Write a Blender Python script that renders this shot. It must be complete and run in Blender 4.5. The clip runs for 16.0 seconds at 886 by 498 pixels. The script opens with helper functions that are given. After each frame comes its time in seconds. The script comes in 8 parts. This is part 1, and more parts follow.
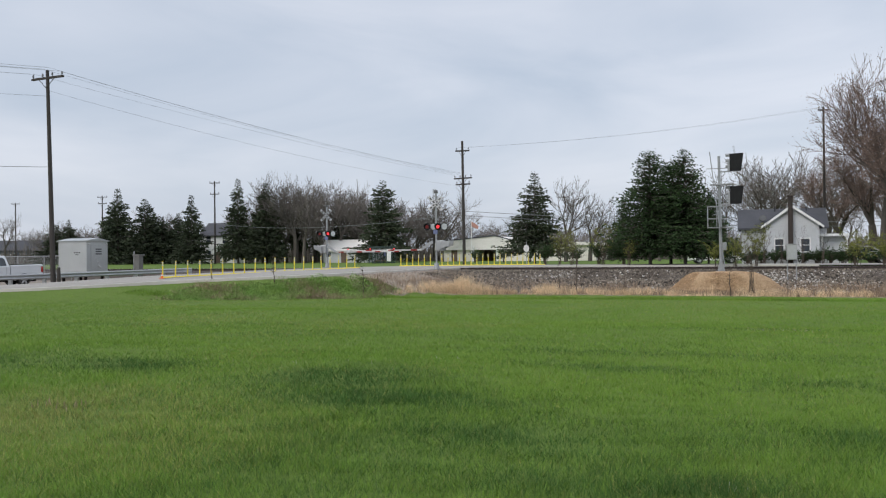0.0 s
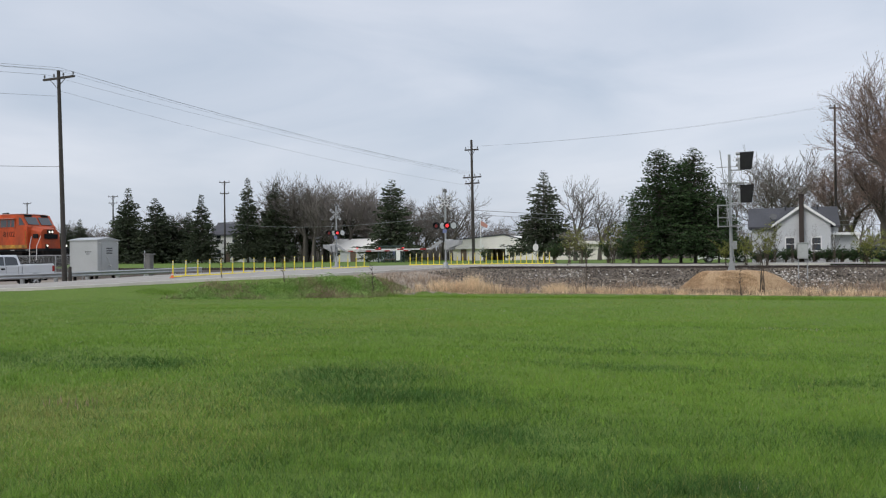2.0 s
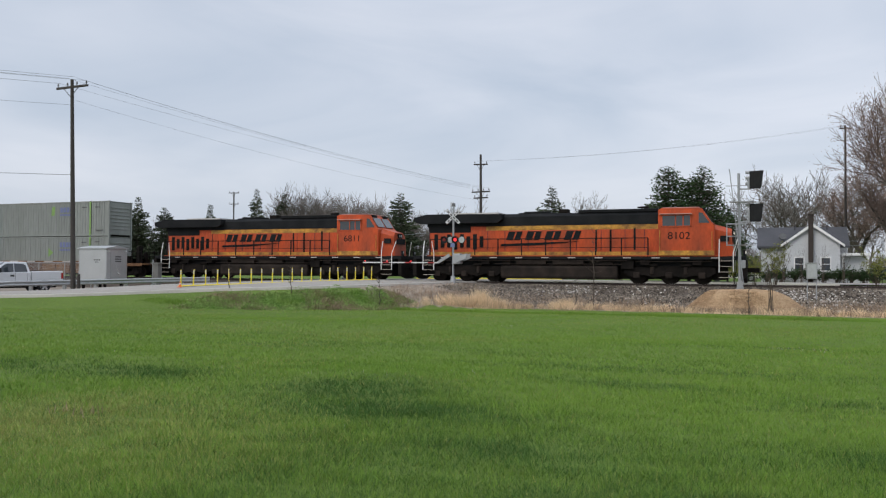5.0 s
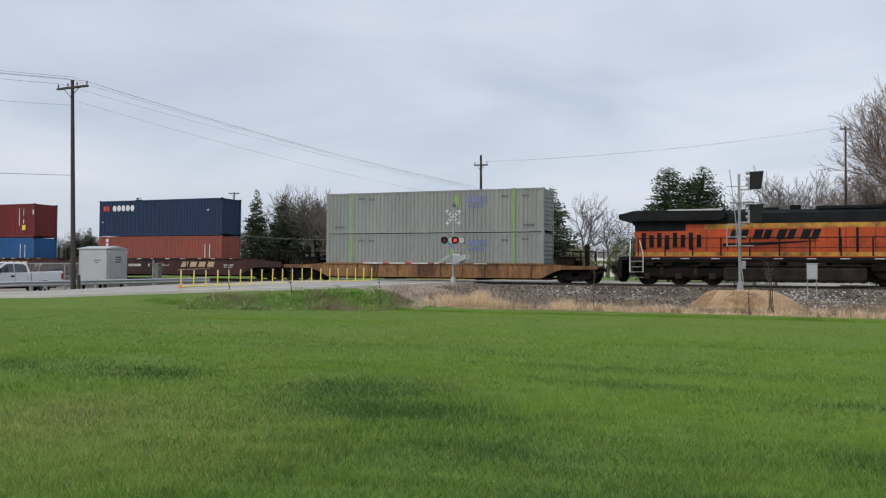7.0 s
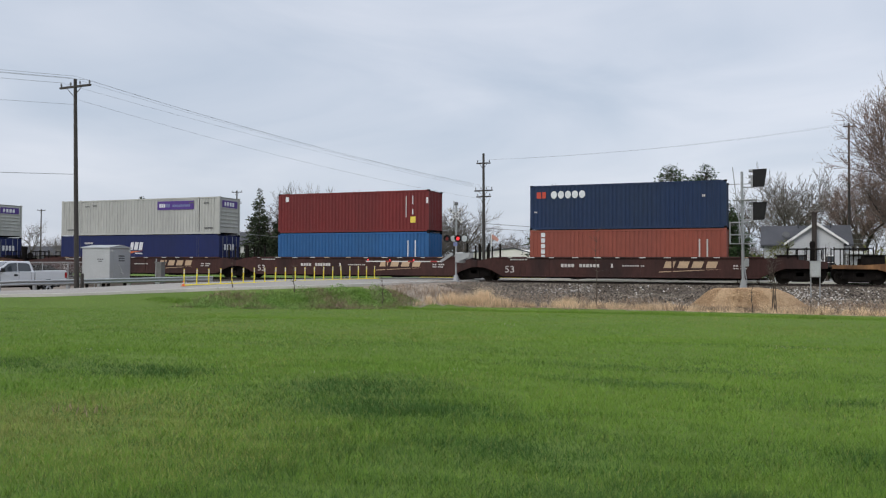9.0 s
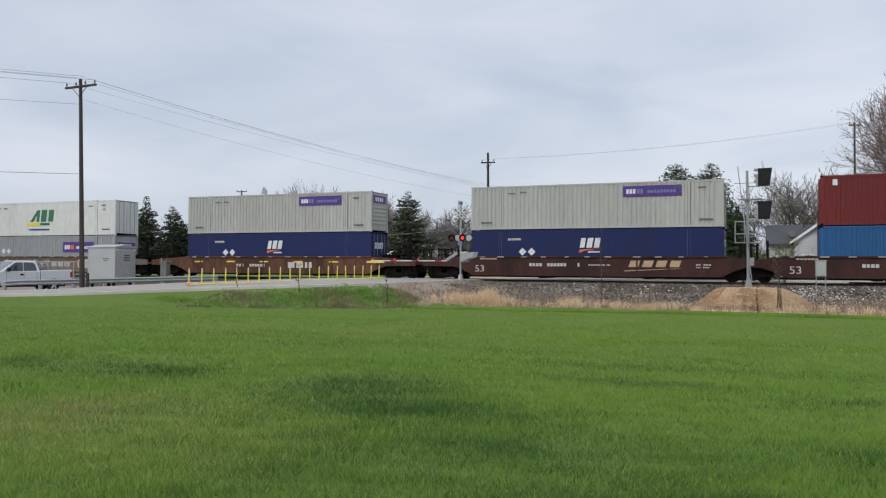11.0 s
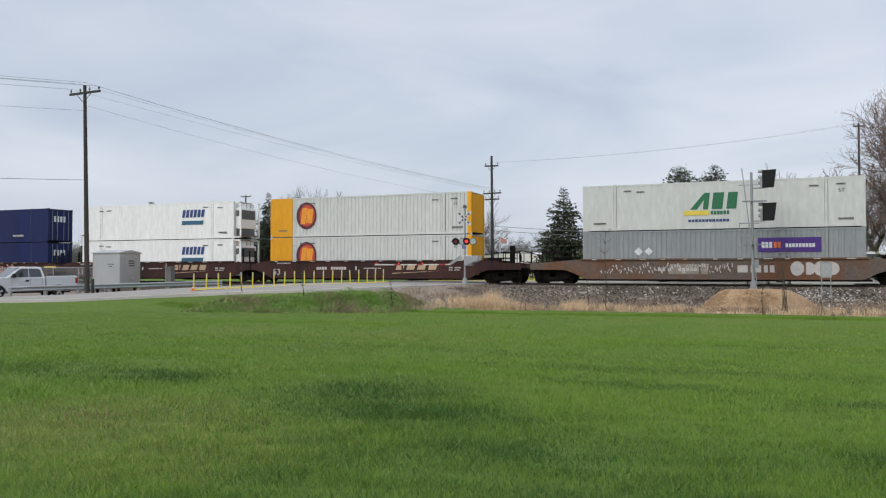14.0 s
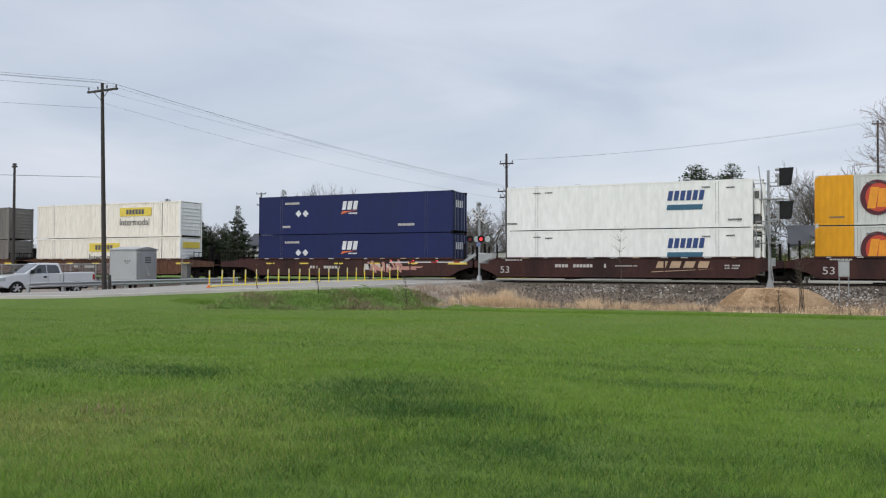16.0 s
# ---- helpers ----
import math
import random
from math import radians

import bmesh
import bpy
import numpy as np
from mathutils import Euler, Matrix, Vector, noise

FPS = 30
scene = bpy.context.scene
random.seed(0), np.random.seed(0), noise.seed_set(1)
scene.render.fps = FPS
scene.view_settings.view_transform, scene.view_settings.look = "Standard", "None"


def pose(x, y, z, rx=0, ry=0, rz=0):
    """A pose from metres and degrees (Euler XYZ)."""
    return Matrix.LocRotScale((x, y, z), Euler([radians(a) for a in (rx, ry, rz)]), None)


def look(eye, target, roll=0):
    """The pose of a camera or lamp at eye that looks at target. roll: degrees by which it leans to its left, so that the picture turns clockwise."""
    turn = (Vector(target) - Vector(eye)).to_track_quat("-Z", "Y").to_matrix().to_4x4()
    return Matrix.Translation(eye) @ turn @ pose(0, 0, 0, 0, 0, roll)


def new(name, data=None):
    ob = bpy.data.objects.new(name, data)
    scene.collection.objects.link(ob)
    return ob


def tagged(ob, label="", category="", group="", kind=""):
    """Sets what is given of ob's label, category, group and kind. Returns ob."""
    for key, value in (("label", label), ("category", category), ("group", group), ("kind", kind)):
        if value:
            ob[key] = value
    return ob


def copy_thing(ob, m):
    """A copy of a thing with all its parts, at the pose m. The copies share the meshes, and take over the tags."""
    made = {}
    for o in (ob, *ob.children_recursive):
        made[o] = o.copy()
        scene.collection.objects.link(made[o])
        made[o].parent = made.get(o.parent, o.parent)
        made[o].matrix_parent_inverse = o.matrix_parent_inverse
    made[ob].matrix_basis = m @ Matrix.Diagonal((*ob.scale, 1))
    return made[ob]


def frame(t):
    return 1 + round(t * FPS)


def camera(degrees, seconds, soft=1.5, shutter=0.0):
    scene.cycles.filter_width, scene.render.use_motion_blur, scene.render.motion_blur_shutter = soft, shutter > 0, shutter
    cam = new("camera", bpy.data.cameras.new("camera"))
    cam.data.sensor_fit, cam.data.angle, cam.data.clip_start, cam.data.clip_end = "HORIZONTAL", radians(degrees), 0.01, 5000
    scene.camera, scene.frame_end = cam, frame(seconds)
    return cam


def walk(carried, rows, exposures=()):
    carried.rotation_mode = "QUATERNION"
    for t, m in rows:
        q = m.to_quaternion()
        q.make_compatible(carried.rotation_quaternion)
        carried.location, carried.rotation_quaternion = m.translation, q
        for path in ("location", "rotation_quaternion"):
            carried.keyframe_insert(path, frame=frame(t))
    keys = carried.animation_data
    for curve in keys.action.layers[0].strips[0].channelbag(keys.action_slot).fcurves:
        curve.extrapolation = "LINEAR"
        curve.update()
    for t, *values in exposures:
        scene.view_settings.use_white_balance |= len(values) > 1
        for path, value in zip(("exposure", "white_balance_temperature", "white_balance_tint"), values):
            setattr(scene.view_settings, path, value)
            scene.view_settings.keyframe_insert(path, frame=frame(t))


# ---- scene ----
cam = camera(57.08, 16.0, soft=1.2)
EYE = (0.0, 0.0, 1.6)
# seconds, heading to the right, tilt upwards, lean to the left (degrees)
PATH = [
    (0.0, -20.60, 0.41, -0.57),
    (0.5, -20.75, 0.44, -0.68),
    (1.0, -20.93, 0.42, -0.66),
    (1.5, -21.13, 0.35, -0.60),
    (2.0, -21.25, 0.35, -0.60),
    (2.5, -21.35, 0.45, -0.52),
    (3.0, -21.43, 0.64, -0.06),
    (3.5, -21.63, 0.92, 0.25),
    (4.0, -21.73, 1.35, 0.31),
    (6.5, -21.88, 1.30, 0.48),
    (7.0, -21.80, 1.37, 0.39),
    (7.5, -21.81, 1.41, 0.34),
    (8.0, -21.87, 1.33, 0.21),
    (8.5, -21.85, 1.28, 0.14),
    (9.0, -21.99, 1.25, 0.30),
    (11.5, -22.47, 1.20, 0.12),
    (12.0, -22.59, 1.23, -0.18),
    (12.5, -22.61, 1.23, -0.05),
    (13.0, -22.52, 1.21, 0.11),
    (13.5, -22.50, 1.35, 0.07),
    (14.0, -22.60, 1.46, -0.06),
    (14.5, -22.77, 1.48, 0.05),
    (15.0, -23.00, 1.40, 0.07),
    (15.5, -23.28, 1.34, 0.11),
    (16.0, -23.62, 1.29, 0.13),
]


def aim(yaw, tilt, lean):
    return pose(*EYE, 90 + tilt, 0, -yaw) @ pose(0, 0, 0, 0, 0, lean)


walk(cam, [(t, aim(a, b, c)) for t, a, b, c in PATH])
scene.view_settings.exposure = 0.0

# ---- overcast sky and soft sun ----
SUN_HEIGHT, SUN_TURN = radians(40), radians(205)
world = bpy.data.worlds.new("overcast_sky")
scene.world = world
world.use_nodes = True
wn, wl = world.node_tree.nodes, world.node_tree.links
wn.clear()


def wnode(kind, **kw):
    n = wn.new(kind)
    for k, v in kw.items():
        n.inputs[k].default_value = v
    return n


sky = wn.new("ShaderNodeTexSky")
sky.sky_type = "NISHITA"
sky.sun_disc = False
sky.sun_elevation, sky.sun_rotation = SUN_HEIGHT, SUN_TURN
sky.dust_density = 3.0
coord = wn.new("ShaderNodeTexCoord")
stretch = wnode("ShaderNodeMapping", Scale=(1.0, 1.0, 4.2), Rotation=(0.0, 0.12, 0.3))
wl.new(coord.outputs["Generated"], stretch.inputs["Vector"])
cloud = wnode("ShaderNodeTexNoise", Scale=2.1, Detail=5.0, Roughness=0.5, Distortion=0.5)
wl.new(stretch.outputs[0], cloud.inputs["Vector"])
tint = wn.new("ShaderNodeValToRGB")
tint.color_ramp.elements[0].position, tint.color_ramp.elements[0].color = 0.3, (0.485, 0.555, 0.665, 1)
tint.color_ramp.elements[1].position, tint.color_ramp.elements[1].color = 0.72, (0.735, 0.765, 0.845, 1)
wl.new(cloud.outputs["Fac"], tint.inputs["Fac"])
# an overcast sky grows brighter towards the zenith
split = wn.new("ShaderNodeSeparateXYZ")
wl.new(coord.outputs["Generated"], split.inputs[0])
rise = wn.new("ShaderNodeMapRange")
rise.inputs["From Min"].default_value, rise.inputs["From Max"].default_value = 0.3, 1.0
rise.inputs["To Min"].default_value, rise.inputs["To Max"].default_value = 0.93, 1.75
wl.new(split.outputs["Z"], rise.inputs["Value"])
veil = wn.new("ShaderNodeBackground")
wl.new(tint.outputs[0], veil.inputs["Color"])
wl.new(rise.outputs[0], veil.inputs["Strength"])
blue = wnode("ShaderNodeBackground", Strength=0.02)
wl.new(sky.outputs[0], blue.inputs["Color"])
both = wn.new("ShaderNodeAddShader")
wl.new(veil.outputs[0], both.inputs[0])
wl.new(blue.outputs[0], both.inputs[1])
wout = wn.new("ShaderNodeOutputWorld")
wl.new(both.outputs[0], wout.inputs["Surface"])

sun = new("sun", bpy.data.lights.new("sun", "SUN"))
sun.data.energy, sun.data.angle, sun.data.color = 1.25, radians(30), (1.0, 0.97, 0.92)
sun_to = Vector((math.sin(SUN_TURN) * math.cos(SUN_HEIGHT), math.cos(SUN_TURN) * math.cos(SUN_HEIGHT), math.sin(SUN_HEIGHT)))
sun.matrix_world = look(sun_to * 100, (0, 0, 0))


# ---- materials ----
def mat(name, colour, second=None, scale=3.0, fine=30.0, rough=0.7, metal=0.0, bump=0.15, mix=0.6, spread=(0.35, 0.7), stretch=(1, 1, 1), by_object=0.0, island=0.0, glow=0.0, coat=0.0, depth=0.02, shine=0.5, grain_range=(0.84, 1.14)):
    """A surface of two tones: broad stains and fine grain, with relief."""
    m = bpy.data.materials.new(name)
    m.use_nodes = True
    n, l = m.node_tree.nodes, m.node_tree.links
    b = n["Principled BSDF"]
    if second is None:
        second = [c * 0.72 for c in colour]
    tc = n.new("ShaderNodeTexCoord")
    mp = n.new("ShaderNodeMapping")
    mp.inputs["Scale"].default_value = stretch
    l.new(tc.outputs["Object"], mp.inputs["Vector"])
    broad = n.new("ShaderNodeTexNoise")
    broad.inputs["Scale"].default_value, broad.inputs["Detail"].default_value = scale, 6
    l.new(mp.outputs[0], broad.inputs["Vector"])
    grain = n.new("ShaderNodeTexNoise")
    grain.inputs["Scale"].default_value, grain.inputs["Detail"].default_value = fine, 4
    l.new(mp.outputs[0], grain.inputs["Vector"])
    ramp = n.new("ShaderNodeMapRange")
    ramp.inputs["From Min"].default_value, ramp.inputs["From Max"].default_value = spread
    l.new(broad.outputs["Fac"], ramp.inputs["Value"])
    amount = n.new("ShaderNodeMath")
    amount.operation = "MULTIPLY"
    amount.inputs[1].default_value = mix
    l.new(ramp.outputs[0], amount.inputs[0])
    mx = n.new("ShaderNodeMix")
    mx.data_type = "RGBA"
    mx.inputs["A"].default_value, mx.inputs["B"].default_value = (*colour, 1), (*second, 1)
    l.new(amount.outputs[0], mx.inputs["Factor"])
    vary = n.new("ShaderNodeMapRange")
    vary.inputs["From Min"].default_value, vary.inputs["From Max"].default_value = 0.3, 0.7
    vary.inputs["To Min"].default_value, vary.inputs["To Max"].default_value = grain_range
    l.new(grain.outputs["Fac"], vary.inputs["Value"])
    last = vary.outputs[0]
    for size, kind, port in ((by_object, "ShaderNodeObjectInfo", "Random"), (island, "ShaderNodeNewGeometry", "Random Per Island")):
        if size:
            info = n.new(kind)
            spreadn = n.new("ShaderNodeMapRange")
            spreadn.inputs["To Min"].default_value, spreadn.inputs["To Max"].default_value = 1 - size, 1 + size
            l.new(info.outputs[port], spreadn.inputs["Value"])
            mul = n.new("ShaderNodeMath")
            mul.operation = "MULTIPLY"
            l.new(last, mul.inputs[0])
            l.new(spreadn.outputs[0], mul.inputs[1])
            last = mul.outputs[0]
    tone = n.new("ShaderNodeVectorMath")
    tone.operation = "SCALE"
    l.new(mx.outputs["Result"], tone.inputs[0])
    l.new(last, tone.inputs["Scale"])
    l.new(tone.outputs[0], b.inputs["Base Color"])
    b.inputs["Roughness"].default_value, b.inputs["Metallic"].default_value = rough, metal
    if bump:
        bp = n.new("ShaderNodeBump")
        bp.inputs["Strength"].default_value, bp.inputs["Distance"].default_value = bump, depth
        l.new(grain.outputs["Fac"], bp.inputs["Height"])
        l.new(bp.outputs[0], b.inputs["Normal"])
    b.inputs["Specular IOR Level"].default_value = shine
    if coat:
        b.inputs["Coat Weight"].default_value = coat
    if glow:
        b.inputs["Emission Color"].default_value, b.inputs["Emission Strength"].default_value = (*colour, 1), glow
    return m


def glass(name, colour, rough=0.05):
    m = bpy.data.materials.new(name)
    m.use_nodes = True
    b = m.node_tree.nodes["Principled BSDF"]
    b.inputs["Base Color"].default_value = (*colour, 1)
    b.inputs["Roughness"].default_value, b.inputs["IOR"].default_value = rough, 1.5
    b.inputs["Coat Weight"].default_value = 0.5
    return m


M = {}
M["turf"] = mat("turf", (0.118, 0.174, 0.038), (0.08, 0.128, 0.028), scale=0.35, fine=14, rough=0.95, bump=0.6, depth=0.05, shine=0.12)
M["blade"] = mat("grass_blade", (0.168, 0.278, 0.041), (0.122, 0.226, 0.034), scale=0.22, fine=3, rough=0.7, bump=0, island=0.12, shine=0.12)
# dark green blade; its tone also carries the shading of the lawn's dips
M["blade_dark"] = mat("lush_shade_blade", (0.055, 0.122, 0.026), (0.045, 0.1, 0.022), scale=0.5, fine=3, rough=0.7, bump=0, island=0.3, shine=0.12)
M["blade_dry"] = mat("dry_blade", (0.31, 0.3, 0.1), (0.21, 0.26, 0.065), scale=0.5, fine=3, rough=0.8, bump=0, island=0.35, shine=0.12)
M["straw"] = mat("straw", (0.78, 0.6, 0.4), (0.56, 0.4, 0.25), scale=0.6, fine=6, rough=0.9, bump=0, island=0.3, shine=0.12)
M["weed"] = mat("weed_leaf", (0.165, 0.29, 0.065), (0.3, 0.36, 0.13), scale=1.3, fine=5, rough=0.8, bump=0, island=0.55, shine=0.12)
M["dead_weed"] = mat("dead_weed", (0.34, 0.25, 0.175), (0.17, 0.12, 0.085), scale=0.8, fine=5, rough=0.9, bump=0, island=0.35, shine=0.12)
M["soil"] = mat("dry_soil", (0.36, 0.3, 0.24), (0.17, 0.135, 0.105), scale=1.6, fine=20, rough=0.95, bump=0.6, depth=0.05, shine=0.12)
M["ballast"] = mat("ballast", (0.105, 0.088, 0.074), (0.056, 0.046, 0.038), scale=1.2, fine=22, rough=0.95, bump=0.9, depth=0.06, shine=0.12)
M["stone"] = mat("ballast_stone", (0.17, 0.145, 0.118), (0.062, 0.05, 0.04), scale=0.8, fine=9, rough=0.9, bump=0.2, island=0.8, mix=0.8, shine=0.12)
M["stone_dust"] = mat("dusty_gravel", (0.4, 0.35, 0.3), (0.24, 0.2, 0.165), scale=0.9, fine=9, rough=0.95, bump=0.2, island=0.5, shine=0.1)
M["stone_pale"] = mat("pale_stone", (0.6, 0.57, 0.53), (0.38, 0.35, 0.32), scale=2, fine=9, rough=0.9, bump=0.2, island=0.3, shine=0.12)
M["tie"] = mat("creosoted_tie", (0.075, 0.06, 0.05), (0.13, 0.11, 0.09), scale=2, fine=25, rough=0.9, by_object=0.25)
M["rail"] = mat("rail_steel", (0.05, 0.035, 0.028), (0.032, 0.022, 0.018), rough=0.8, metal=0.0)
M["rail_top"] = mat("worn_rail_head", (0.55, 0.54, 0.52), rough=0.3, metal=1.0, mix=0.2)
M["asphalt"] = mat("old_asphalt", (0.34, 0.32, 0.29), (0.26, 0.24, 0.215), scale=0.6, fine=60, rough=0.9, bump=0.3, shine=0.12)
M["concrete"] = mat("concrete", (0.52, 0.485, 0.44), (0.4, 0.37, 0.33), scale=0.7, fine=40, rough=0.9, bump=0.2, shine=0.12)
M["gravel"] = mat("gravel_lot", (0.27, 0.23, 0.195), (0.16, 0.13, 0.105), scale=0.5, fine=30, rough=0.95, bump=0.6, shine=0.12)
M["sand"] = mat("mulch_heap", (0.52, 0.36, 0.215), (0.3, 0.19, 0.11), scale=2.2, fine=16, rough=0.95, bump=0.8, depth=0.06, island=0.3, shine=0.12, grain_range=(0.68, 1.25))
M["yellow"] = mat("yellow_plastic", (0.75, 0.6, 0.04), (0.6, 0.48, 0.05), rough=0.5, by_object=0.1)
M["white"] = mat("white_paint", (0.8, 0.8, 0.78), (0.66, 0.65, 0.62), rough=0.5)
M["refl"] = mat("reflective_band", (0.62, 0.62, 0.6), rough=0.35)
M["red"] = mat("red_paint", (0.32, 0.025, 0.022), rough=0.5)
M["black"] = mat("black_paint", (0.012, 0.012, 0.013), (0.02, 0.02, 0.02), rough=0.7, shine=0.2)
M["dark"] = mat("dark_underframe", (0.009, 0.008, 0.0075), (0.019, 0.015, 0.013), scale=2, rough=0.9, shine=0.08)
M["galv"] = mat("galvanised_steel", (0.36, 0.37, 0.375), (0.27, 0.275, 0.28), scale=2, rough=0.45, metal=0.5)
M["alu"] = mat("brushed_aluminium", (0.47, 0.48, 0.48), (0.39, 0.4, 0.4), scale=0.8, rough=0.42, metal=0.55, by_object=0.06)
M["pole"] = mat("weathered_pole", (0.058, 0.05, 0.045), (0.03, 0.026, 0.024), scale=1.5, fine=12, rough=0.95, stretch=(6, 6, 0.6), bump=0.4)
M["wire"] = mat("wire", (0.2, 0.21, 0.22), rough=0.6, bump=0)
M["orange_cone"] = mat("cone_orange", (0.85, 0.17, 0.03), rough=0.5)
M["lens_red"] = mat("lit_red_lens", (1.0, 0.04, 0.05), rough=0.3, bump=0, glow=0.75, mix=0.1)
M["lens_off"] = mat("dark_red_lens", (0.2, 0.015, 0.015), rough=0.25, bump=0)
M["lens_clear"] = mat("pale_lens", (0.42, 0.45, 0.45), rough=0.25, bump=0)
M["headlight"] = mat("lit_headlight", (1.0, 0.93, 0.8), rough=0.3, bump=0, glow=1.4, mix=0.05)
M["window"] = glass("window_glass", (0.035, 0.042, 0.05))
M["orange"] = mat("locomotive_orange", (0.51, 0.074, 0.017), (0.15, 0.04, 0.02), scale=0.9, fine=9, rough=0.5, mix=0.75, spread=(0.42, 0.74), stretch=(1, 1, 0.35), shine=0.3, bump=0.05, grain_range=(0.78, 1.1))
M["loco_yellow"] = mat("locomotive_yellow", (0.58, 0.29, 0.045), (0.16, 0.075, 0.03), scale=1.6, fine=9, rough=0.55, mix=0.85, spread=(0.4, 0.66), shine=0.3, grain_range=(0.7, 1.15))
M["loco_black"] = mat("sooty_black", (0.011, 0.012, 0.013), (0.024, 0.024, 0.025), scale=1.2, rough=0.7, shine=0.08)
M["loco_dark"] = mat("greasy_truck", (0.01, 0.0088, 0.008), (0.024, 0.019, 0.016), scale=2, rough=0.85, shine=0.08)
M["tank"] = mat("dusty_tank", (0.02, 0.016, 0.014), (0.055, 0.042, 0.034), scale=1.5, rough=0.75, shine=0.08)
M["wheel"] = mat("wheel_steel", (0.013, 0.011, 0.009), (0.028, 0.022, 0.018), rough=0.7, shine=0.08)


# ---- building blocks ----
def box(bm, x0, x1, y0, y1, z0, z1, bevel=0.0):
    """A box, with its edges taken off where bevel is given."""
    if not bevel:
        v = [bm.verts.new((x, y, z)) for x in (x0, x1) for y in (y0, y1) for z in (z0, z1)]
        for f in ((0, 1, 3, 2), (4, 6, 7, 5), (0, 4, 5, 1), (2, 3, 7, 6), (0, 2, 6, 4), (1, 5, 7, 3)):
            bm.faces.new([v[i] for i in f])
        return
    made = bmesh.ops.create_cube(bm, size=1.0)["verts"]
    for v in made:
        v.co = ((x0 + x1) / 2 + v.co.x * (x1 - x0), (y0 + y1) / 2 + v.co.y * (y1 - y0), (z0 + z1) / 2 + v.co.z * (z1 - z0))
    edges = list({e for v in made for e in v.link_edges})
    bmesh.ops.bevel(bm, geom=edges, offset=bevel, segments=2, affect="EDGES", profile=0.5)


def tube(bm, a, b, r0, r1=None, n=8, cap=True):
    """A round bar from a to b, tapering from r0 to r1."""
    r1 = r0 if r1 is None else r1
    a, b = Vector(a), Vector(b)
    d = (b - a).normalized()
    u = d.orthogonal().normalized()
    w = d.cross(u)
    rings = []
    for p, r in ((a, r0), (b, r1)):
        rings.append([bm.verts.new(p + (u * math.cos(2 * math.pi * i / n) + w * math.sin(2 * math.pi * i / n)) * r) for i in range(n)])
    for i in range(n):
        j = (i + 1) % n
        bm.faces.new((rings[0][i], rings[0][j], rings[1][j], rings[1][i]))
    if cap:
        bm.faces.new(rings[0][::-1])
        bm.faces.new(rings[1])


def slab(bm, outline, axis, a, b):
    """An outline of (u, v) pushed from a to b along axis x, y or z."""
    def at(u, v, w):
        return {"x": (w, u, v), "y": (u, w, v), "z": (u, v, w)}[axis]
    lo = [bm.verts.new(at(u, v, a)) for u, v in outline]
    hi = [bm.verts.new(at(u, v, b)) for u, v in outline]
    n = len(outline)
    for i in range(n):
        j = (i + 1) % n
        bm.faces.new((lo[i], lo[j], hi[j], hi[i]))
    bm.faces.new(lo[::-1])
    bm.faces.new(hi)


def finish(bm, name, material, smooth=False):
    bmesh.ops.recalc_face_normals(bm, faces=bm.faces[:])
    me = bpy.data.meshes.new(name)
    bm.to_mesh(me)
    bm.free()
    me.materials.append(M[material] if isinstance(material, str) else material)
    if smooth:
        me.shade_smooth()
    return me


def part(name, bm, material, parent=None, label="", smooth=False):
    ob = new(name, finish(bm, name, material, smooth))
    if parent is not None:
        ob.parent = parent
    if label:
        ob["label"] = label
    return ob


def made(name, fn, material, parent=None, label="", smooth=False):
    bm = bmesh.new()
    fn(bm)
    return part(name, bm, material, parent, label, smooth)


def boxes(name, material, parent, *dims, bevel=0.0, label=""):
    bm = bmesh.new()
    for d in dims:
        box(bm, *d, bevel=bevel)
    return part(name, bm, material, parent, label)


def thing(name, label, category, m=None, group="", kind=""):
    ob = new(name)
    if m is not None:
        ob.matrix_basis = m
    return tagged(ob, label, category, group, kind)


def mesh_from(name, verts, faces, material, smooth=False):
    me = bpy.data.meshes.new(name)
    me.from_pydata(verts, [], faces)
    me.materials.append(M[material])
    if smooth:
        me.shade_smooth()
    return me


def words(name, text, size, material, parent, m, squash=1.0, slant=0.0):
    """Lettering as a thin mesh; m lays its baseline and facing."""
    cu = bpy.data.curves.new(name, "FONT")
    cu.body, cu.size, cu.extrude, cu.shear = text, size, 0.004, slant
    tmp = new("lettering", cu)
    me = bpy.data.meshes.new_from_object(tmp.evaluated_get(bpy.context.evaluated_depsgraph_get()))
    bpy.data.objects.remove(tmp)
    me.materials.clear()
    me.materials.append(M[material])
    ob = new(name, me)
    ob.parent = parent
    ob.matrix_basis = m @ Matrix.Diagonal((squash, 1, 1, 1))
    return ob


def ease(a, b, x):
    t = min(1.0, max(0.0, (x - a) / (b - a)))
    return t * t * (3 - 2 * t)


def along(line, x):
    """Straight interpolation in a list of (x, value)."""
    for (x0, v0), (x1, v1) in zip(line, line[1:]):
        if x <= x1:
            k = max(0.0, (x - x0) / (x1 - x0))
            return v0 + (v1 - v0) * k
    return line[-1][1]


# ---- ground ----
RAIL = 0.70          # top of rail
TRACK_Y = 52.86      # centre line of the track
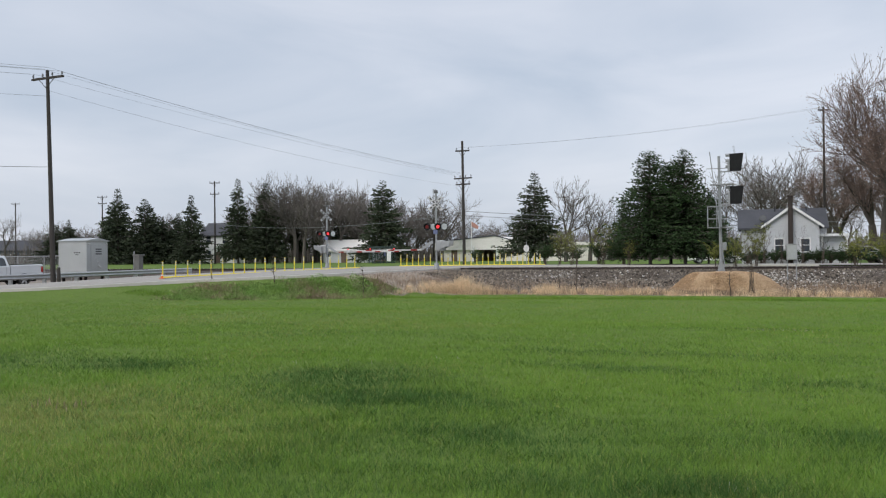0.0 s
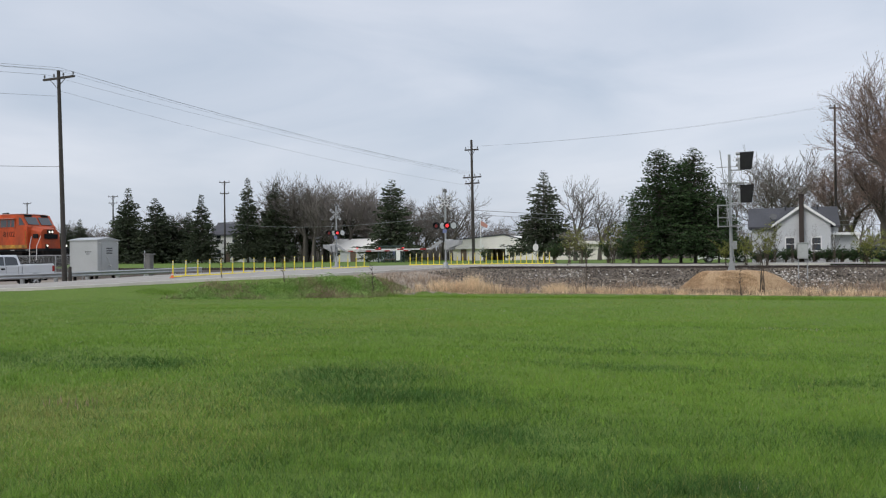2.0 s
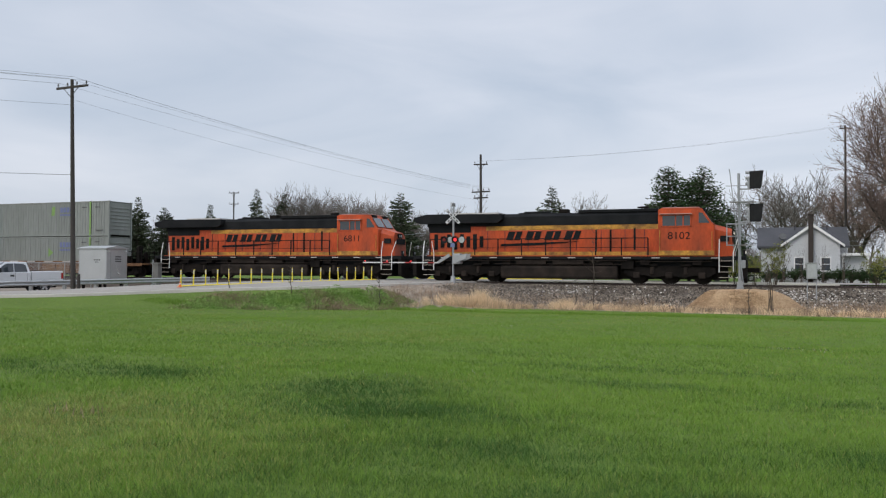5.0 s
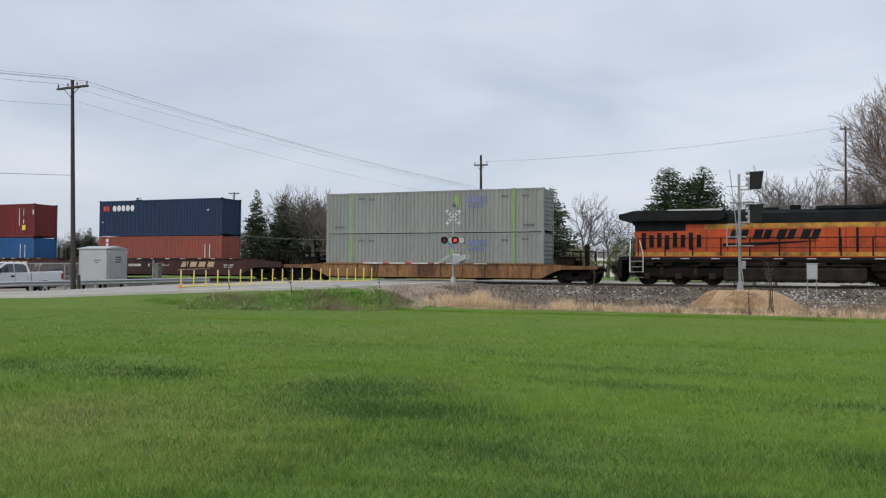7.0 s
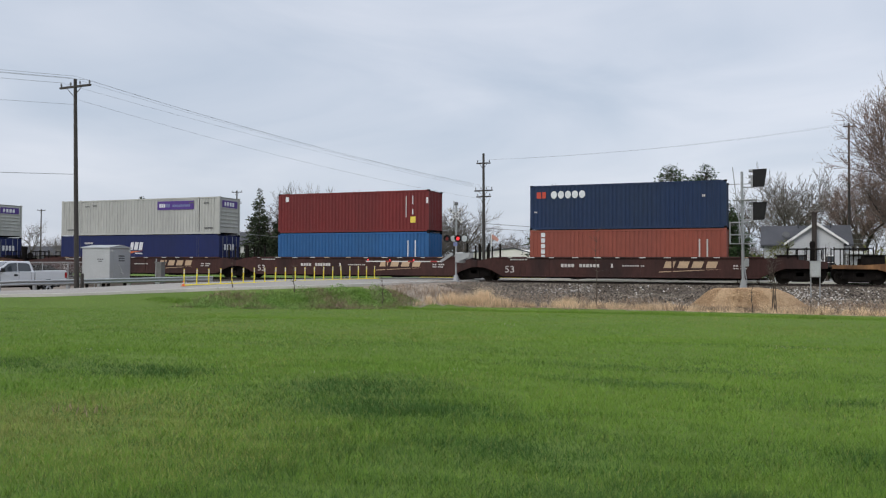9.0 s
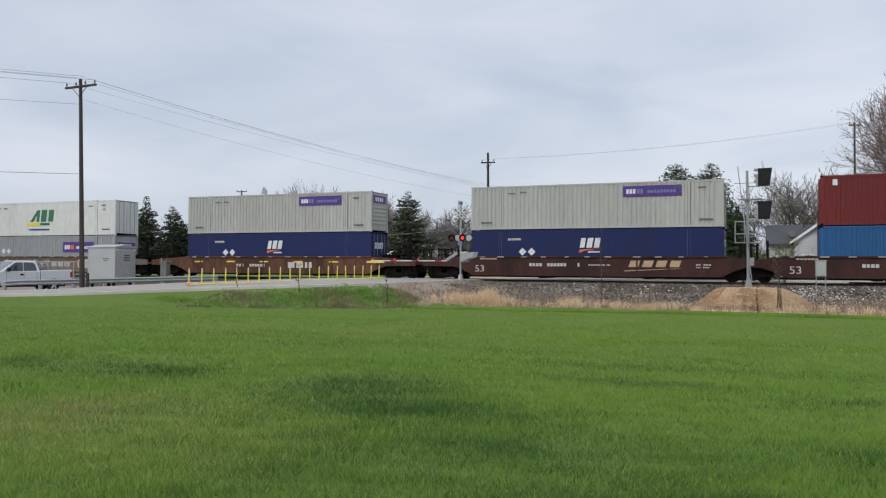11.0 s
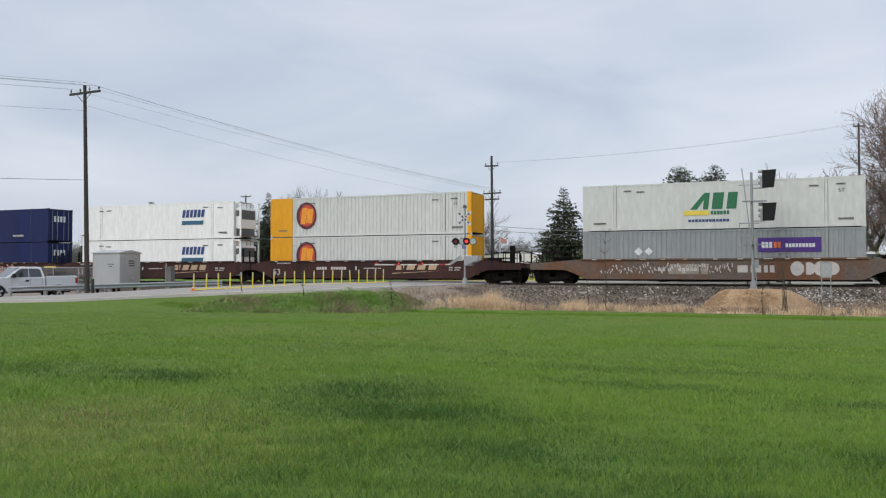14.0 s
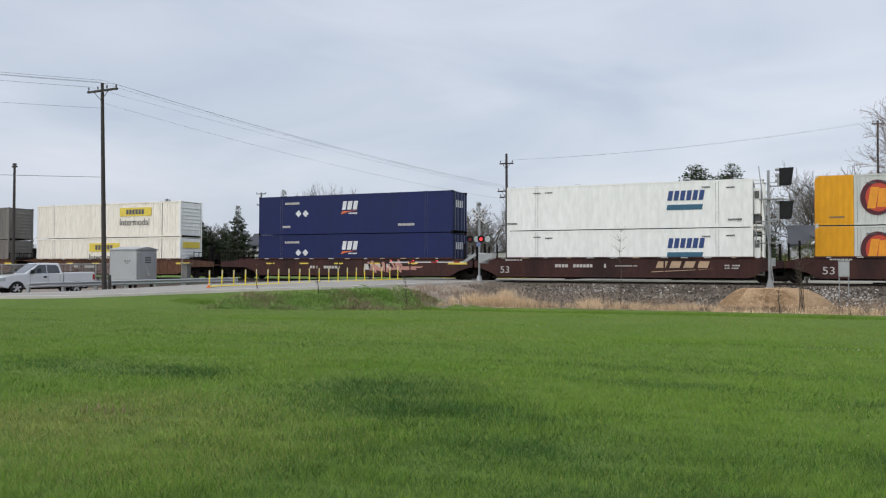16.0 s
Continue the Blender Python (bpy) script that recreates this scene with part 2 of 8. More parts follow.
# the road's edge towards the field and its far edge: x, y, z
ROAD_NEAR = [(-75, 14, -0.2), (-52, 20, 0.0), (-32.8, 28.3, 0.15), (-30.0, 30.7, 0.25), (-27.7, 33.8, 0.4), (-24.6, 35.3, 0.5), (-21.8, 37.0, 0.58), (-20.0, 40.0, 0.66), (-19.0, 44.0, 0.69), (-18.7, 48.0, 0.70), (-18.4, 56.0, 0.70), (-14.0, 59.0, 0.70), (0.0, 62.5, 0.64), (30, 67, 0.55), (80, 72, 0.5)]
ROAD_FAR = [(-78, 20, -0.2), (-54, 25.5, 0.0), (-40.0, 30.8, 0.13), (-37.2, 33.0, 0.2), (-36.0, 37.5, 0.36), (-35.0, 41.5, 0.48), (-33.0, 44.5, 0.58), (-31.6, 46.5, 0.66), (-31.0, 48.0, 0.69), (-30.6, 50.0, 0.70), (-29.5, 60.0, 0.70), (-24.0, 65.0, 0.70), (-4, 71, 0.64), (30, 76, 0.55), (80, 81, 0.5)]


def road_rest(x, y):
    """How far a place lies outside the road, and the road's height beside it."""
    best, height = 1e9, 0
    for edge in (ROAD_NEAR, ROAD_FAR):
        for (ax, ay, az), (bx, by, bz) in zip(edge, edge[1:]):
            dx, dy = bx - ax, by - ay
            k = min(1.0, max(0.0, ((x - ax) * dx + (y - ay) * dy) / (dx * dx + dy * dy)))
            d = math.hypot(x - ax - k * dx, y - ay - k * dy)
            if d < best:
                best, height = d, az + (bz - az) * k
    ring = ROAD_NEAR + ROAD_FAR[::-1]
    inside = False
    for (ax, ay, _), (bx, by, _) in zip(ring, ring[1:] + ring[:1]):
        if (ay > y) != (by > y) and x < ax + (y - ay) * (bx - ax) / (by - ay):
            inside = not inside
    return (0.0 if inside else best), height


FIELD = [(0, 0.0), (8, 0.0), (20, -0.2), (42, -0.6), (44.8, -0.55), (46.2, -0.3), (48.0, 0.05), (58, 0.1), (61, 0.4), (72, 0.56), (100, 0.5), (4000, 0.5)]
# low swells in the turf: x, y, half-lengths, height
SWELLS = [(-10.6, 11.2, 3.0, 1.3, 0.1), (-5.0, 10.6, 2.4, 1.6, 0.12), (-1.0, 18.0, 6.0, 3.0, 0.08), (-14, 22, 6, 3, 0.1)]


def ground_z(x, y):
    z = along(FIELD, max(0, y))
    z += 0.06 * noise.noise((x * 0.14, y * 0.2, 0.3)) * ease(3, 10, y) * (1 - ease(40, 46, y))
    for sx, sy, rx, ry, h in SWELLS:
        z += h * math.exp(-((x - sx) / rx) ** 2 - ((y - sy) / ry) ** 2)
    # level lot left of the crossing
    lot = ease(-27, -34, x) * ease(30, 38, y) * (1 - ease(60, 70, y))
    z = z * (1 - lot) - 0.1 * lot
    if -90 < x < 90 and 8 < y < 100:
        d, h = road_rest(x, y)
        k = 1 - ease(0.0, 0.9 + 2.3 * ease(-39, -36, x) + 2.6 * ease(37, 43, y) * (1 - ease(50, 58, y)) * ease(-39, -36, x), d)
        z = z * (1 - k) + (h - 0.08) * k
    return z


def steps(*runs):
    out = []
    for a, b, d in runs:
        n = max(1, round((b - a) / d))
        out += [a + (b - a) * i / n for i in range(n)]
    return out + [runs[-1][1]]


xs = steps((-2500, -400, 700), (-400, -90, 62), (-90, -45, 2.5), (-45, -14, 0.7), (-14, 16, 1.0), (16, 60, 4), (60, 400, 85), (400, 2500, 700))
ys = steps((-60, 0, 20), (0, 4, 1), (4, 26, 0.6), (26, 40, 0.7), (40, 50, 0.3), (50, 62, 0.75), (62, 80, 3), (80, 200, 24), (200, 3500, 660))
verts = [(x, y, ground_z(x, y)) for y in ys for x in xs]
nx = len(xs)
faces = [(j * nx + i, j * nx + i + 1, (j + 1) * nx + i + 1, (j + 1) * nx + i) for j in range(len(ys) - 1) for i in range(nx - 1)]
ground_mesh = mesh_from("ground", verts, faces, "turf", True)
ground_mesh.materials.append(M["soil"])
for poly in ground_mesh.polygons:
    px, py = poly.center.x, poly.center.y
    rim = 42.7 + 0.35 * noise.noise((px * 0.7, 3.0, 0)) - max(0.0, -11.5 - px) * 0.46 - 2.4 * math.exp(-((px + 18.2) / 1.3) ** 2)
    if (-22.0 < px < 300 and rim < py < 57) or (-90 < px < -29.5 and 48 < py < 60.5):
        poly.material_index = 1
ground = tagged(new("ground", ground_mesh), "mown green lawn with gentle swells, reaching past the railway", "ground", kind="structure")

# gravel lot beyond the guardrail, laid on the ground
lot_x, lot_y = steps((-80, -31.5, 2.0)), steps((29, 48.5, 1.0))
verts = []
for y in lot_y:
    for x in lot_x:
        xx = min(x, along([(29, -45.4), (30.8, -40.3), (33, -37.5), (37.5, -36.3), (41.5, -35.3), (44.5, -33.4), (48.5, -31.2)], y) + 0.25)
        verts.append((xx, y, ground_z(xx, y) + 0.03))
nl = len(lot_x)
faces = [(j * nl + i, j * nl + i + 1, (j + 1) * nl + i + 1, (j + 1) * nl + i) for j in range(len(lot_y) - 1) for i in range(nl - 1)]
tagged(new("gravel_lot", mesh_from("gravel_lot", verts, faces, "gravel")), "pale gravel lot beside the railway crossing", "gravel lot", kind="structure")


# ---- road ----
def resampled(edge, n):
    lengths = [0]
    for a, b in zip(edge, edge[1:]):
        lengths.append(lengths[-1] + math.dist(a, b))
    out = []
    for i in range(n):
        d = lengths[-1] * i / (n - 1)
        k = max(j for j in range(len(edge)) if lengths[j] <= d + 1e-9)
        k = min(k, len(edge) - 2)
        f = (d - lengths[k]) / (lengths[k + 1] - lengths[k])
        out.append(Vector(edge[k]).lerp(Vector(edge[k + 1]), f))
    return out


def rounded(edge, times=3):
    for _ in range(times):
        out = [edge[0]]
        for a, b in zip(edge, edge[1:]):
            a, b = Vector(a), Vector(b)
            out += [tuple(a.lerp(b, 0.25)), tuple(a.lerp(b, 0.75))]
        edge = out + [edge[-1]]
    return edge


near_edge, far_edge = resampled(rounded(ROAD_NEAR), 90), resampled(rounded(ROAD_FAR), 90)
across = 8
verts, faces = [], []
for a, b in zip(near_edge, far_edge):
    for k in range(across + 1):
        p = a.lerp(b, k / across)
        verts.append((p.x, p.y, p.z + 0.05 * (1 - (2 * k / across - 1) ** 2)))
for i in range(89):
    for k in range(across):
        q = i * (across + 1) + k
        faces.append((q, q + 1, q + across + 2, q + across + 1))
road = tagged(new("road", mesh_from("road", verts, faces, "asphalt", True)), "weathered grey asphalt road climbing to the railway crossing", "road", kind="structure")
verts, faces = [], []
for a, b in zip(near_edge, far_edge):
    d = (b - a).normalized()
    for w, h in ((-0.35, -0.25), (-0.3, 0.03), (0.3, 0.03), (0.35, -0.05)):
        verts.append((a.x + d.x * w, a.y + d.y * w, a.z + h))
for i in range(51):
    for k in range(3):
        q = i * 4 + k
        faces.append((q, q + 1, q + 5, q + 4))
shoulder = tagged(new("road_shoulder", mesh_from("road_shoulder", verts, faces, "concrete")), "pale concrete shoulder along the road beside the grass", "road shoulder", kind="structure")

# ---- track ----
TX0, TX1 = -160.0, 95.0
bm = bmesh.new()
rng = random.Random(4)
prof = [(TRACK_Y - 8.1, -0.62), (TRACK_Y - 4.6, -0.02), (TRACK_Y - 2.3, RAIL - 0.2), (TRACK_Y - 1.6, RAIL - 0.16), (TRACK_Y + 1.6, RAIL - 0.16), (TRACK_Y + 2.3, RAIL - 0.2), (TRACK_Y + 5.2, 0.0)]
rows = []
for i in range(256):
    x = TX0 + (TX1 - TX0) * i / 255
    rows.append([bm.verts.new((x, y + (rng.uniform(-0.12, 0.12) if k in (0, 1, 6) else 0), z + (rng.uniform(-0.04, 0.04) if k not in (3, 4) else 0))) for k, (y, z) in enumerate(prof)])
for a, b in zip(rows, rows[1:]):
    for k in range(len(prof) - 1):
        bm.faces.new((a[k], b[k], b[k + 1], a[k + 1]))
tagged(part("ballast_bed", bm, "ballast", smooth=True), "grey-brown crushed stone ballast bank under the track", "ballast", kind="structure")

track = thing("railway_track", "single railway track of rusty steel rails on wooden ties", "railway track", kind="structure")
for side in (-1, 1):
    bm = bmesh.new()
    y = TRACK_Y + side * 0.7535
    slab(bm, [(y - 0.07, RAIL - 0.17), (y + 0.07, RAIL - 0.17), (y + 0.02, RAIL - 0.14), (y + 0.012, RAIL - 0.05), (y + 0.036, RAIL - 0.035), (y + 0.036, RAIL - 0.002), (y - 0.036, RAIL - 0.002), (y - 0.036, RAIL - 0.035), (y - 0.012, RAIL - 0.05), (y - 0.02, RAIL - 0.14)], "x", TX0, TX1)
    rail = part("rail", bm, "rail", track)
    boxes("running_surface", "rail_top", rail, (TX0, TX1, y - 0.03, y + 0.03, RAIL - 0.003, RAIL))

# concrete crossing panels between and beside the rails
for y0, y1 in ((-2.1, -0.83), (-0.67, 0.67), (0.83, 2.1)):
    for k in range(4):
        boxes("crossing_panel", "concrete", track, (-31.0 + k * 3.1, -31.0 + k * 3.1 + 3.05, TRACK_Y + y0, TRACK_Y + y1, RAIL - 0.25, RAIL - 0.012), bevel=0.02)


# ---- train ----
SPEED, START = 18.206, -141.007   # metres a second; where the first container's front stands at 0 s
TRAIN = []                        # (thing, its place along the train, height above the rail)

PAINTS = {
    "c_grey": ((0.25, 0.265, 0.245), (0.185, 0.195, 0.18)), "c_navy": ((0.011, 0.028, 0.078), (0.016, 0.03, 0.062)), "c_salmon": ((0.27, 0.07, 0.047), (0.2, 0.06, 0.045)),
    "c_red": ((0.16, 0.02, 0.02), (0.11, 0.02, 0.02)), "c_blue": ((0.02, 0.1, 0.26), (0.022, 0.085, 0.2)), "c_silver": ((0.42, 0.42, 0.39), (0.34, 0.34, 0.315)),
    "c_royal": ((0.006, 0.014, 0.085), (0.008, 0.014, 0.065)), "c_pale": ((0.6, 0.61, 0.58), (0.52, 0.53, 0.5)), "c_white": ((0.84, 0.84, 0.81), (0.74, 0.74, 0.7)), "c_steel": ((0.3, 0.32, 0.32), (0.24, 0.255, 0.255)),
    "c_cream": ((0.86, 0.81, 0.71), (0.76, 0.7, 0.6)), "c_yellow": ((0.78, 0.36, 0.01), (0.66, 0.3, 0.015)), "c_taupe": ((0.2, 0.185, 0.165), (0.15, 0.135, 0.12)),
}
for key, (a, b) in PAINTS.items():
    M[key] = mat("painted_" + key[2:], a, b, scale=0.45, fine=5, rough=0.55, bump=0.03, mix=0.35 if key in ("c_white", "c_pale", "c_cream") else 0.75, spread=(0.38, 0.7), stretch=(1, 1, 0.28), by_object=0.03, shine=0.3, grain_range=(0.92, 1.06))
M["car_brown"] = mat("mineral_brown_steel", (0.054, 0.02, 0.016), (0.02, 0.01, 0.0095), scale=1.0, fine=8, rough=0.7, mix=0.85, spread=(0.4, 0.7), stretch=(1, 1, 0.35), shine=0.3, grain_range=(0.75, 1.2))
M["car_rust"] = mat("rusty_ochre_steel", (0.125, 0.058, 0.033), (0.042, 0.023, 0.017), scale=0.9, fine=8, rough=0.8, mix=0.9, spread=(0.4, 0.68), stretch=(1, 1, 0.35), shine=0.25, grain_range=(0.72, 1.2))
M["car_ochre"] = mat("faded_ochre_steel", (0.24, 0.125, 0.055), (0.075, 0.036, 0.022), scale=1.1, fine=8, rough=0.75, mix=0.9, spread=(0.4, 0.68), stretch=(1, 1, 0.3), shine=0.25, grain_range=(0.7, 1.2))
M["car_patchy"] = mat("patchy_primer_steel", (0.15, 0.07, 0.036), (0.12, 0.1, 0.085), scale=0.3, fine=6, rough=0.8, spread=(0.45, 0.55), mix=0.8)
M["green_band"] = mat("lime_band", (0.2, 0.34, 0.09), (0.15, 0.26, 0.08), rough=0.55)
M["logo_purple"] = mat("purple_panel", (0.06, 0.02, 0.2), (0.08, 0.03, 0.2), rough=0.45)
M["logo_white"] = mat("white_vinyl", (0.72, 0.73, 0.74), rough=0.45)
M["logo_orange"] = mat("orange_vinyl", (0.75, 0.16, 0.04), rough=0.45)
M["logo_green"] = mat("green_vinyl", (0.02, 0.16, 0.07), rough=0.45)
M["logo_gold"] = mat("gold_vinyl", (0.8, 0.62, 0.08), rough=0.45)
M["logo_navy"] = mat("navy_vinyl", (0.025, 0.06, 0.2), rough=0.45)
M["logo_teal"] = mat("teal_vinyl", (0.03, 0.12, 0.2), rough=0.45)
M["logo_maroon"] = mat("maroon_vinyl", (0.09, 0.012, 0.02), rough=0.45)
M["logo_crimson"] = mat("crimson_vinyl", (0.55, 0.06, 0.03), rough=0.45)
M["logo_amber"] = mat("amber_vinyl", (0.85, 0.33, 0.02), rough=0.45)
M["logo_blue"] = mat("blue_vinyl", (0.15, 0.18, 0.33), rough=0.45)
M["logo_grey"] = mat("dark_grey_vinyl", (0.1, 0.1, 0.1), rough=0.5)
M["logo_buff"] = mat("buff_vinyl", (0.5, 0.35, 0.22), rough=0.6)
M["mark_white"] = mat("stencil_white", (0.55, 0.52, 0.49), rough=0.6)
M["graffiti"] = mat("graffiti_pink", (0.5, 0.25, 0.2), rough=0.6)


def flat(name, material, parent, outlines, y, label="", deep=0.006):
    """Thin raised shapes of (x, z) outlines on the side that lies at y, towards -y."""
    bm = bmesh.new()
    for i, o in enumerate(outlines):
        slab(bm, o, "y", y - deep - 0.0006 * i, y)
    ob = part(name, bm, material, parent, label)
    if len(outlines) > 2:
        ob["kind"] = "stuff"
    return ob


def quad(x, z, w, h, slant=0.0):
    return [(x, z), (x + w, z), (x + w + slant, z + h), (x + slant, z + h)]


def ring_shape(cx, cz, rx, rz, n=28, lean=0.0):
    return [(cx + rx * math.cos(2 * math.pi * i / n) + lean * math.sin(2 * math.pi * i / n), cz + rz * math.sin(2 * math.pi * i / n)) for i in range(n)]


def letters_bars(x, z, w, h, count, slant=0.0, gap=0.22):
    """A word that is not spelled out: a row of plain upright bars."""
    step = w / count
    return [quad(x + i * step, z, step * (1 - gap), h, slant) for i in range(count)]


def container(s_front, length, base, paint, label, width=2.59, height=2.9, ribs=True, ends=None, end_kind="door", pitch=0.29):
    """A freight container: its front at local x = 0, its length towards -x, its base at z = 0."""
    c = thing("freight_container", label, "container", group="containers on the train")
    w, L, H = width / 2, length, height
    depth = 0.036 if ribs else 0.002

    def side(bm, sgn):
        # upright corrugations between the posts
        x, pts = -L + 0.12, []
        while x < -0.12 - pitch * 0.9:
            for k, o in ((0.0, 0), (0.38, 0), (0.5, 1), (0.88, 1)):
                pts.append((x + k * pitch, o))
            x += pitch
        pts.append((-0.12, 0))
        lo, hi = [], []
        for px, o in pts:
            y = sgn * (w - 0.012 - o * depth)
            lo.append(bm.verts.new((px, y, 0.15)))
            hi.append(bm.verts.new((px, y, H - 0.11)))
        for i in range(len(pts) - 1):
            bm.faces.new((lo[i], lo[i + 1], hi[i + 1], hi[i]))
    for sgn in (-1, 1):
        made("side_panel", lambda bm: side(bm, sgn), paint, c)
    for sgn in (-1, 1):
        y0, y1 = sorted((sgn * w, sgn * (w - 0.07)))
        boxes("bottom_rail", paint, c, (-L + 0.1, -0.1, y0, y1, 0.02, 0.17))
        boxes("top_rail", paint, c, (-L + 0.1, -0.1, y0, y1, H - 0.12, H - 0.02))
    for x0 in (-L, -0.14):
        for sgn in (-1, 1):
            y0, y1 = sorted((sgn * w, sgn * (w - 0.14)))
            boxes("corner_post", ends or paint, c, (x0, x0 + 0.14, y0, y1, 0.0, H), bevel=0.012)
            for z in (0.0, H - 0.12):
                boxes("corner_casting", "dark" if paint in ("c_navy", "c_royal", "c_red", "c_blue") else paint, c, (x0 - 0.004, x0 + 0.165, y0 - 0.004, y1 + 0.004, z - 0.002, z + 0.122), bevel=0.015)
    if L > 14:
        # lifting posts at the forty-foot points
        for x in (-L + 1.98, -2.1):
            for sgn in (-1, 1):
                y0, y1 = sorted((sgn * (w + 0.004), sgn * (w - 0.06)))
                boxes("lifting_post", paint, c, (x, x + 0.16, y0, y1, 0.02, H - 0.01), bevel=0.01)
                # thin dark grey strips stand in for the shadow on either side of the post
                boxes("post_seam", "logo_grey", c, (x - 0.012, x, y0, y1, 0.16, H - 0.11), (x + 0.16, x + 0.172, y0, y1, 0.16, H - 0.11))
                boxes("lifting_casting", "dark", c, (x - 0.01, x + 0.17, y0 + 0.01, y1 - 0.01, H - 0.1, H + 0.004))
    boxes("roof", paint, c, (-L + 0.1, -0.1, -w + 0.03, w - 0.03, H - 0.06, H - 0.03))
    boxes("floor", "dark", c, (-L + 0.1, -0.1, -w + 0.06, w - 0.06, 0.06, 0.14))

    for x, out in ((-0.03, 1), (-L + 0.03, -1)):
        if end_kind == "louvre" and out == 1:
            boxes("end_panel", ends or paint, c, (x - 0.05, x - 0.02, -w + 0.13, w - 0.13, 0.12, H - 0.11))
            for i in range(7):
                z = 0.55 + i * 0.29
                boxes("end_rib", ends or paint, c, (x - 0.03, x + 0.02, -w + 0.2, w - 0.2, z, z + 0.13), bevel=0.02)
        elif end_kind == "rib" and out == 1:
            bm = bmesh.new()
            n = 8
            lo = []
            for i in range(n * 2 + 1):
                y = -w + 0.13 + (2 * w - 0.26) * i / (n * 2)
                lo.append((bm.verts.new((x - (0.04 if i % 2 else 0.0), y, 0.12)), bm.verts.new((x - (0.04 if i % 2 else 0.0), y, H - 0.11))))
            for a, b in zip(lo, lo[1:]):
                bm.faces.new((a[0], b[0], b[1], a[1]))
            part("end_panel", bm, ends or paint, c)
        else:
            for y0, y1 in ((-w + 0.14, -0.01), (0.01, w - 0.14)):
                boxes("door", ends or paint, c, (x - 0.03 if out > 0 else x, x if out > 0 else x + 0.03, y0, y1, 0.14, H - 0.13), bevel=0.008)
            for y in (-0.85, -0.35, 0.35, 0.85):
                made("locking_bar", lambda bm: tube(bm, (x + out * 0.03, y, 0.16), (x + out * 0.03, y, H - 0.15), 0.018, n=6), "galv" if not ribs else (ends or paint), c)
    TRAIN.append((c, s_front, base))
    return c


BASE0, BASE1 = 0.42, 3.34   # bases of the lower and upper containers above the rail
Y53, Y40 = -1.295 - 0.005, -1.22 - 0.005


def small_marks(c, L, y, ink="logo_grey"):
    """Unreadable stencils near the ends of a container's side."""
    rng = random.Random(int(L * 7) + len(TRAIN))
    o = []
    for x in (-L + 2.6, -L + 3.4, -1.5, -2.9):
        o += letters_bars(x, 2.38 + rng.uniform(-0.05, 0.05), 0.5, 0.09, 5)
    for x in (-L + 0.7, -1.4):
        o += letters_bars(x, 0.42, 0.8, 0.1, 7)
    flat("stencil", ink, c, o, y)


def express_sign(c, L, big=True):
    x, z, w, h = (-L + 10.15, 1.95, 3.55, 0.68) if big else (-5.7, 1.5, 3.4, 0.85)
    flat("sign_panel", "logo_purple", c, [quad(x, z, w, h)], Y53 - 0.004)
    flat("sign_mark", "logo_white", c, letters_bars(x + 0.2, z + h * 0.28, 0.62, h * 0.42, 3), Y53 - 0.012)
    flat("sign_mark", "logo_orange" if not big else "logo_blue", c, letters_bars(x + 0.86, z + h * 0.28, 0.42, h * 0.42, 2), Y53 - 0.012)
    flat("sign_mark", "logo_blue" if big else "logo_white", c, letters_bars(x + 1.5, z + h * 0.32, w - 1.8, h * 0.26, 9), Y53 - 0.012)


def end_sign(c, ink, z, h, back=None):
    if back:
        boxes("end_sign", back, c, (-0.012, 0.0, -0.95, 0.95, z - 0.12, z + h + 0.12))
    for i in range(4):
        boxes("end_mark", ink, c, (0.0, 0.006, -0.7 + i * 0.33, -0.48 + i * 0.33, z, z + h))


def slash_logo(c, L, x, z):
    """A white word in slanted bars over an orange slash."""
    flat("logo", "logo_white", c, [quad(x, z, 0.3, 0.62, 0.12), quad(x + 0.42, z, 0.36, 0.62, 0.12), quad(x + 0.9, z, 0.34, 0.62, 0.12)], Y53)
    flat("logo_slash", "logo_orange", c, [[(x - 0.05, z - 0.32), (x + 0.0, z - 0.12), (x + 1.3, z - 0.06), (x + 0.5, z - 0.17)]], Y53)
    flat("logo_caption", "logo_white", c, letters_bars(x + 0.55, z - 0.32, 0.75, 0.1, 6), Y53)


def diamonds(c, x, z):
    for k in (0, 0.62):
        flat("placard", "logo_white", c, [[(x + k, z - 0.26), (x + k + 0.26, z), (x + k, z + 0.26), (x + k - 0.26, z)]], Y53)


def round_logo(c, cx, cz):
    """A tilted round emblem with a bold orange bar figure."""
    flat("emblem_rim", "logo_maroon", c, [ring_shape(cx, cz, 0.86, 1.0)], Y53)
    flat("emblem_disc", "logo_crimson", c, [ring_shape(cx + 0.06, cz, 0.66, 0.8)], Y53 - 0.008)
    flat("emblem_figure", "logo_amber", c, [quad(cx - 0.52, cz - 0.62, 0.42, 1.2, 0.2), quad(cx - 0.02, cz - 0.55, 0.5, 1.05, 0.12)], Y53 - 0.016)


L53, L40 = 16.15, 12.19
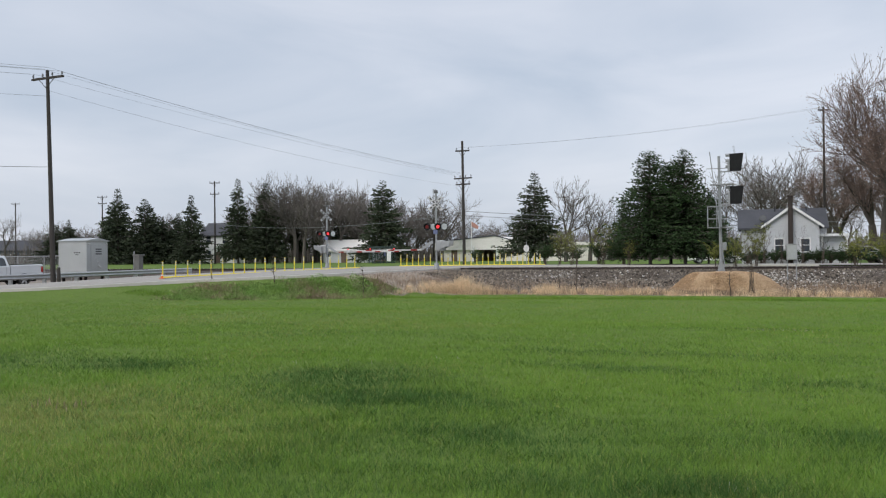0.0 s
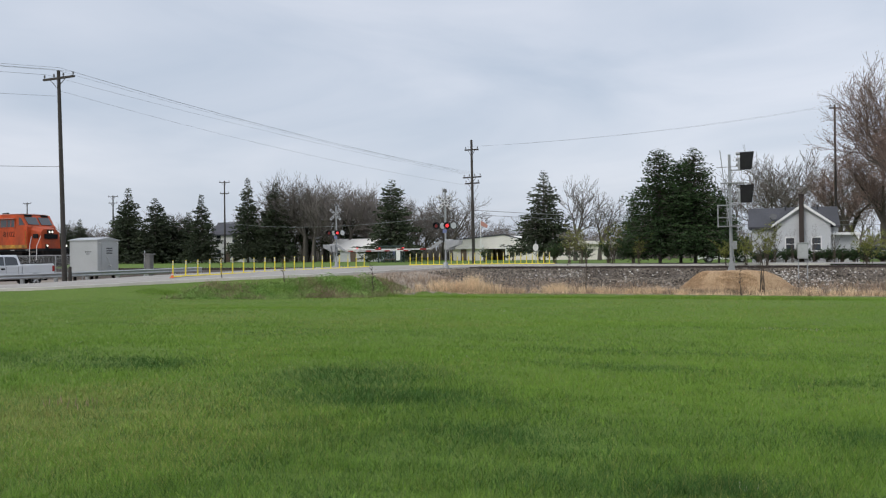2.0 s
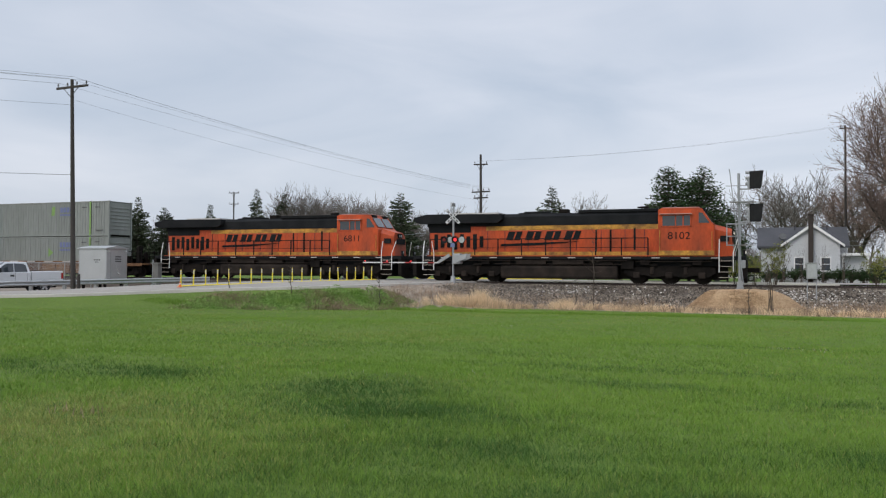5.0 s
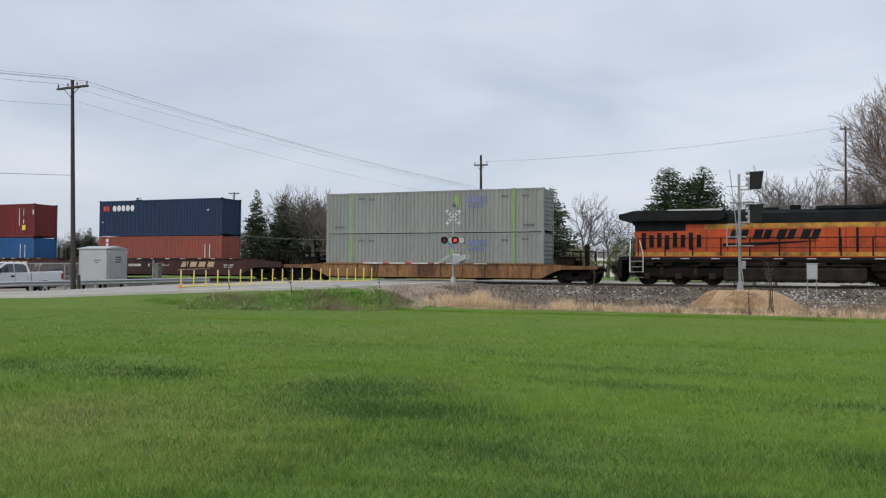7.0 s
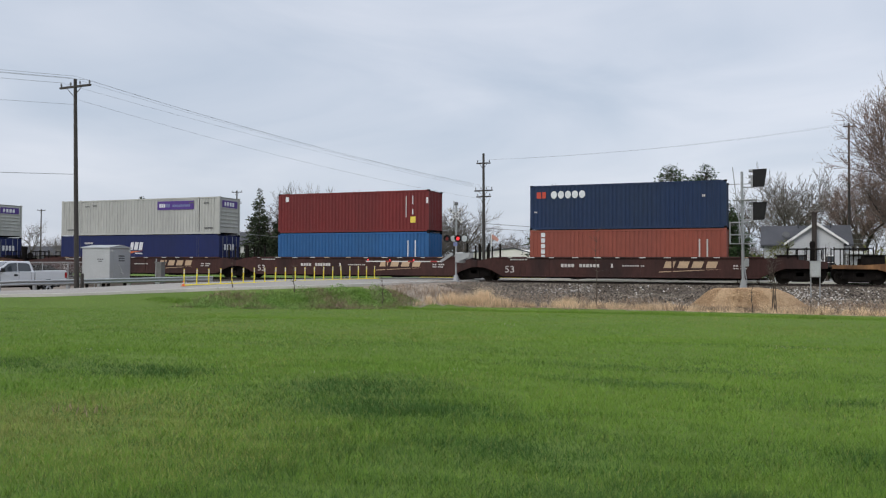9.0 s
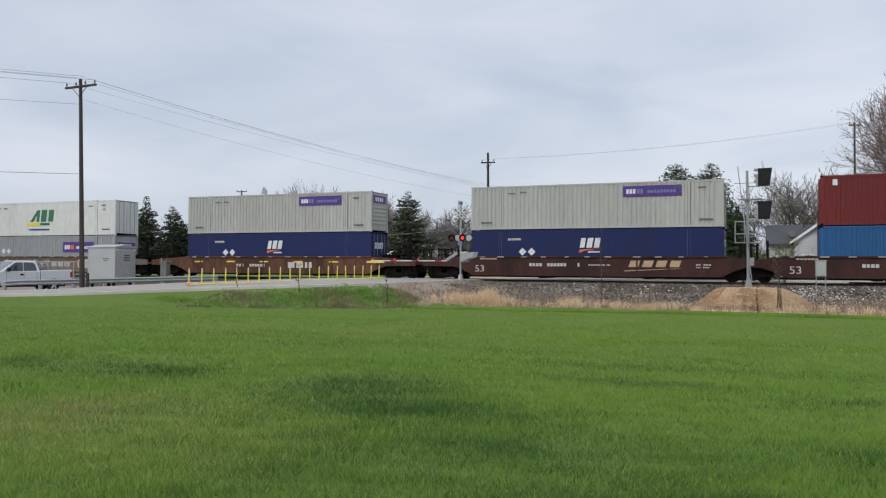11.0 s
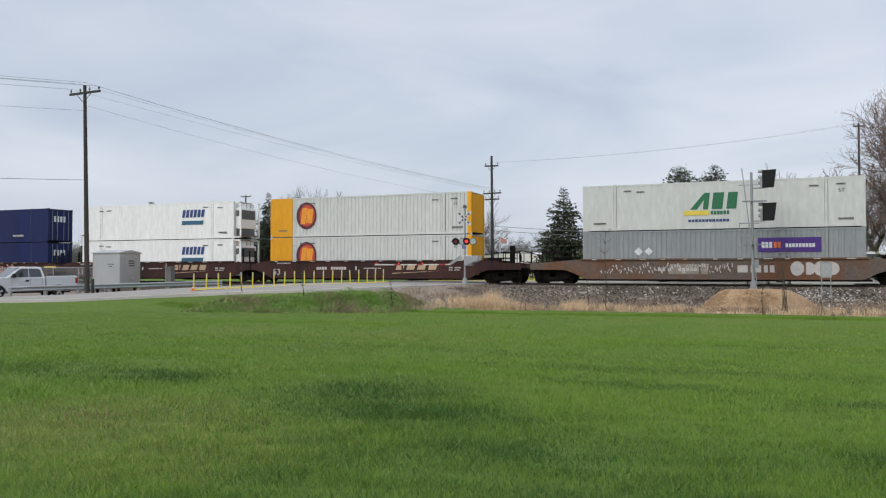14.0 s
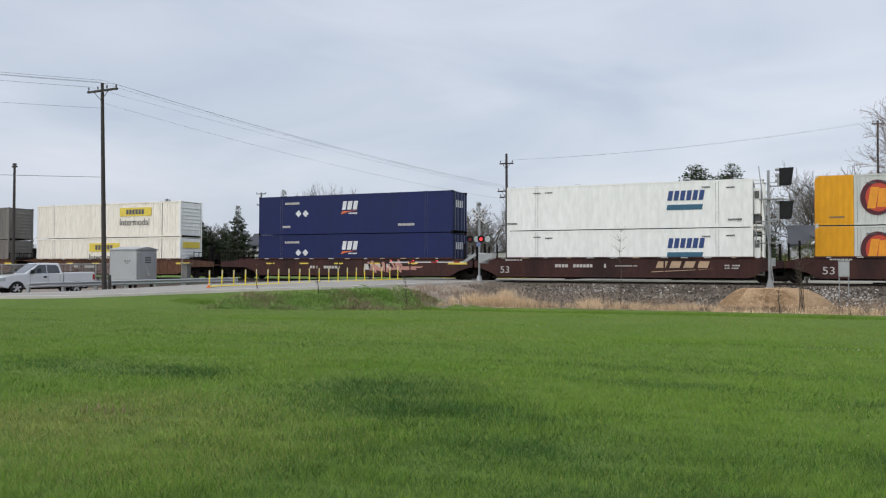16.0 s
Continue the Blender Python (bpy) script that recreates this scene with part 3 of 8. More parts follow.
# first stack: grey pair with lime bands
for base in (BASE0, BASE1):
    c = container(0, L53, base, "c_grey", "grey-green corrugated 53-foot container with lime bands", end_kind="louvre")
    for x in (-L53 + 1.98, -2.1):
        flat("lime_band", "green_band", c, [quad(x, 0.05, 0.17, 2.8)], Y53 - 0.005)
    flat("emblem", "green_band", c, [quad(-6.3, 1.75, 0.35, 0.75, 0.08)] if base > 1 else [[(-6.55, 1.2), (-6.0, 1.55), (-6.55, 1.95)]], Y53)
    flat("logo", "logo_blue", c, letters_bars(-5.3, 2.0, 1.4, 0.42, 4), Y53)
    flat("logo_caption", "logo_blue", c, letters_bars(-5.3, 1.7, 1.2, 0.16, 6), Y53)
    small_marks(c, L53, Y53)
# second: navy over salmon
c = container(-25.36, L40, BASE0, "c_salmon", "salmon red 40-foot container with white upright lettering", width=2.44, end_kind="rib", pitch=0.27)
flat("upright_mark", "logo_white", c, [quad(-L40 + 0.75, 2.45 - i * 0.36, 0.26, 0.27) for i in range(5)], Y40)
flat("upright_mark", "mark_white", c, [quad(-1.6 + k, 0.9, 0.09, 1.35) for k in (0, 0.45)], Y40)
c = container(-25.36, L40, BASE1, "c_navy", "navy blue corrugated 40-foot container with a white logo", width=2.44, end_kind="rib", pitch=0.27)
flat("logo_mark", "logo_crimson", c, [quad(-L40 + 0.45, 2.05, 0.3, 0.4), quad(-L40 + 0.82, 2.05, 0.24, 0.4)], Y40)
flat("logo", "logo_white", c, [ring_shape(-L40 + 1.6 + i * 0.46, 2.26, 0.2, 0.25, 14) for i in range(5)], Y40)
flat("stencil", "mark_white", c, letters_bars(-1.4, 1.9, 0.2, 0.14, 2) + letters_bars(-L40 + 0.3, 1.1, 0.2, 0.1, 2), Y40)
# third: maroon over blue
c = container(-44.76, L40, BASE0, "c_blue", "bright blue 40-foot container with white stencils", width=2.44, end_kind="rib", pitch=0.27)
flat("upright_mark", "logo_white", c, [quad(-1.6 + k, 0.9, 0.07, 1.4) for k in (0, 0.55)], Y40)
c = container(-44.76, L40, BASE1, "c_red", "dark red 40-foot container with white stencils", width=2.44, end_kind="rib", pitch=0.27)
flat("upright_mark", "logo_white", c, [quad(-1.75, 1.0, 0.05, 1.5), quad(-1.25, 1.9, 0.06, 0.6), quad(-1.25, 1.2, 0.07, 0.35), quad(-0.2, 1.95, 0.14, 0.4), quad(-L40 + 0.65, 2.3, 0.25, 0.35)], Y40)
flat("warning_label", "logo_gold", c, [quad(-1.4, 0.62, 0.4, 0.42)], Y40)
# fourth and fifth: silver over royal blue
for s in (-62.21, -85.92):
    c = container(s, L53, BASE0, "c_royal", "royal blue 53-foot container with white and orange logo", ribs=False)
    slash_logo(c, L53, -L53 + 7.4, 1.7)
    diamonds(c, -L53 + 3.6, 1.45)
    flat("stencil", "mark_white", c, letters_bars(-L53 + 2.6, 2.2, 0.9, 0.14, 7), Y53)
    end_sign(c, "logo_white", 1.7, 0.45)
    c = container(s, L53, BASE1, "c_silver", "silver-grey ribbed 53-foot container with a purple sign", end_kind="louvre")
    express_sign(c, L53)
    small_marks(c, L53, Y53)
    end_sign(c, "logo_white", 2.2, 0.3, "logo_purple")
# sixth: white over steel grey
c = container(-109.48, L53, BASE0, "c_steel", "grey ribbed 53-foot container with a purple sign", end_kind="louvre")
express_sign(c, L53, False)
diamonds(c, -L53 + 3.5, 1.6)
end_sign(c, "logo_white", 1.9, 0.28, "logo_purple")
c = container(-109.48, L53, BASE1, "c_pale", "white smooth-sided 53-foot container with a green and yellow logo", ribs=False)
x = -L53 + 6.6
flat("logo", "logo_green", c, [[(x, 1.2), (x + 0.4, 1.2), (x + 1.15, 2.2), (x + 0.85, 2.2)], quad(x + 0.75, 1.2, 0.3, 1.0, 0.12), quad(x + 1.25, 1.2, 0.62, 1.0, 0.12), quad(x + 2.1, 1.2, 0.55, 1.0, 0.12)], Y53)
flat("logo_strip", "logo_gold", c, [quad(x - 0.4, 0.85, 1.5, 0.28)], Y53)
flat("logo_caption", "logo_green", c, letters_bars(x + 1.2, 0.88, 1.1, 0.22, 6), Y53)
flat("logo_caption", "logo_navy", c, letters_bars(x - 0.1, 0.45, 2.4, 0.15, 12), Y53)
small_marks(c, L53, Y53)
words("length_mark", "53'", 0.3, "logo_grey", c, pose(-1.4, Y53 - 0.005, 2.0, 90))
# seventh: white with yellow ends
for base in (BASE0, BASE1):
    c = container(-133.25, L53, base, "c_pale", "off-white ribbed 53-foot container with yellow ends and a round emblem", ends="c_yellow", end_kind="rib")
    bm = bmesh.new()
    x = -L53 + 0.14
    n = 6
    cols = []
    for i in range(n * 2 + 1):
        px = x + 1.82 * i / (n * 2)
        cols.append([bm.verts.new((px, Y53 - (0.002 if i % 2 else 0.02), z)) for z in (0.03, 2.87)])
    for a, b in zip(cols, cols[1:]):
        bm.faces.new((a[0], b[0], b[1], a[1]))
    part("yellow_end_panel", bm, "c_yellow", c)
    round_logo(c, -L53 + 3.15, 1.55)
    flat("yellow_edge", "c_yellow", c, [quad(-0.3, 0.03, 0.3, 2.84)], Y53)
    words("length_mark", "53", 0.26, "logo_grey", c, pose(-1.3, Y53 - 0.005, 2.0, 90))
    small_marks(c, L53, Y53)
# eighth: white refrigerated pair
for base in (BASE0, BASE1):
    c = container(-152.78, L53 - 0.75, base, "c_white", "white refrigerated container with a navy logo and a cooling unit", ribs=False)
    x = -4.95
    flat("logo", "logo_navy", c, [quad(x + i * 0.37, 1.7, 0.27, 0.6, 0.1) for i in range(6)], Y53)
    flat("logo_strip", "logo_teal", c, [quad(x - 0.05, 1.12, 2.1, 0.32, 0.06)], Y53)
    small_marks(c, L53, Y53)
    words("length_mark", "53", 0.26, "logo_grey", c, pose(-0.9, Y53 - 0.005, 0.35, 90))
    unit = boxes("cooling_unit", "c_white", c, (0.0, 0.42, -1.05, 1.05, 0.75, 2.35), bevel=0.06)
    boxes("grille", "logo_grey", unit, (0.42, 0.44, -0.85, 0.85, 1.5, 2.2))
    boxes("side_vent", "logo_grey", unit, (0.08, 0.34, -1.075, -1.04, 1.7, 2.15))
    boxes("fuel_box", "logo_grey", unit, (0.02, 0.4, -0.9, 0.9, 0.2, 0.7), bevel=0.04)
    for y in (-1.2, 1.12):
        boxes("guard_post", "c_white", unit, (0.5, 0.62, y, y + 0.08, 0.1, 2.8))
        boxes("guard_bar", "c_white", unit, (0.0, 0.62, y, y + 0.08, 2.72, 2.82), (0.0, 0.62, y, y + 0.08, 0.05, 0.15))
# ninth: royal blue pair
for base in (BASE0, BASE1):
    c = container(-172.11, L53, base, "c_royal", "royal blue smooth-sided 53-foot container with white and orange logo", ribs=False)
    slash_logo(c, L53, -L53 + 7.35, 1.75)
    diamonds(c, -L53 + 3.6, 1.55)
    flat("stencil", "mark_white", c, letters_bars(-L53 + 2.4, 2.25, 1.3, 0.16, 9) + letters_bars(-4.2, 0.5, 1.3, 0.16, 9) + letters_bars(-L53 + 2.2, 0.5, 0.7, 0.16, 5), Y53)
    end_sign(c, "logo_white", 1.75, 0.5)
# tenth: cream pair with yellow signs
for base, x in ((BASE0, -L53 + 6.3), (BASE1, -L53 + 9.7)):
    c = container(-195.91, L53, base, "c_cream", "cream ribbed 53-foot container with a yellow sign", end_kind="louvre", ends="c_white")
    flat("sign_panel", "logo_gold", c, [quad(x, 1.75, 3.4, 0.7)], Y53 - 0.005)
    flat("sign_mark", "logo_grey", c, letters_bars(x + 0.7, 1.9, 2.0, 0.4, 6), Y53 - 0.013)
    words("caption", "Intermodal", 0.78, "logo_grey", c, pose(x - 0.05, Y53 - 0.006, 1.0, 90), squash=0.95)
    if base < 1:
        boxes("end_sign", "logo_gold", c, (0.0, 0.02, -1.0, 1.0, 2.0, 2.5))
# eleventh: taupe pair
for base in (BASE0, BASE1):
    container(-215.6, L53, base, "c_taupe", "taupe ribbed 53-foot container", end_kind="louvre")


# ---- well cars ----
def wheelset(parent, x, r=0.42):
    bm = bmesh.new()
    tube(bm, (x, -0.85, r), (x, 0.85, r), 0.08, n=8)
    for sgn in (-1, 1):
        tube(bm, (x, sgn * 0.7, r), (x, sgn * 0.82, r), r, n=24)
        tube(bm, (x, sgn * 0.66, r), (x, sgn * 0.7, r), r + 0.03, n=24)
    return part("wheelset", bm, "wheel", parent)


def truck(parent, x, spread=0.9):
    """A two-axle freight truck centred on x."""
    t = made("truck", lambda bm: box(bm, x - 0.25, x + 0.25, -1.1, 1.1, 0.4, 0.72, bevel=0.05), "dark", parent)
    for sgn in (-1, 1):
        bm = bmesh.new()
        slab(bm, [(x - spread - 0.24, 0.3), (x - spread + 0.24, 0.28), (x - 0.42, 0.12), (x + 0.42, 0.12), (x + spread - 0.24, 0.28), (x + spread + 0.24, 0.3), (x + spread + 0.24, 0.66), (x + 0.5, 0.84), (x - 0.5, 0.84), (x - spread - 0.24, 0.66)], "y", sgn * 0.98 - 0.06, sgn * 0.98 + 0.06)
        part("side_frame", bm, "dark", t)
        boxes("spring_nest", "dark", t, (x - 0.36, x + 0.36, *sorted((sgn * 1.1, sgn * 0.86)), 0.2, 0.74), bevel=0.03)
        boxes("brake_beam", "dark", t, (x - spread - 0.1, x + spread + 0.1, *sorted((sgn * 0.6, sgn * 0.5)), 0.16, 0.62))
        for k in (-spread, spread):
            made("bearing_cap", lambda bm: tube(bm, (x + k, sgn * 1.0, 0.42), (x + k, sgn * 1.16, 0.42), 0.12, n=12), "loco_dark", t)
    for k in (-spread, spread):
        wheelset(t, x + k)
    return t


def well_car(s, style, front, rear, label, marks):
    """A well car unit whose well's front end lies at x = 0; front, rear: 'coupler', 'joint' or 'shared'."""
    L = 16.75
    car = thing("well_car", label, "rail car", group="well cars")
    paint = {"brown": "car_brown", "rust": "car_rust", "ochre": "car_ochre", "patchy": "car_patchy"}[style]
    f_end = {"coupler": 3.2, "joint": 1.65, "shared": 1.35}[front]
    r_end = {"coupler": 3.2, "joint": 1.35, "shared": 1.65}[rear]
    top, bot = (1.22 if style == "ochre" else 1.52), 0.32
    for sgn in (-1, 1):
        y0, y1 = sorted((sgn * 1.42, sgn * 1.36))
        sill = made("side_sill", lambda bm: slab(bm, [(-L + 0.4, bot), (-0.4, bot), (0.25, 0.66), (0.9, 0.88), (f_end, 0.9), (f_end, max(1.0, top - 0.22)), (0.4, top - 0.02), (-L - 0.4, top - 0.02), (-L - r_end, max(1.0, top - 0.22)), (-L - r_end, 0.9), (-L - 0.9, 0.88), (-L - 0.25, 0.66)], "y", y0, y1), paint, car)
        y0, y1 = sorted((sgn * 1.5, sgn * 1.3))
        boxes("top_chord", paint, sill, (-L + 0.2, -0.2, y0, y1, top - 0.04, top + 0.06), bevel=0.015)
        boxes("bottom_chord", paint, sill, (-L + 0.5, -0.5, y0, y1, bot - 0.03, bot + 0.05), bevel=0.015)
        if style == "ochre":
            for i in range(10):
                x = -L + 1.2 + i * (L - 2.4) / 9
                y0, y1 = sorted((sgn * 1.5, sgn * 1.4))
                boxes("stiffener", paint, sill, (x, x + 0.09, y0, y1, bot, top))
        else:
            for i in range(8):
                x = -L + 1.6 + i * (L - 3.2) / 7
                y0, y1 = sorted((sgn * 1.445, sgn * 1.41))
                boxes("side_post", paint, sill, (x, x + 0.1, y0, y1, bot + 0.05, top - 0.04))
            if sgn < 0:
                rng = random.Random(int(300 - s))
                for i in range(11):
                    x = -L + 0.8 + i * 1.45 + rng.uniform(-0.2, 0.2)
                    boxes("edge_mark", rng.choice(("mark_white", "logo_buff", "mark_white", "refl")), sill, (x, x + rng.uniform(0.22, 0.5), -1.512, -1.5, top - 0.02, top + 0.03))
        if style == "ochre":
            if sgn < 0:
                boxes("conspicuity_mark", "mark_white", sill, *[(-L + 3.7 + k * 2.0, -L + 4.6 + k * 2.0, -1.515, -1.5, top - 0.01, top + 0.05) for k in range(5)])
    boxes("well_floor", "dark", car, (-L, 0.0, -1.32, 1.32, 0.2, 0.32), (-L * 0.3, -L * 0.3 + 0.4, -1.4, 1.4, 0.14, 0.3), (-L * 0.7, -L * 0.7 + 0.4, -1.4, 1.4, 0.14, 0.3))
    for x0, end, kind in ((0.0, f_end, front), (-L, -r_end, rear)):
        a, b = sorted((x0, x0 + end))
        boxes("draft_sill", "dark", car, (a, b, -0.55, 0.55, 0.45, 0.98))
        boxes("end_platform", paint, car, (a, b, -1.36, 1.36, 0.98, 1.12), (a, b, -0.4, 0.4, 0.75, 1.0), bevel=0.02)
        d = 1 if end > 0 else -1
        boxes("bulkhead", paint, car, (min(x0 + d * 0.1, x0 + d * 0.25), max(x0 + d * 0.1, x0 + d * 0.25), -1.36, 1.36, 0.7, top + 0.03))
        if kind == "coupler":
            truck(car, x0 + d * 1.75)
            cx = x0 + d * 3.2
            boxes("coupler", "dark", car, (min(cx, cx + d * 0.32), max(cx, cx + d * 0.32), -0.13, 0.13, 0.72, 0.98), bevel=0.03)
            # hand rails and brake gear of the platform
            for y in (-1.3, 1.3):
                for k in range(5):
                    px = x0 + d * (1.1 + 0.5 * k)
                    made("grab_post", lambda bm: tube(bm, (px, y, 1.1), (px, y, 2.15 - 0.1 * (k % 2)), 0.032, n=6), "dark", car)
                made("grab_rail", lambda bm: tube(bm, (x0 + d * 1.1, y, 2.05), (x0 + d * 3.1, y, 2.05), 0.026, n=6), "dark", car)
            for y in (-1.2, -0.2, 0.7):
                boxes("brake_box", paint if y < -1 and style == "brown" else "loco_dark", car, (min(x0 + d * 0.5, x0 + d * 1.7), max(x0 + d * 0.5, x0 + d * 1.7), y, y + 0.5, 1.12, 1.62 if y < -1 else 1.5), bevel=0.04)
            boxes("step_plate", "dark", car, (min(x0 + d * 0.4, x0 + d * 2.1), max(x0 + d * 0.4, x0 + d * 2.1), -1.3, 1.3, 1.64, 1.7))
            for y in (-1.34, 1.26):
                boxes("ladder_rail", "dark", car, *[(min(x0 + d * q, x0 + d * q + 0.05), max(x0 + d * q, x0 + d * q + 0.05), y, y + 0.07, 0.35, 1.2) for q in (2.65, 3.05)], *[(min(x0 + d * 2.65, x0 + d * 3.05), max(x0 + d * 2.65, x0 + d * 3.05), y, y + 0.07, z, z + 0.04) for z in (0.4, 0.68, 0.94)])
            if d > 0:
                boxes("brake_housing", "dark", car, (x0 + 2.3, x0 + 2.55, -0.95, -0.55, 1.1, 2.5), (x0 + 2.28, x0 + 2.57, -1.0, -0.5, 2.2, 2.42), bevel=0.03)
            if d > 0:
                made("brake_wheel", lambda bm: tube(bm, (x0 + d * 2.9, -0.6, 1.7), (x0 + d * 2.95, -0.6, 1.7), 0.27, n=16), "loco_dark", car)
        else:
            if kind == "joint":
                truck(car, x0 + d * 1.65)
            for y in (-1.25, 1.2):
                boxes("guide_post", "loco_dark", car, (min(x0 + d * 0.5, x0 + d * 0.62), max(x0 + d * 0.5, x0 + d * 0.62), y, y + 0.07, 1.1, 2.5))
                boxes("guide_post", "loco_dark", car, (min(x0 + d * 1.1, x0 + d * 1.2), max(x0 + d * 1.1, x0 + d * 1.2), y, y + 0.07, 1.1, 2.35))
    y = -1.42
    if marks == "plain_brown":
        words("length_mark", "53", 0.62, "mark_white", car, pose(-L + 0.6, y - 0.005, 0.55, 90), squash=1.15)
        flat("logo", "logo_buff", car, [quad(-L + 10.8 + i * 0.82, 0.9, 0.6, 0.4, 0.15) for i in range(4)], y)
        flat("logo_streak", "logo_buff", car, [[(-L + 10.6, 0.68), (-L + 10.5, 0.62), (-L + 13.4, 0.78), (-L + 14.2, 0.84)]], y)
        flat("stencil", "mark_white", car, letters_bars(-L + 4.4, 0.92, 0.9, 0.2, 4) + letters_bars(-L + 5.6, 0.92, 1.3, 0.2, 6) + [quad(-L + 7.6, 0.9, 0.12, 0.24)] + letters_bars(-L + 8.3, 0.98, 1.4, 0.07, 9) + letters_bars(-1.9, 1.0, 0.9, 0.09, 6) + letters_bars(-1.9, 0.85, 0.8, 0.07, 6) + letters_bars(-L + 1.0, 1.36, 1.2, 0.08, 6), y)
    if marks in ("rust", "graffiti"):
        flat("yellow_mark", "logo_gold", car, [quad(-L + 1.1 + k * 3.0, 1.12, 0.75, 0.1) for k in range(5)] + [quad(-0.6, 1.1, 1.4, 0.14)], y)
    if marks in ("rust", "patchy", "graffiti"):
        flat("logo", "mark_white", car, letters_bars(-L + 9.6, 0.72, 2.2, 0.42, 3), y)
        flat("stencil", "mark_white", car, letters_bars(-L + 5.0, 0.8, 0.7, 0.2, 3) + letters_bars(-L + 6.2, 0.8, 1.4, 0.2, 6), y)
    if marks == "patchy":
        flat("painted_tag", "mark_white", car, [ring_shape(-3.9 + i * 0.62, 0.95, 0.36, 0.42 - 0.05 * (i % 2), 16) for i in range(4)], y)
        rng = random.Random(8)
        flat("painted_tag", "mark_white", car, [quad(-L + 1.4 + i * 0.105, rng.uniform(0.62, 1.12), rng.uniform(0.03, 0.08), rng.uniform(0.08, 0.26), rng.uniform(-0.08, 0.08)) for i in range(76)], y)
        flat("painted_patch", "stone_dust", car, [quad(-L + 5.6, 0.62, 2.3, 0.62, 0.1)], y + 0.003)
    if marks == "graffiti":
        rng = random.Random(5)
        flat("painted_tag", "graffiti", car, [quad(-6.7 + i * 0.2, rng.uniform(0.5, 0.75), 0.16, rng.uniform(0.3, 0.75), rng.uniform(-0.55, -0.1)) for i in range(14)] + [quad(-6.6, 0.72, 3.6, 0.16, -0.1), quad(-4.2, 0.86, 1.5, 0.1, 0.2)], y)
    TRAIN.append((car, s, 0.0))
    return car


# the well's front end sits 0.3 m ahead of a 53-foot load, 2.3 m ahead of a 40-foot one
well_car(0.3, "ochre", "coupler", "coupler", "faded ochre well car with ribbed sides carrying two containers", "none")
well_car(-25.36 + 2.28, "brown", "coupler", "joint", "mineral brown articulated well car unit with white stencils", "plain_brown")
well_car(-44.76 + 2.28, "brown", "shared", "joint", "mineral brown articulated well car unit with white stencils", "plain_brown")
well_car(-62.21 + 0.3, "brown", "shared", "coupler", "mineral brown articulated well car unit with white stencils", "plain_brown")
well_car(-85.92 + 0.3, "rust", "coupler", "coupler", "rusty red-brown well car with yellow marks", "rust")
well_car(-109.48 + 0.3, "patchy", "coupler", "coupler", "patchy rust and grey well car covered in painted tags", "patchy")
well_car(-133.25 + 0.3, "brown", "coupler", "joint", "mineral brown articulated well car unit with buff logo", "plain_brown")
well_car(-152.78 + 0.3, "brown", "shared", "joint", "mineral brown articulated well car unit with buff logo", "plain_brown")
well_car(-172.11 + 0.3, "brown", "shared", "coupler", "mineral brown well car unit with a pale pink painted tag", "graffiti")
well_car(-195.91 + 0.3, "rust", "coupler", "coupler", "rusty ochre well car carrying cream containers", "rust")
well_car(-215.6 + 0.3, "rust", "coupler", "coupler", "rusty well car carrying taupe containers", "rust")


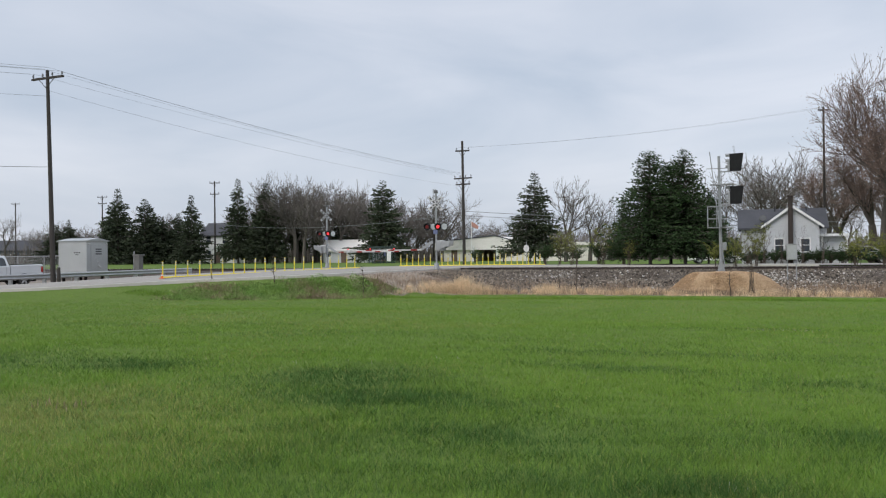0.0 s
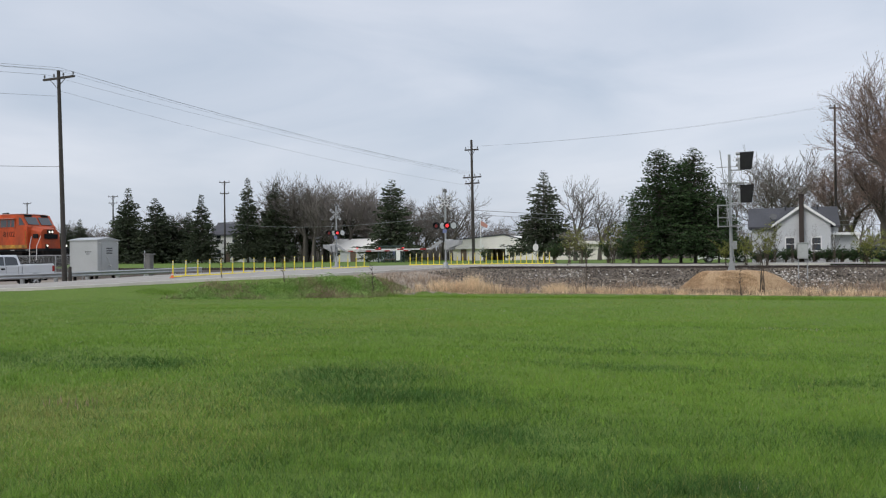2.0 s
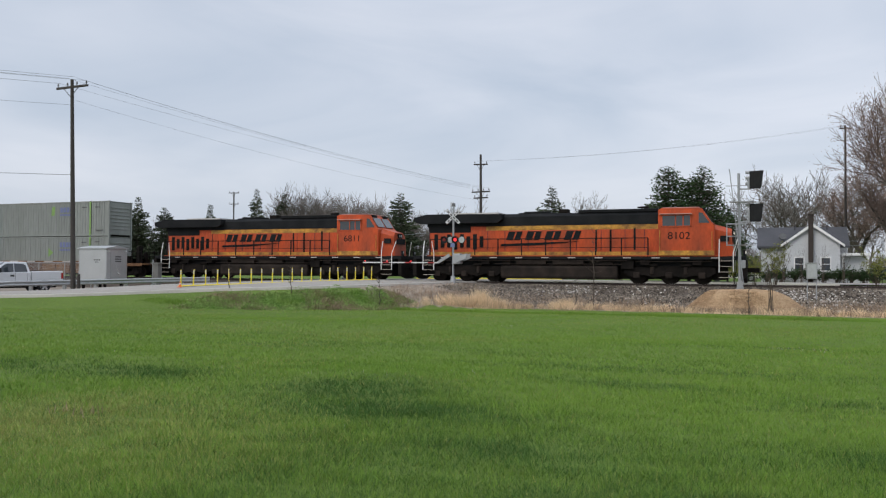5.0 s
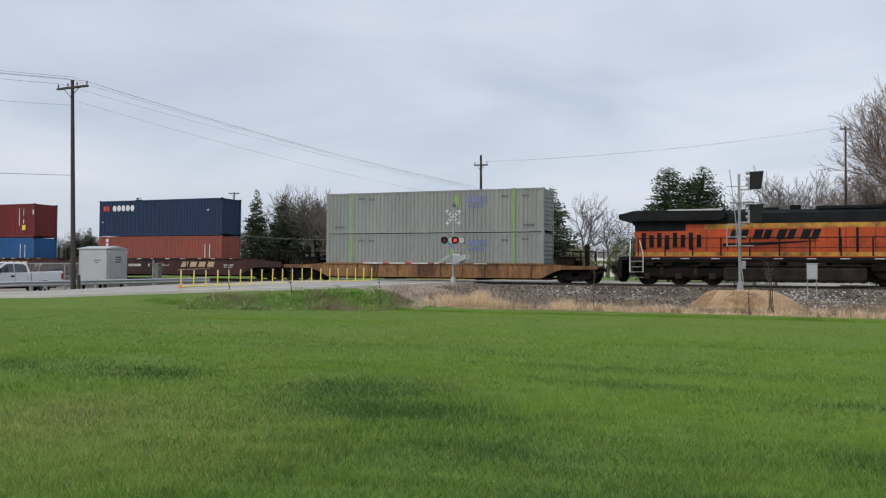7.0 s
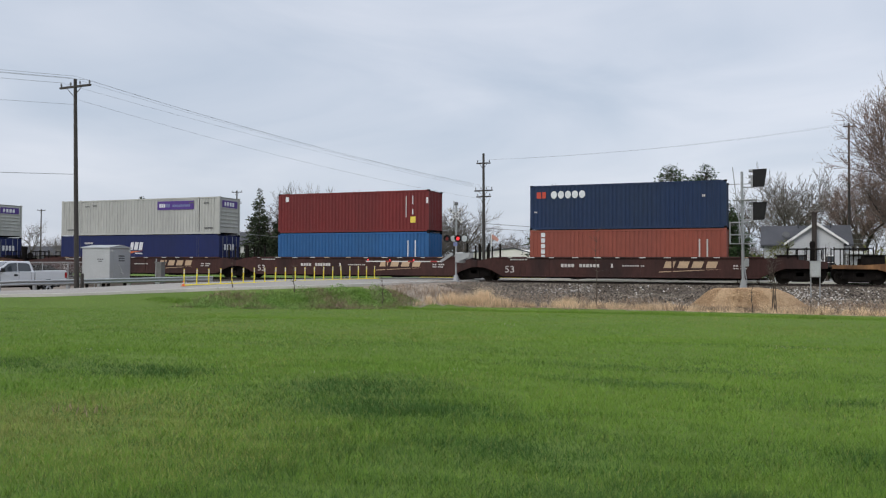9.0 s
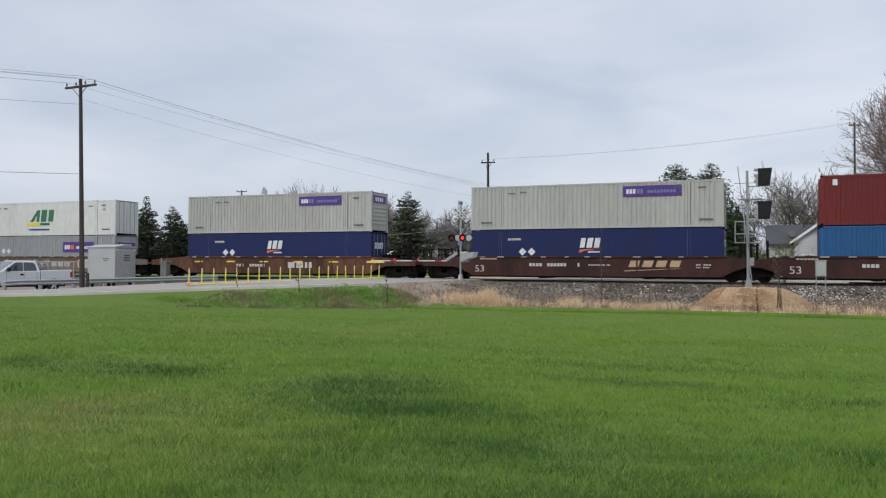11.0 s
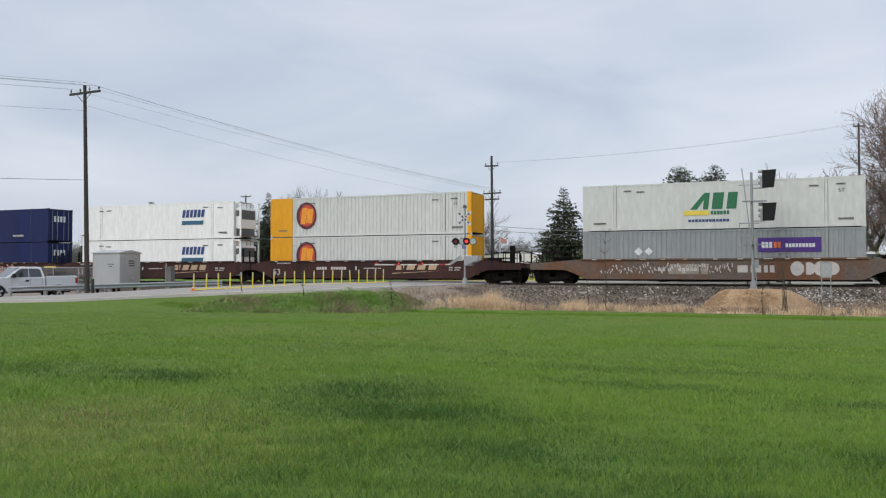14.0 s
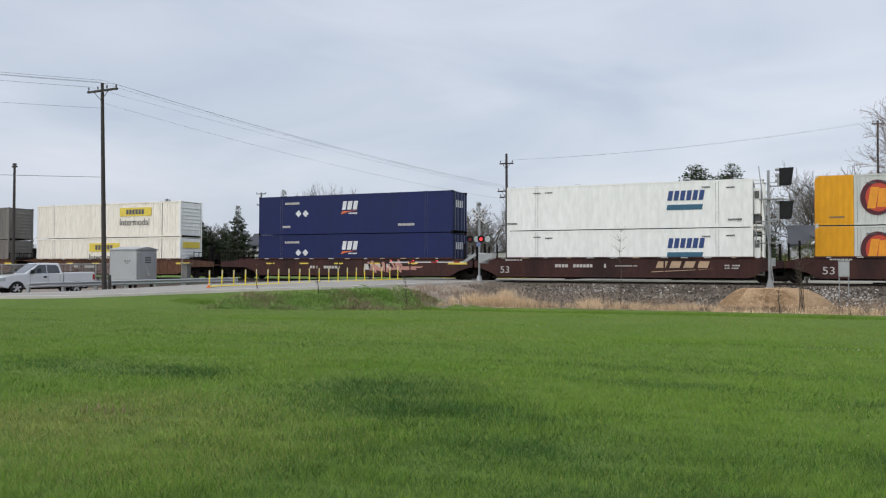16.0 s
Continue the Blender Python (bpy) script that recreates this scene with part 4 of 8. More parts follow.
# ---- locomotives ----
def locomotive(s_rear, number, lit):
    """A six-axle diesel: rear overhang at x = 0, nose towards +x, rail top at z = 0, its near side at -y."""
    e = thing("diesel_locomotive", "orange, black and yellow diesel locomotive with a dusty underframe", "locomotive", group="locomotives")
    # frame and walkway
    boxes("frame", "loco_black", e, (0.5, 21.2, -1.48, 1.48, 1.5, 1.72), (0.9, 20.7, -0.9, 0.9, 1.1, 1.5), bevel=0.02)
    boxes("walkway_edge", "orange", e, (1.0, 20.4, -1.5, -1.46, 1.7, 1.76), (1.0, 20.4, 1.46, 1.5, 1.7, 1.76))
    boxes("edge_mark", "mark_white", e, *[(2.0 + k * 1.75, 2.5 + k * 1.75, -1.492, -1.48, 1.58, 1.63) for k in range(11)])
    # long hood in sections
    boxes("hood", "orange", e, (0.95, 16.4, -1.05, 1.05, 1.72, 3.42), bevel=0.03)
    boxes("upper_hood", "loco_yellow", e, (5.1, 16.4, -1.04, 1.04, 3.42, 3.72))
    boxes("upper_hood", "orange", e, (0.95, 5.1, -1.04, 1.04, 3.42, 3.72))
    made("hood_roof", lambda bm: slab(bm, [(-1.06, 3.72), (1.06, 3.72), (1.04, 4.32), (0.8, 4.52), (-0.8, 4.52), (-1.04, 4.32)], "x", 6.2, 16.35), "loco_black", e)
    made("rear_roof", lambda bm: slab(bm, [(-1.06, 3.7), (1.06, 3.7), (1.06, 4.2), (-1.06, 4.2)], "x", 0.8, 6.3), "loco_black", e)
    boxes("roof_box", "loco_black", e, (11.3, 16.3, -0.95, 0.95, 4.5, 4.7), (7.6, 9.3, -0.6, 0.6, 4.55, 4.68), bevel=0.04)
    boxes("exhaust_stack", "loco_dark", e, (9.9, 10.5, -0.35, 0.35, 4.55, 4.82), bevel=0.05)
    # radiator wings overhanging the rear
    made("radiator_wing", lambda bm: slab(bm, [(0.0, 4.05), (0.45, 3.92), (6.0, 3.92), (6.3, 4.1), (6.3, 4.5), (0.9, 4.55), (0.3, 4.4), (0.0, 4.35)], "y", -1.5, 1.5), "loco_black", e)
    boxes("radiator_screen", "mark_white", e, (2.9, 6.0, -1.2, 1.2, 4.5, 4.62))
    # dark louvred openings at the rear of the side
    for i in range(8):
        x, z0, z1 = 1.35 + i * 0.47, 2.3 if i % 3 else 2.15, 3.05 if i % 2 else 3.2
        for sgn in (-1, 1):
            y0, y1 = sorted((sgn * 1.075, sgn * 1.05))
            v = boxes("louvre", "loco_black", e, (x, x + 0.27, y0, y1, z0, z1))
            boxes("louvre_slat", "loco_dark", v, *[(x + 0.02, x + 0.25, min(y0, y0 + sgn * 0.02), max(y1, y1 + sgn * 0.02), z0 + 0.06 + k * 0.13, z0 + 0.1 + k * 0.13) for k in range(6)])
    for sgn in (-1, 1):
        y0, y1 = sorted((sgn * 1.075, sgn * 1.045))
        boxes("dark_intake", "loco_black", e, (0.95, 4.0, y0, y1, 3.3, 3.85))
        # door seams, stripe and lettering panel
        boxes("lower_stripe", "loco_yellow", e, (1.0, 16.3, min(y0, y0 + sgn * .0), y1, 1.76, 2.0))
        for x in (0.98, 5.2, 6.4, 8.0, 9.6, 11.2, 12.8, 13.4, 14.3, 15.5):
            boxes("door_seam", "logo_maroon", e, (x, x + 0.035, y0 - 0.004, y1 + 0.004, 2.1, 3.4))
        boxes("dark_gap", "loco_black", e, (12.45, 12.55, y0 - 0.004, y1 + 0.004, 2.0, 3.4), (13.35, 13.47, y0 - 0.004, y1 + 0.004, 2.0, 3.4), (14.85, 14.97, y0 - 0.004, y1 + 0.004, 2.1, 3.5))
        for x in (5.9, 7.0, 8.1, 9.2, 10.3, 11.4, 12.5, 13.6, 14.7):
            boxes("upper_door", "loco_yellow", e, (x, x + 0.95, min(sgn * 1.06, sgn * 1.03), max(sgn * 1.06, sgn * 1.03), 3.46, 3.69), bevel=0.01)
    y = -1.08
    flat("logo", "loco_black", e, [quad(6.5 + i * 1.3, 2.78, 0.95, 0.56, 0.2) for i in range(4)], y, "four slanted black bars")
    flat("logo_cut", "orange", e, [quad(6.98 + i * 1.3, 2.8, 0.1, 0.5, 0.18) for i in range(4)], y - 0.008)
    flat("logo_streak", "loco_black", e, [[(6.2, 2.52), (6.1, 2.36), (8.6, 2.42), (11.6, 2.68)]], y)
    # cab with side windows, visor and sloped windscreen
    cab = made("cab", lambda bm: slab(bm, [(16.4, 1.72), (19.7, 1.72), (19.7, 3.6), (19.55, 3.7), (19.08, 4.42), (18.98, 4.6), (16.6, 4.66), (16.4, 4.56)], "y", -1.5, 1.5), "orange", e)
    boxes("roof_plate", "graffiti", cab, (16.6, 18.8, -1.3, 1.3, 4.655, 4.71), bevel=0.02)
    for sgn in (-1, 1):
        y0, y1 = sorted((sgn * 1.53, sgn * 1.49))
        w = boxes("side_window", "window", cab, (16.65, 18.3, y0, y1, 3.55, 4.2))
        boxes("window_frame", "orange", w, (17.4, 17.47, y0 - 0.01, y1 + 0.01, 3.55, 4.2), (17.85, 17.91, y0 - 0.01, y1 + 0.01, 3.55, 4.2), (16.58, 18.36, y0 - 0.01, y1 + 0.01, 3.5, 3.56), (16.58, 18.36, y0 - 0.01, y1 + 0.01, 4.19, 4.25), (16.58, 16.66, y0 - 0.01, y1 + 0.01, 3.5, 4.25), (18.29, 18.37, y0 - 0.01, y1 + 0.01, 3.5, 4.25))
        y0, y1 = sorted((sgn * 1.75, sgn * 1.49))
        boxes("sun_visor", "graffiti", cab, (16.5, 18.4, y0, y1, 4.26, 4.31))
        boxes("yellow_sill", "loco_yellow", cab, (16.42, 19.68, *sorted((sgn * 1.51, sgn * 1.495)), 1.76, 2.05))
        if sgn < 0:
            made("corner_window", lambda bm: slab(bm, [(18.78, 3.72), (19.42, 3.72), (19.0, 4.34), (18.78, 4.36)], "y", -1.515, -1.49), "window", cab)
    words("road_number", number, 0.62, "loco_black", cab, pose(16.95, -1.505, 2.75, 90), squash=1.1)
    bm = bmesh.new()
    slab(bm, [(19.53, 3.76), (19.1, 4.4), (19.13, 4.42), (19.57, 3.78)], "y", -1.25, -0.1)
    slab(bm, [(19.53, 3.76), (19.1, 4.4), (19.13, 4.42), (19.57, 3.78)], "y", 0.1, 1.25)
    part("windscreen", bm, "window", cab)
    for y0 in (-1.2, 0.5):
        boxes("number_board", "loco_black", cab, (18.85, 19.12, y0, y0 + 0.7, 4.46, 4.64), bevel=0.02)
    # short nose
    nose = made("nose", lambda bm: slab(bm, [(-1.2, 1.72), (1.2, 1.72), (1.2, 3.36), (0.8, 3.66), (-0.8, 3.66), (-1.2, 3.36)], "x", 19.65, 20.75), "orange", e)
    for v in nose.data.vertices:
        if v.co.x > 20.5 and v.co.z > 3:
            v.co.z -= 0.28
            v.co.x -= 0.12
        if v.co.x > 20.5:
            v.co.y *= 0.82
    boxes("nose_emblem", "loco_black", nose, (20.74, 20.77, -0.7, 0.7, 2.55, 2.95))
    boxes("side_emblem", "loco_black", nose, (20.0, 20.5, -1.2, -1.1, 2.6, 2.95))
    boxes("headlight_box", "loco_black", nose, (20.5, 20.74, -0.32, 0.32, 2.98, 3.3), bevel=0.03)
    bm = bmesh.new()
    for y in (-0.14, 0.14):
        tube(bm, (20.735, y, 3.14), (20.745, y, 3.14), 0.085, n=14)
    part("headlight", bm, "headlight" if lit else "lens_clear", nose, "lit twin headlight" if lit else "")
    # platform, pilot, steps and couplers at both ends
    for x0, d in ((20.7, 1), (0.75, -1)):
        a, b = sorted((x0, x0 + d * 0.75))
        boxes("end_platform", "loco_black", e, (a, b, -1.45, 1.45, 1.5, 1.72), bevel=0.03)
        a, b = sorted((x0 + d * 0.55, x0 + d * 0.8))
        made("pilot", lambda bm: slab(bm, [(-1.5, 1.5), (1.5, 1.5), (1.5, 0.4), (0.3, 0.12), (-0.3, 0.12), (-1.5, 0.4)], "x", a, b), "loco_dark", e)
        a, b = sorted((x0 + d * 0.8, x0 + d * (1.5 if d > 0 else 1.2)))
        boxes("coupler", "dark", e, (a, b, -0.14, 0.14, 0.74, 1.02), bevel=0.03)
        for sgn in (-1, 1):
            a, b = sorted((x0 - d * 0.75, x0 + d * 0.05))
            y0, y1 = sorted((sgn * 1.52, sgn * 1.15))
            steps_ob = boxes("step_ladder", "loco_dark", e, *[(a, b, y0, y1, 0.42 + k * 0.33, 0.46 + k * 0.33) for k in range(4)])
            boxes("step_edge", "stone_dust", steps_ob, *[(a, b, *sorted((sgn * 1.53, sgn * 1.52)), 0.425 + k * 0.33, 0.455 + k * 0.33) for k in range(4)])
            for px in (a, b):
                bm = bmesh.new()
                tube(bm, (px, sgn * 1.52, 0.75), (px, sgn * 1.5, 1.9), 0.028, n=6)
                tube(bm, (px, sgn * 1.5, 1.9), (px - 0.25 * d * (0 if px == a else -1), sgn * 1.3, 2.75), 0.028, n=6)
                part("step_handrail", bm, "white", e)
        if d > 0:
            for y in (-1.0, 1.0):
                made("ditch_light", lambda bm: tube(bm, (x0 + 0.71, y, 1.95), (x0 + 0.726, y, 1.95), 0.08, n=12), "headlight" if lit else "lens_clear", e, "lit ditch light" if lit else "")
                boxes("ditch_light_post", "loco_black", e, (x0 + 0.6, x0 + 0.72, y - 0.12, y + 0.12, 1.72, 2.07))
    # handrails on both walkways
    for sgn in (-1, 1):
        for i in range(10):
            x = 1.2 + i * 1.62
            made("handrail_post", lambda bm: tube(bm, (x, sgn * 1.45, 1.72), (x, sgn * 1.45, 2.84), 0.045, n=6), "loco_black", e)
        made("handrail", lambda bm: (tube(bm, (1.2, sgn * 1.45, 2.84), (15.8, sgn * 1.45, 2.84), 0.03, n=6), tube(bm, (1.2, sgn * 1.45, 2.25), (15.8, sgn * 1.45, 2.25), 0.016, n=6)), "loco_black", e)
    # fuel tank and air reservoirs
    boxes("belly", "loco_dark", e, (1.2, 20.4, -0.62, 0.62, 0.28, 1.5))
    boxes("fuel_tank", "tank", e, (6.2, 13.9, -1.4, 1.4, 0.24, 1.12), bevel=0.16)
    for x0, x1 in ((7.3, 9.3), (9.75, 11.75)):
        made("air_reservoir", lambda bm: tube(bm, (x0, -1.2, 1.3), (x1, -1.2, 1.3), 0.22, n=16), "tank", e, smooth=False)
    for d in ((12.1, 13.6, -1.35, -0.9, 1.1, 1.5), (6.3, 6.9, -1.35, -0.9, 1.1, 1.5), (14.1, 14.9, -1.35, -0.9, 0.9, 1.5)):
        boxes("equipment_box", "loco_dark", e, d, bevel=0.03)
    for k, (xa, xb, z) in enumerate(((2.0, 14.5, 1.42), (5.8, 14.2, 1.2), (15.0, 19.5, 1.38))):
        made("air_pipe", lambda bm: tube(bm, (xa, -1.43, z), (xb, -1.43, z), 0.025, n=6), "tank", e)
    for xa in (1.6, 2.7, 4.9, 15.3, 18.4):
        boxes("sand_box", "loco_dark", e, (xa, xa + 0.55, -1.4, -1.0, 1.16, 1.5), bevel=0.03)
    made("grab_iron", lambda bm: (tube(bm, (16.5, -1.56, 1.9), (16.5, -1.56, 3.3), 0.02, n=6), tube(bm, (19.55, -1.56, 1.9), (19.55, -1.56, 3.2), 0.02, n=6)), "loco_yellow", cab)
    for xa in (7.2, 13.2):
        boxes("roof_hatch", "loco_black", e, (xa, xa + 1.4, -0.6, 0.6, 4.5, 4.6), bevel=0.03)
    made("horn", lambda bm: (tube(bm, (15.2, 0.2, 4.5), (15.2, 0.2, 4.86), 0.03, n=6), tube(bm, (14.9, 0.2, 4.86), (15.6, 0.2, 4.86), 0.05, 0.09, n=8)), "loco_dark", e)
    # two three-axle trucks
    for cx in (3.6, 17.0):
        t = boxes("truck", "loco_dark", e, (cx - 2.6, cx + 2.6, -0.6, 0.6, 0.6, 0.95), bevel=0.05)
        for sgn in (-1, 1):
            bm = bmesh.new()
            slab(bm, [(cx - 2.75, 0.7), (cx - 2.3, 0.42), (cx - 1.5, 0.55), (cx - 0.9, 0.38), (cx - 0.3, 0.5), (cx + 0.3, 0.5), (cx + 0.9, 0.38), (cx + 1.5, 0.55), (cx + 2.3, 0.42), (cx + 2.75, 0.7), (cx + 2.7, 1.02), (cx + 1.0, 1.1), (cx - 1.0, 1.1), (cx - 2.7, 1.02)], "y", sgn * 1.08 - 0.1, sgn * 1.08 + 0.1)
            part("side_frame", bm, "loco_dark", t)
            for k in (-1.95, 0.0, 1.95):
                made("axle_box", lambda bm: box(bm, cx + k - 0.2, cx + k + 0.2, sgn * 1.15 - 0.1, sgn * 1.15 + 0.1, 0.35, 0.72, bevel=0.04), "tank", t)
            for k in (-1.0, 1.0):
                made("spring", lambda bm: tube(bm, (cx + k, sgn * 1.16, 0.6), (cx + k, sgn * 1.16, 1.05), 0.12, n=10), "tank", t)
                made("brake_cylinder", lambda bm: tube(bm, (cx + k - 0.3, sgn * 1.2, 1.15), (cx + k + 0.3, sgn * 1.2, 1.15), 0.11, n=10), "loco_dark", t)
        for k in (-1.95, 0.0, 1.95):
            wheelset(t, cx + k, 0.53)
    TRAIN.append((e, s_rear, 0.0))
    return e


locomotive(27.28, "8102", True)
locomotive(4.85, "6811", False)


# ---- crossing: posts, gates, signals ----
def curb_row(a, b, count, group):
    """A low yellow kerb with a row of flexible posts on it."""
    a, b = Vector(a), Vector(b)
    d = (b - a).normalized()
    side = Vector((-d.y, d.x, 0)).normalized() * 0.1
    bm = bmesh.new()
    top0, top1 = a - d * 0.1, b + d * 0.4
    rows = []
    for p, drop in ((top0 - d * 0.3, 0.2), (top0 + d * 0.1, 0.1), (top0 + d * 0.6, 0.05), (top1, 0.05), (top1 + d * 0.1, 0.12)):
        rows.append([bm.verts.new(p + side * w + Vector((0, 0, z - drop))) for w, z in ((-2.0, -0.2), (-1.5, 0.0), (1.5, 0.0), (2.0, -0.2))])
    for p, q in zip(rows, rows[1:]):
        for i in range(3):
            bm.faces.new((p[i], p[i + 1], q[i + 1], q[i]))
    kerb = tagged(part("median", bm, "asphalt"), "raised asphalt median in the middle of the road", "median", kind="structure")
    bm = bmesh.new()
    v = [bm.verts.new(p + side * w + Vector((0, 0, z))) for p in (top0, top1) for w, z in ((-1.3, -0.06), (-1.0, 0.0), (1.0, 0.0), (1.3, -0.06))]
    for i in range(3):
        bm.faces.new((v[i], v[i + 1], v[i + 5], v[i + 4]))
    part("yellow_kerb", bm, "yellow", kerb)
    first = None
    for i in range(count):
        p = a.lerp(b, i / (count - 1))
        if first is None:
            first = thing("delineator_post", "slim yellow plastic delineator post with white reflective bands", "post", pose(*p), group)
            made("tube", lambda bm: (tube(bm, (0, 0, 0.03), (0, 0, 0.81), 0.036, n=10), tube(bm, (0, 0, 0.81), (0, 0, 0.85), 0.036, 0.012, n=10)), "yellow", first)
            made("base", lambda bm: tube(bm, (0, 0, 0), (0, 0, 0.04), 0.055, 0.045, n=12), "yellow", first)
            for z in (0.6, 0.72):
                made("reflective_band", lambda bm: tube(bm, (0, 0, z), (0, 0, z + 0.07), 0.039, n=10, cap=False), "refl", first)
        else:
            rng = random.Random(i)
            copy_thing(first, pose(*p, rng.uniform(-2, 2), rng.uniform(-2, 2)))


curb_row((-29.7, 35.9, 0.563), (-25.4, 50.3, 0.805), 20, "delineator posts before the track")
curb_row((-25.3, 58.0, 0.81), (-15.5, 63.0, 0.80), 25, "delineator posts beyond the track")

cone = thing("traffic_cone", "orange traffic cone beside the delineator posts", "traffic cone", pose(-29.5, 35.6, 0.47) @ Matrix.Scale(0.6, 4))
made("body", lambda bm: tube(bm, (0, 0, 0.03), (0, 0, 0.5), 0.13, 0.03, n=16), "orange_cone", cone)
boxes("base", "orange_cone", cone, (-0.18, 0.18, -0.18, 0.18, 0, 0.035), bevel=0.01)
made("reflective_band", lambda bm: tube(bm, (0, 0, 0.25), (0, 0, 0.36), 0.088, 0.065, n=16, cap=False), "refl", cone)


M["blade_faded"] = mat("faded_crossbuck", (0.62, 0.62, 0.62), (0.5, 0.5, 0.5), scale=3, fine=20, rough=0.6)


def crossing_signal(m, arm_way, arm_len, z_arm, name_note, lit):
    """A flashing-light mast with crossbuck and a lowered gate arm that reaches arm_len along arm_way (+1 or -1 in x)."""
    s = thing("crossing_signal", "grey crossing signal with crossbuck and lowered gate " + name_note, "crossing signal", m)
    made("mast", lambda bm: (tube(bm, (0, 0, 0.1), (0, 0, 4.85), 0.062, n=14), tube(bm, (0, 0, 4.85), (0, 0, 4.95), 0.085, 0.03, n=14)), "galv", s)
    made("foundation", lambda bm: (box(bm, -0.3, 0.3, -0.3, 0.3, -0.3, 0.04), tube(bm, (0, 0, 0.04), (0, 0, 0.4), 0.2, 0.13, n=14)), "galv", s)
    bell = made("bell", lambda bm: tube(bm, (0, 0, 4.85), (0, 0, 5.05), 0.14, 0.1, n=14), "logo_grey", s)
    for lean in (-45, 45):
        bm = bmesh.new()
        slab(bm, [(-0.6, -0.09), (0.6, -0.09), (0.6, 0.09), (-0.6, 0.09)], "y", -0.01, 0.01)
        ob = part("crossbuck_blade", bm, "blade_faded" if arm_way < 0 else "galv", s, "faded white blade" if arm_way < 0 else "bare metal back of a blade")
        ob.matrix_basis = pose(0, -0.1 - (0.03 if lean > 0 else 0), 4.2, 0, lean, 18)
        for k in range(4):
            boxes("lettering_bar", "logo_grey", ob, (-0.48 + k * 0.26, -0.32 + k * 0.26, -0.016, -0.01, -0.05, 0.05))
    made("cross_arm", lambda bm: tube(bm, (-0.75, 0, 2.72), (0.8, 0, 2.72), 0.05, n=10), "galv", s)
    boxes("name_plate", "logo_blue", s, (-0.16, 0.12, -0.09, -0.08, 2.25, 2.5))
    for i, (x, kind) in enumerate(((-0.56, "lens_red" if lit == 0 else "lens_off"), (-0.16, "lens_clear"), (0.18, "lens_red" if lit == 1 else "lens_off"), (0.58, "lens_clear"))):
        y = -0.16 if i % 2 == 0 else -0.06
        lamp = made("lamp", lambda bm: tube(bm, (x, y + 0.02, 2.72), (x, y + 0.14, 2.72), 0.15, 0.1, n=16), "black", s)
        made("background", lambda bm: tube(bm, (x, y, 2.72), (x, y + 0.02, 2.72), 0.235, n=24), "black", lamp)
        made("lens", lambda bm: tube(bm, (x, y - 0.025, 2.72), (x, y, 2.72), 0.11 if i % 2 == 0 else 0.2, n=20), kind, lamp, "lit red lens" if kind == "lens_red" else "")
        bm = bmesh.new()
        hood = []
        for k in range(11):
            a = math.pi * k / 10
            hood.append([bm.verts.new((x + 0.2 * math.cos(a), yy, 2.72 + 0.2 * math.sin(a))) for yy in (y, y - 0.24 + 0.1 * abs(math.cos(a)))])
        for a, b in zip(hood, hood[1:]):
            bm.faces.new((a[0], a[1], b[1], b[0]))
        if i % 2 == 0:
            part("visor", bm, "black", lamp)
        else:
            bm.free()
    gx = 0.28 * -arm_way
    boxes("gate_mechanism", "galv", s, (gx - 0.28, gx + 0.28, -0.22, 0.25, z_arm - 0.05, z_arm + 0.62), bevel=0.05)
    made("counterweight", lambda bm: slab(bm, [(-arm_way * 0.3, z_arm + 0.05), (-arm_way * 1.0, z_arm + 0.3), (-arm_way * 1.05, z_arm + 0.62), (-arm_way * 0.35, z_arm + 0.5)], "y", -0.34, -0.27), "galv", s)
    made("counterweight", lambda bm: slab(bm, [(-arm_way * 0.3, z_arm + 0.05), (-arm_way * 1.0, z_arm + 0.3), (-arm_way * 1.05, z_arm + 0.62), (-arm_way * 0.35, z_arm + 0.5)], "y", 0.3, 0.37), "galv", s)
    made("arm_bracket", lambda bm: slab(bm, [(arm_way * 0.1, z_arm + 0.45), (arm_way * 0.9, z_arm - 0.02), (arm_way * 1.0, z_arm + 0.1), (arm_way * 0.2, z_arm + 0.62)], "y", -0.3, -0.24), "galv", s)
    arm = boxes("gate_arm", "refl", s, (*sorted((arm_way * 0.9, arm_way * arm_len)), -0.3, -0.26, z_arm, z_arm + 0.07))
    n = int(arm_len / 0.8)
    for k in range(n):
        x0 = 1.2 + k * 0.8
        if k % 2 == 0 and x0 + 0.5 < arm_len:
            boxes("red_stripe", "red", arm, (*sorted((arm_way * x0, arm_way * (x0 + 0.45))), -0.306, -0.254, z_arm - 0.003, z_arm + 0.073))
    for x in (arm_len * 0.45, arm_len * 0.72, arm_len - 0.15):
        made("arm_lamp", lambda bm: tube(bm, (arm_way * x, -0.34, z_arm + 0.13), (arm_way * x, -0.24, z_arm + 0.13), 0.034, n=12), "lens_red", arm, "lit red arm lamp")
    return s


crossing_signal(pose(-18.68, 48.5, 0.68), -1, 6.3, 1.22, "beside the field", 1)
crossing_signal(pose(-31.75, 58.0, 0.66), 1, 6.6, 1.2, "beyond the track", 1)


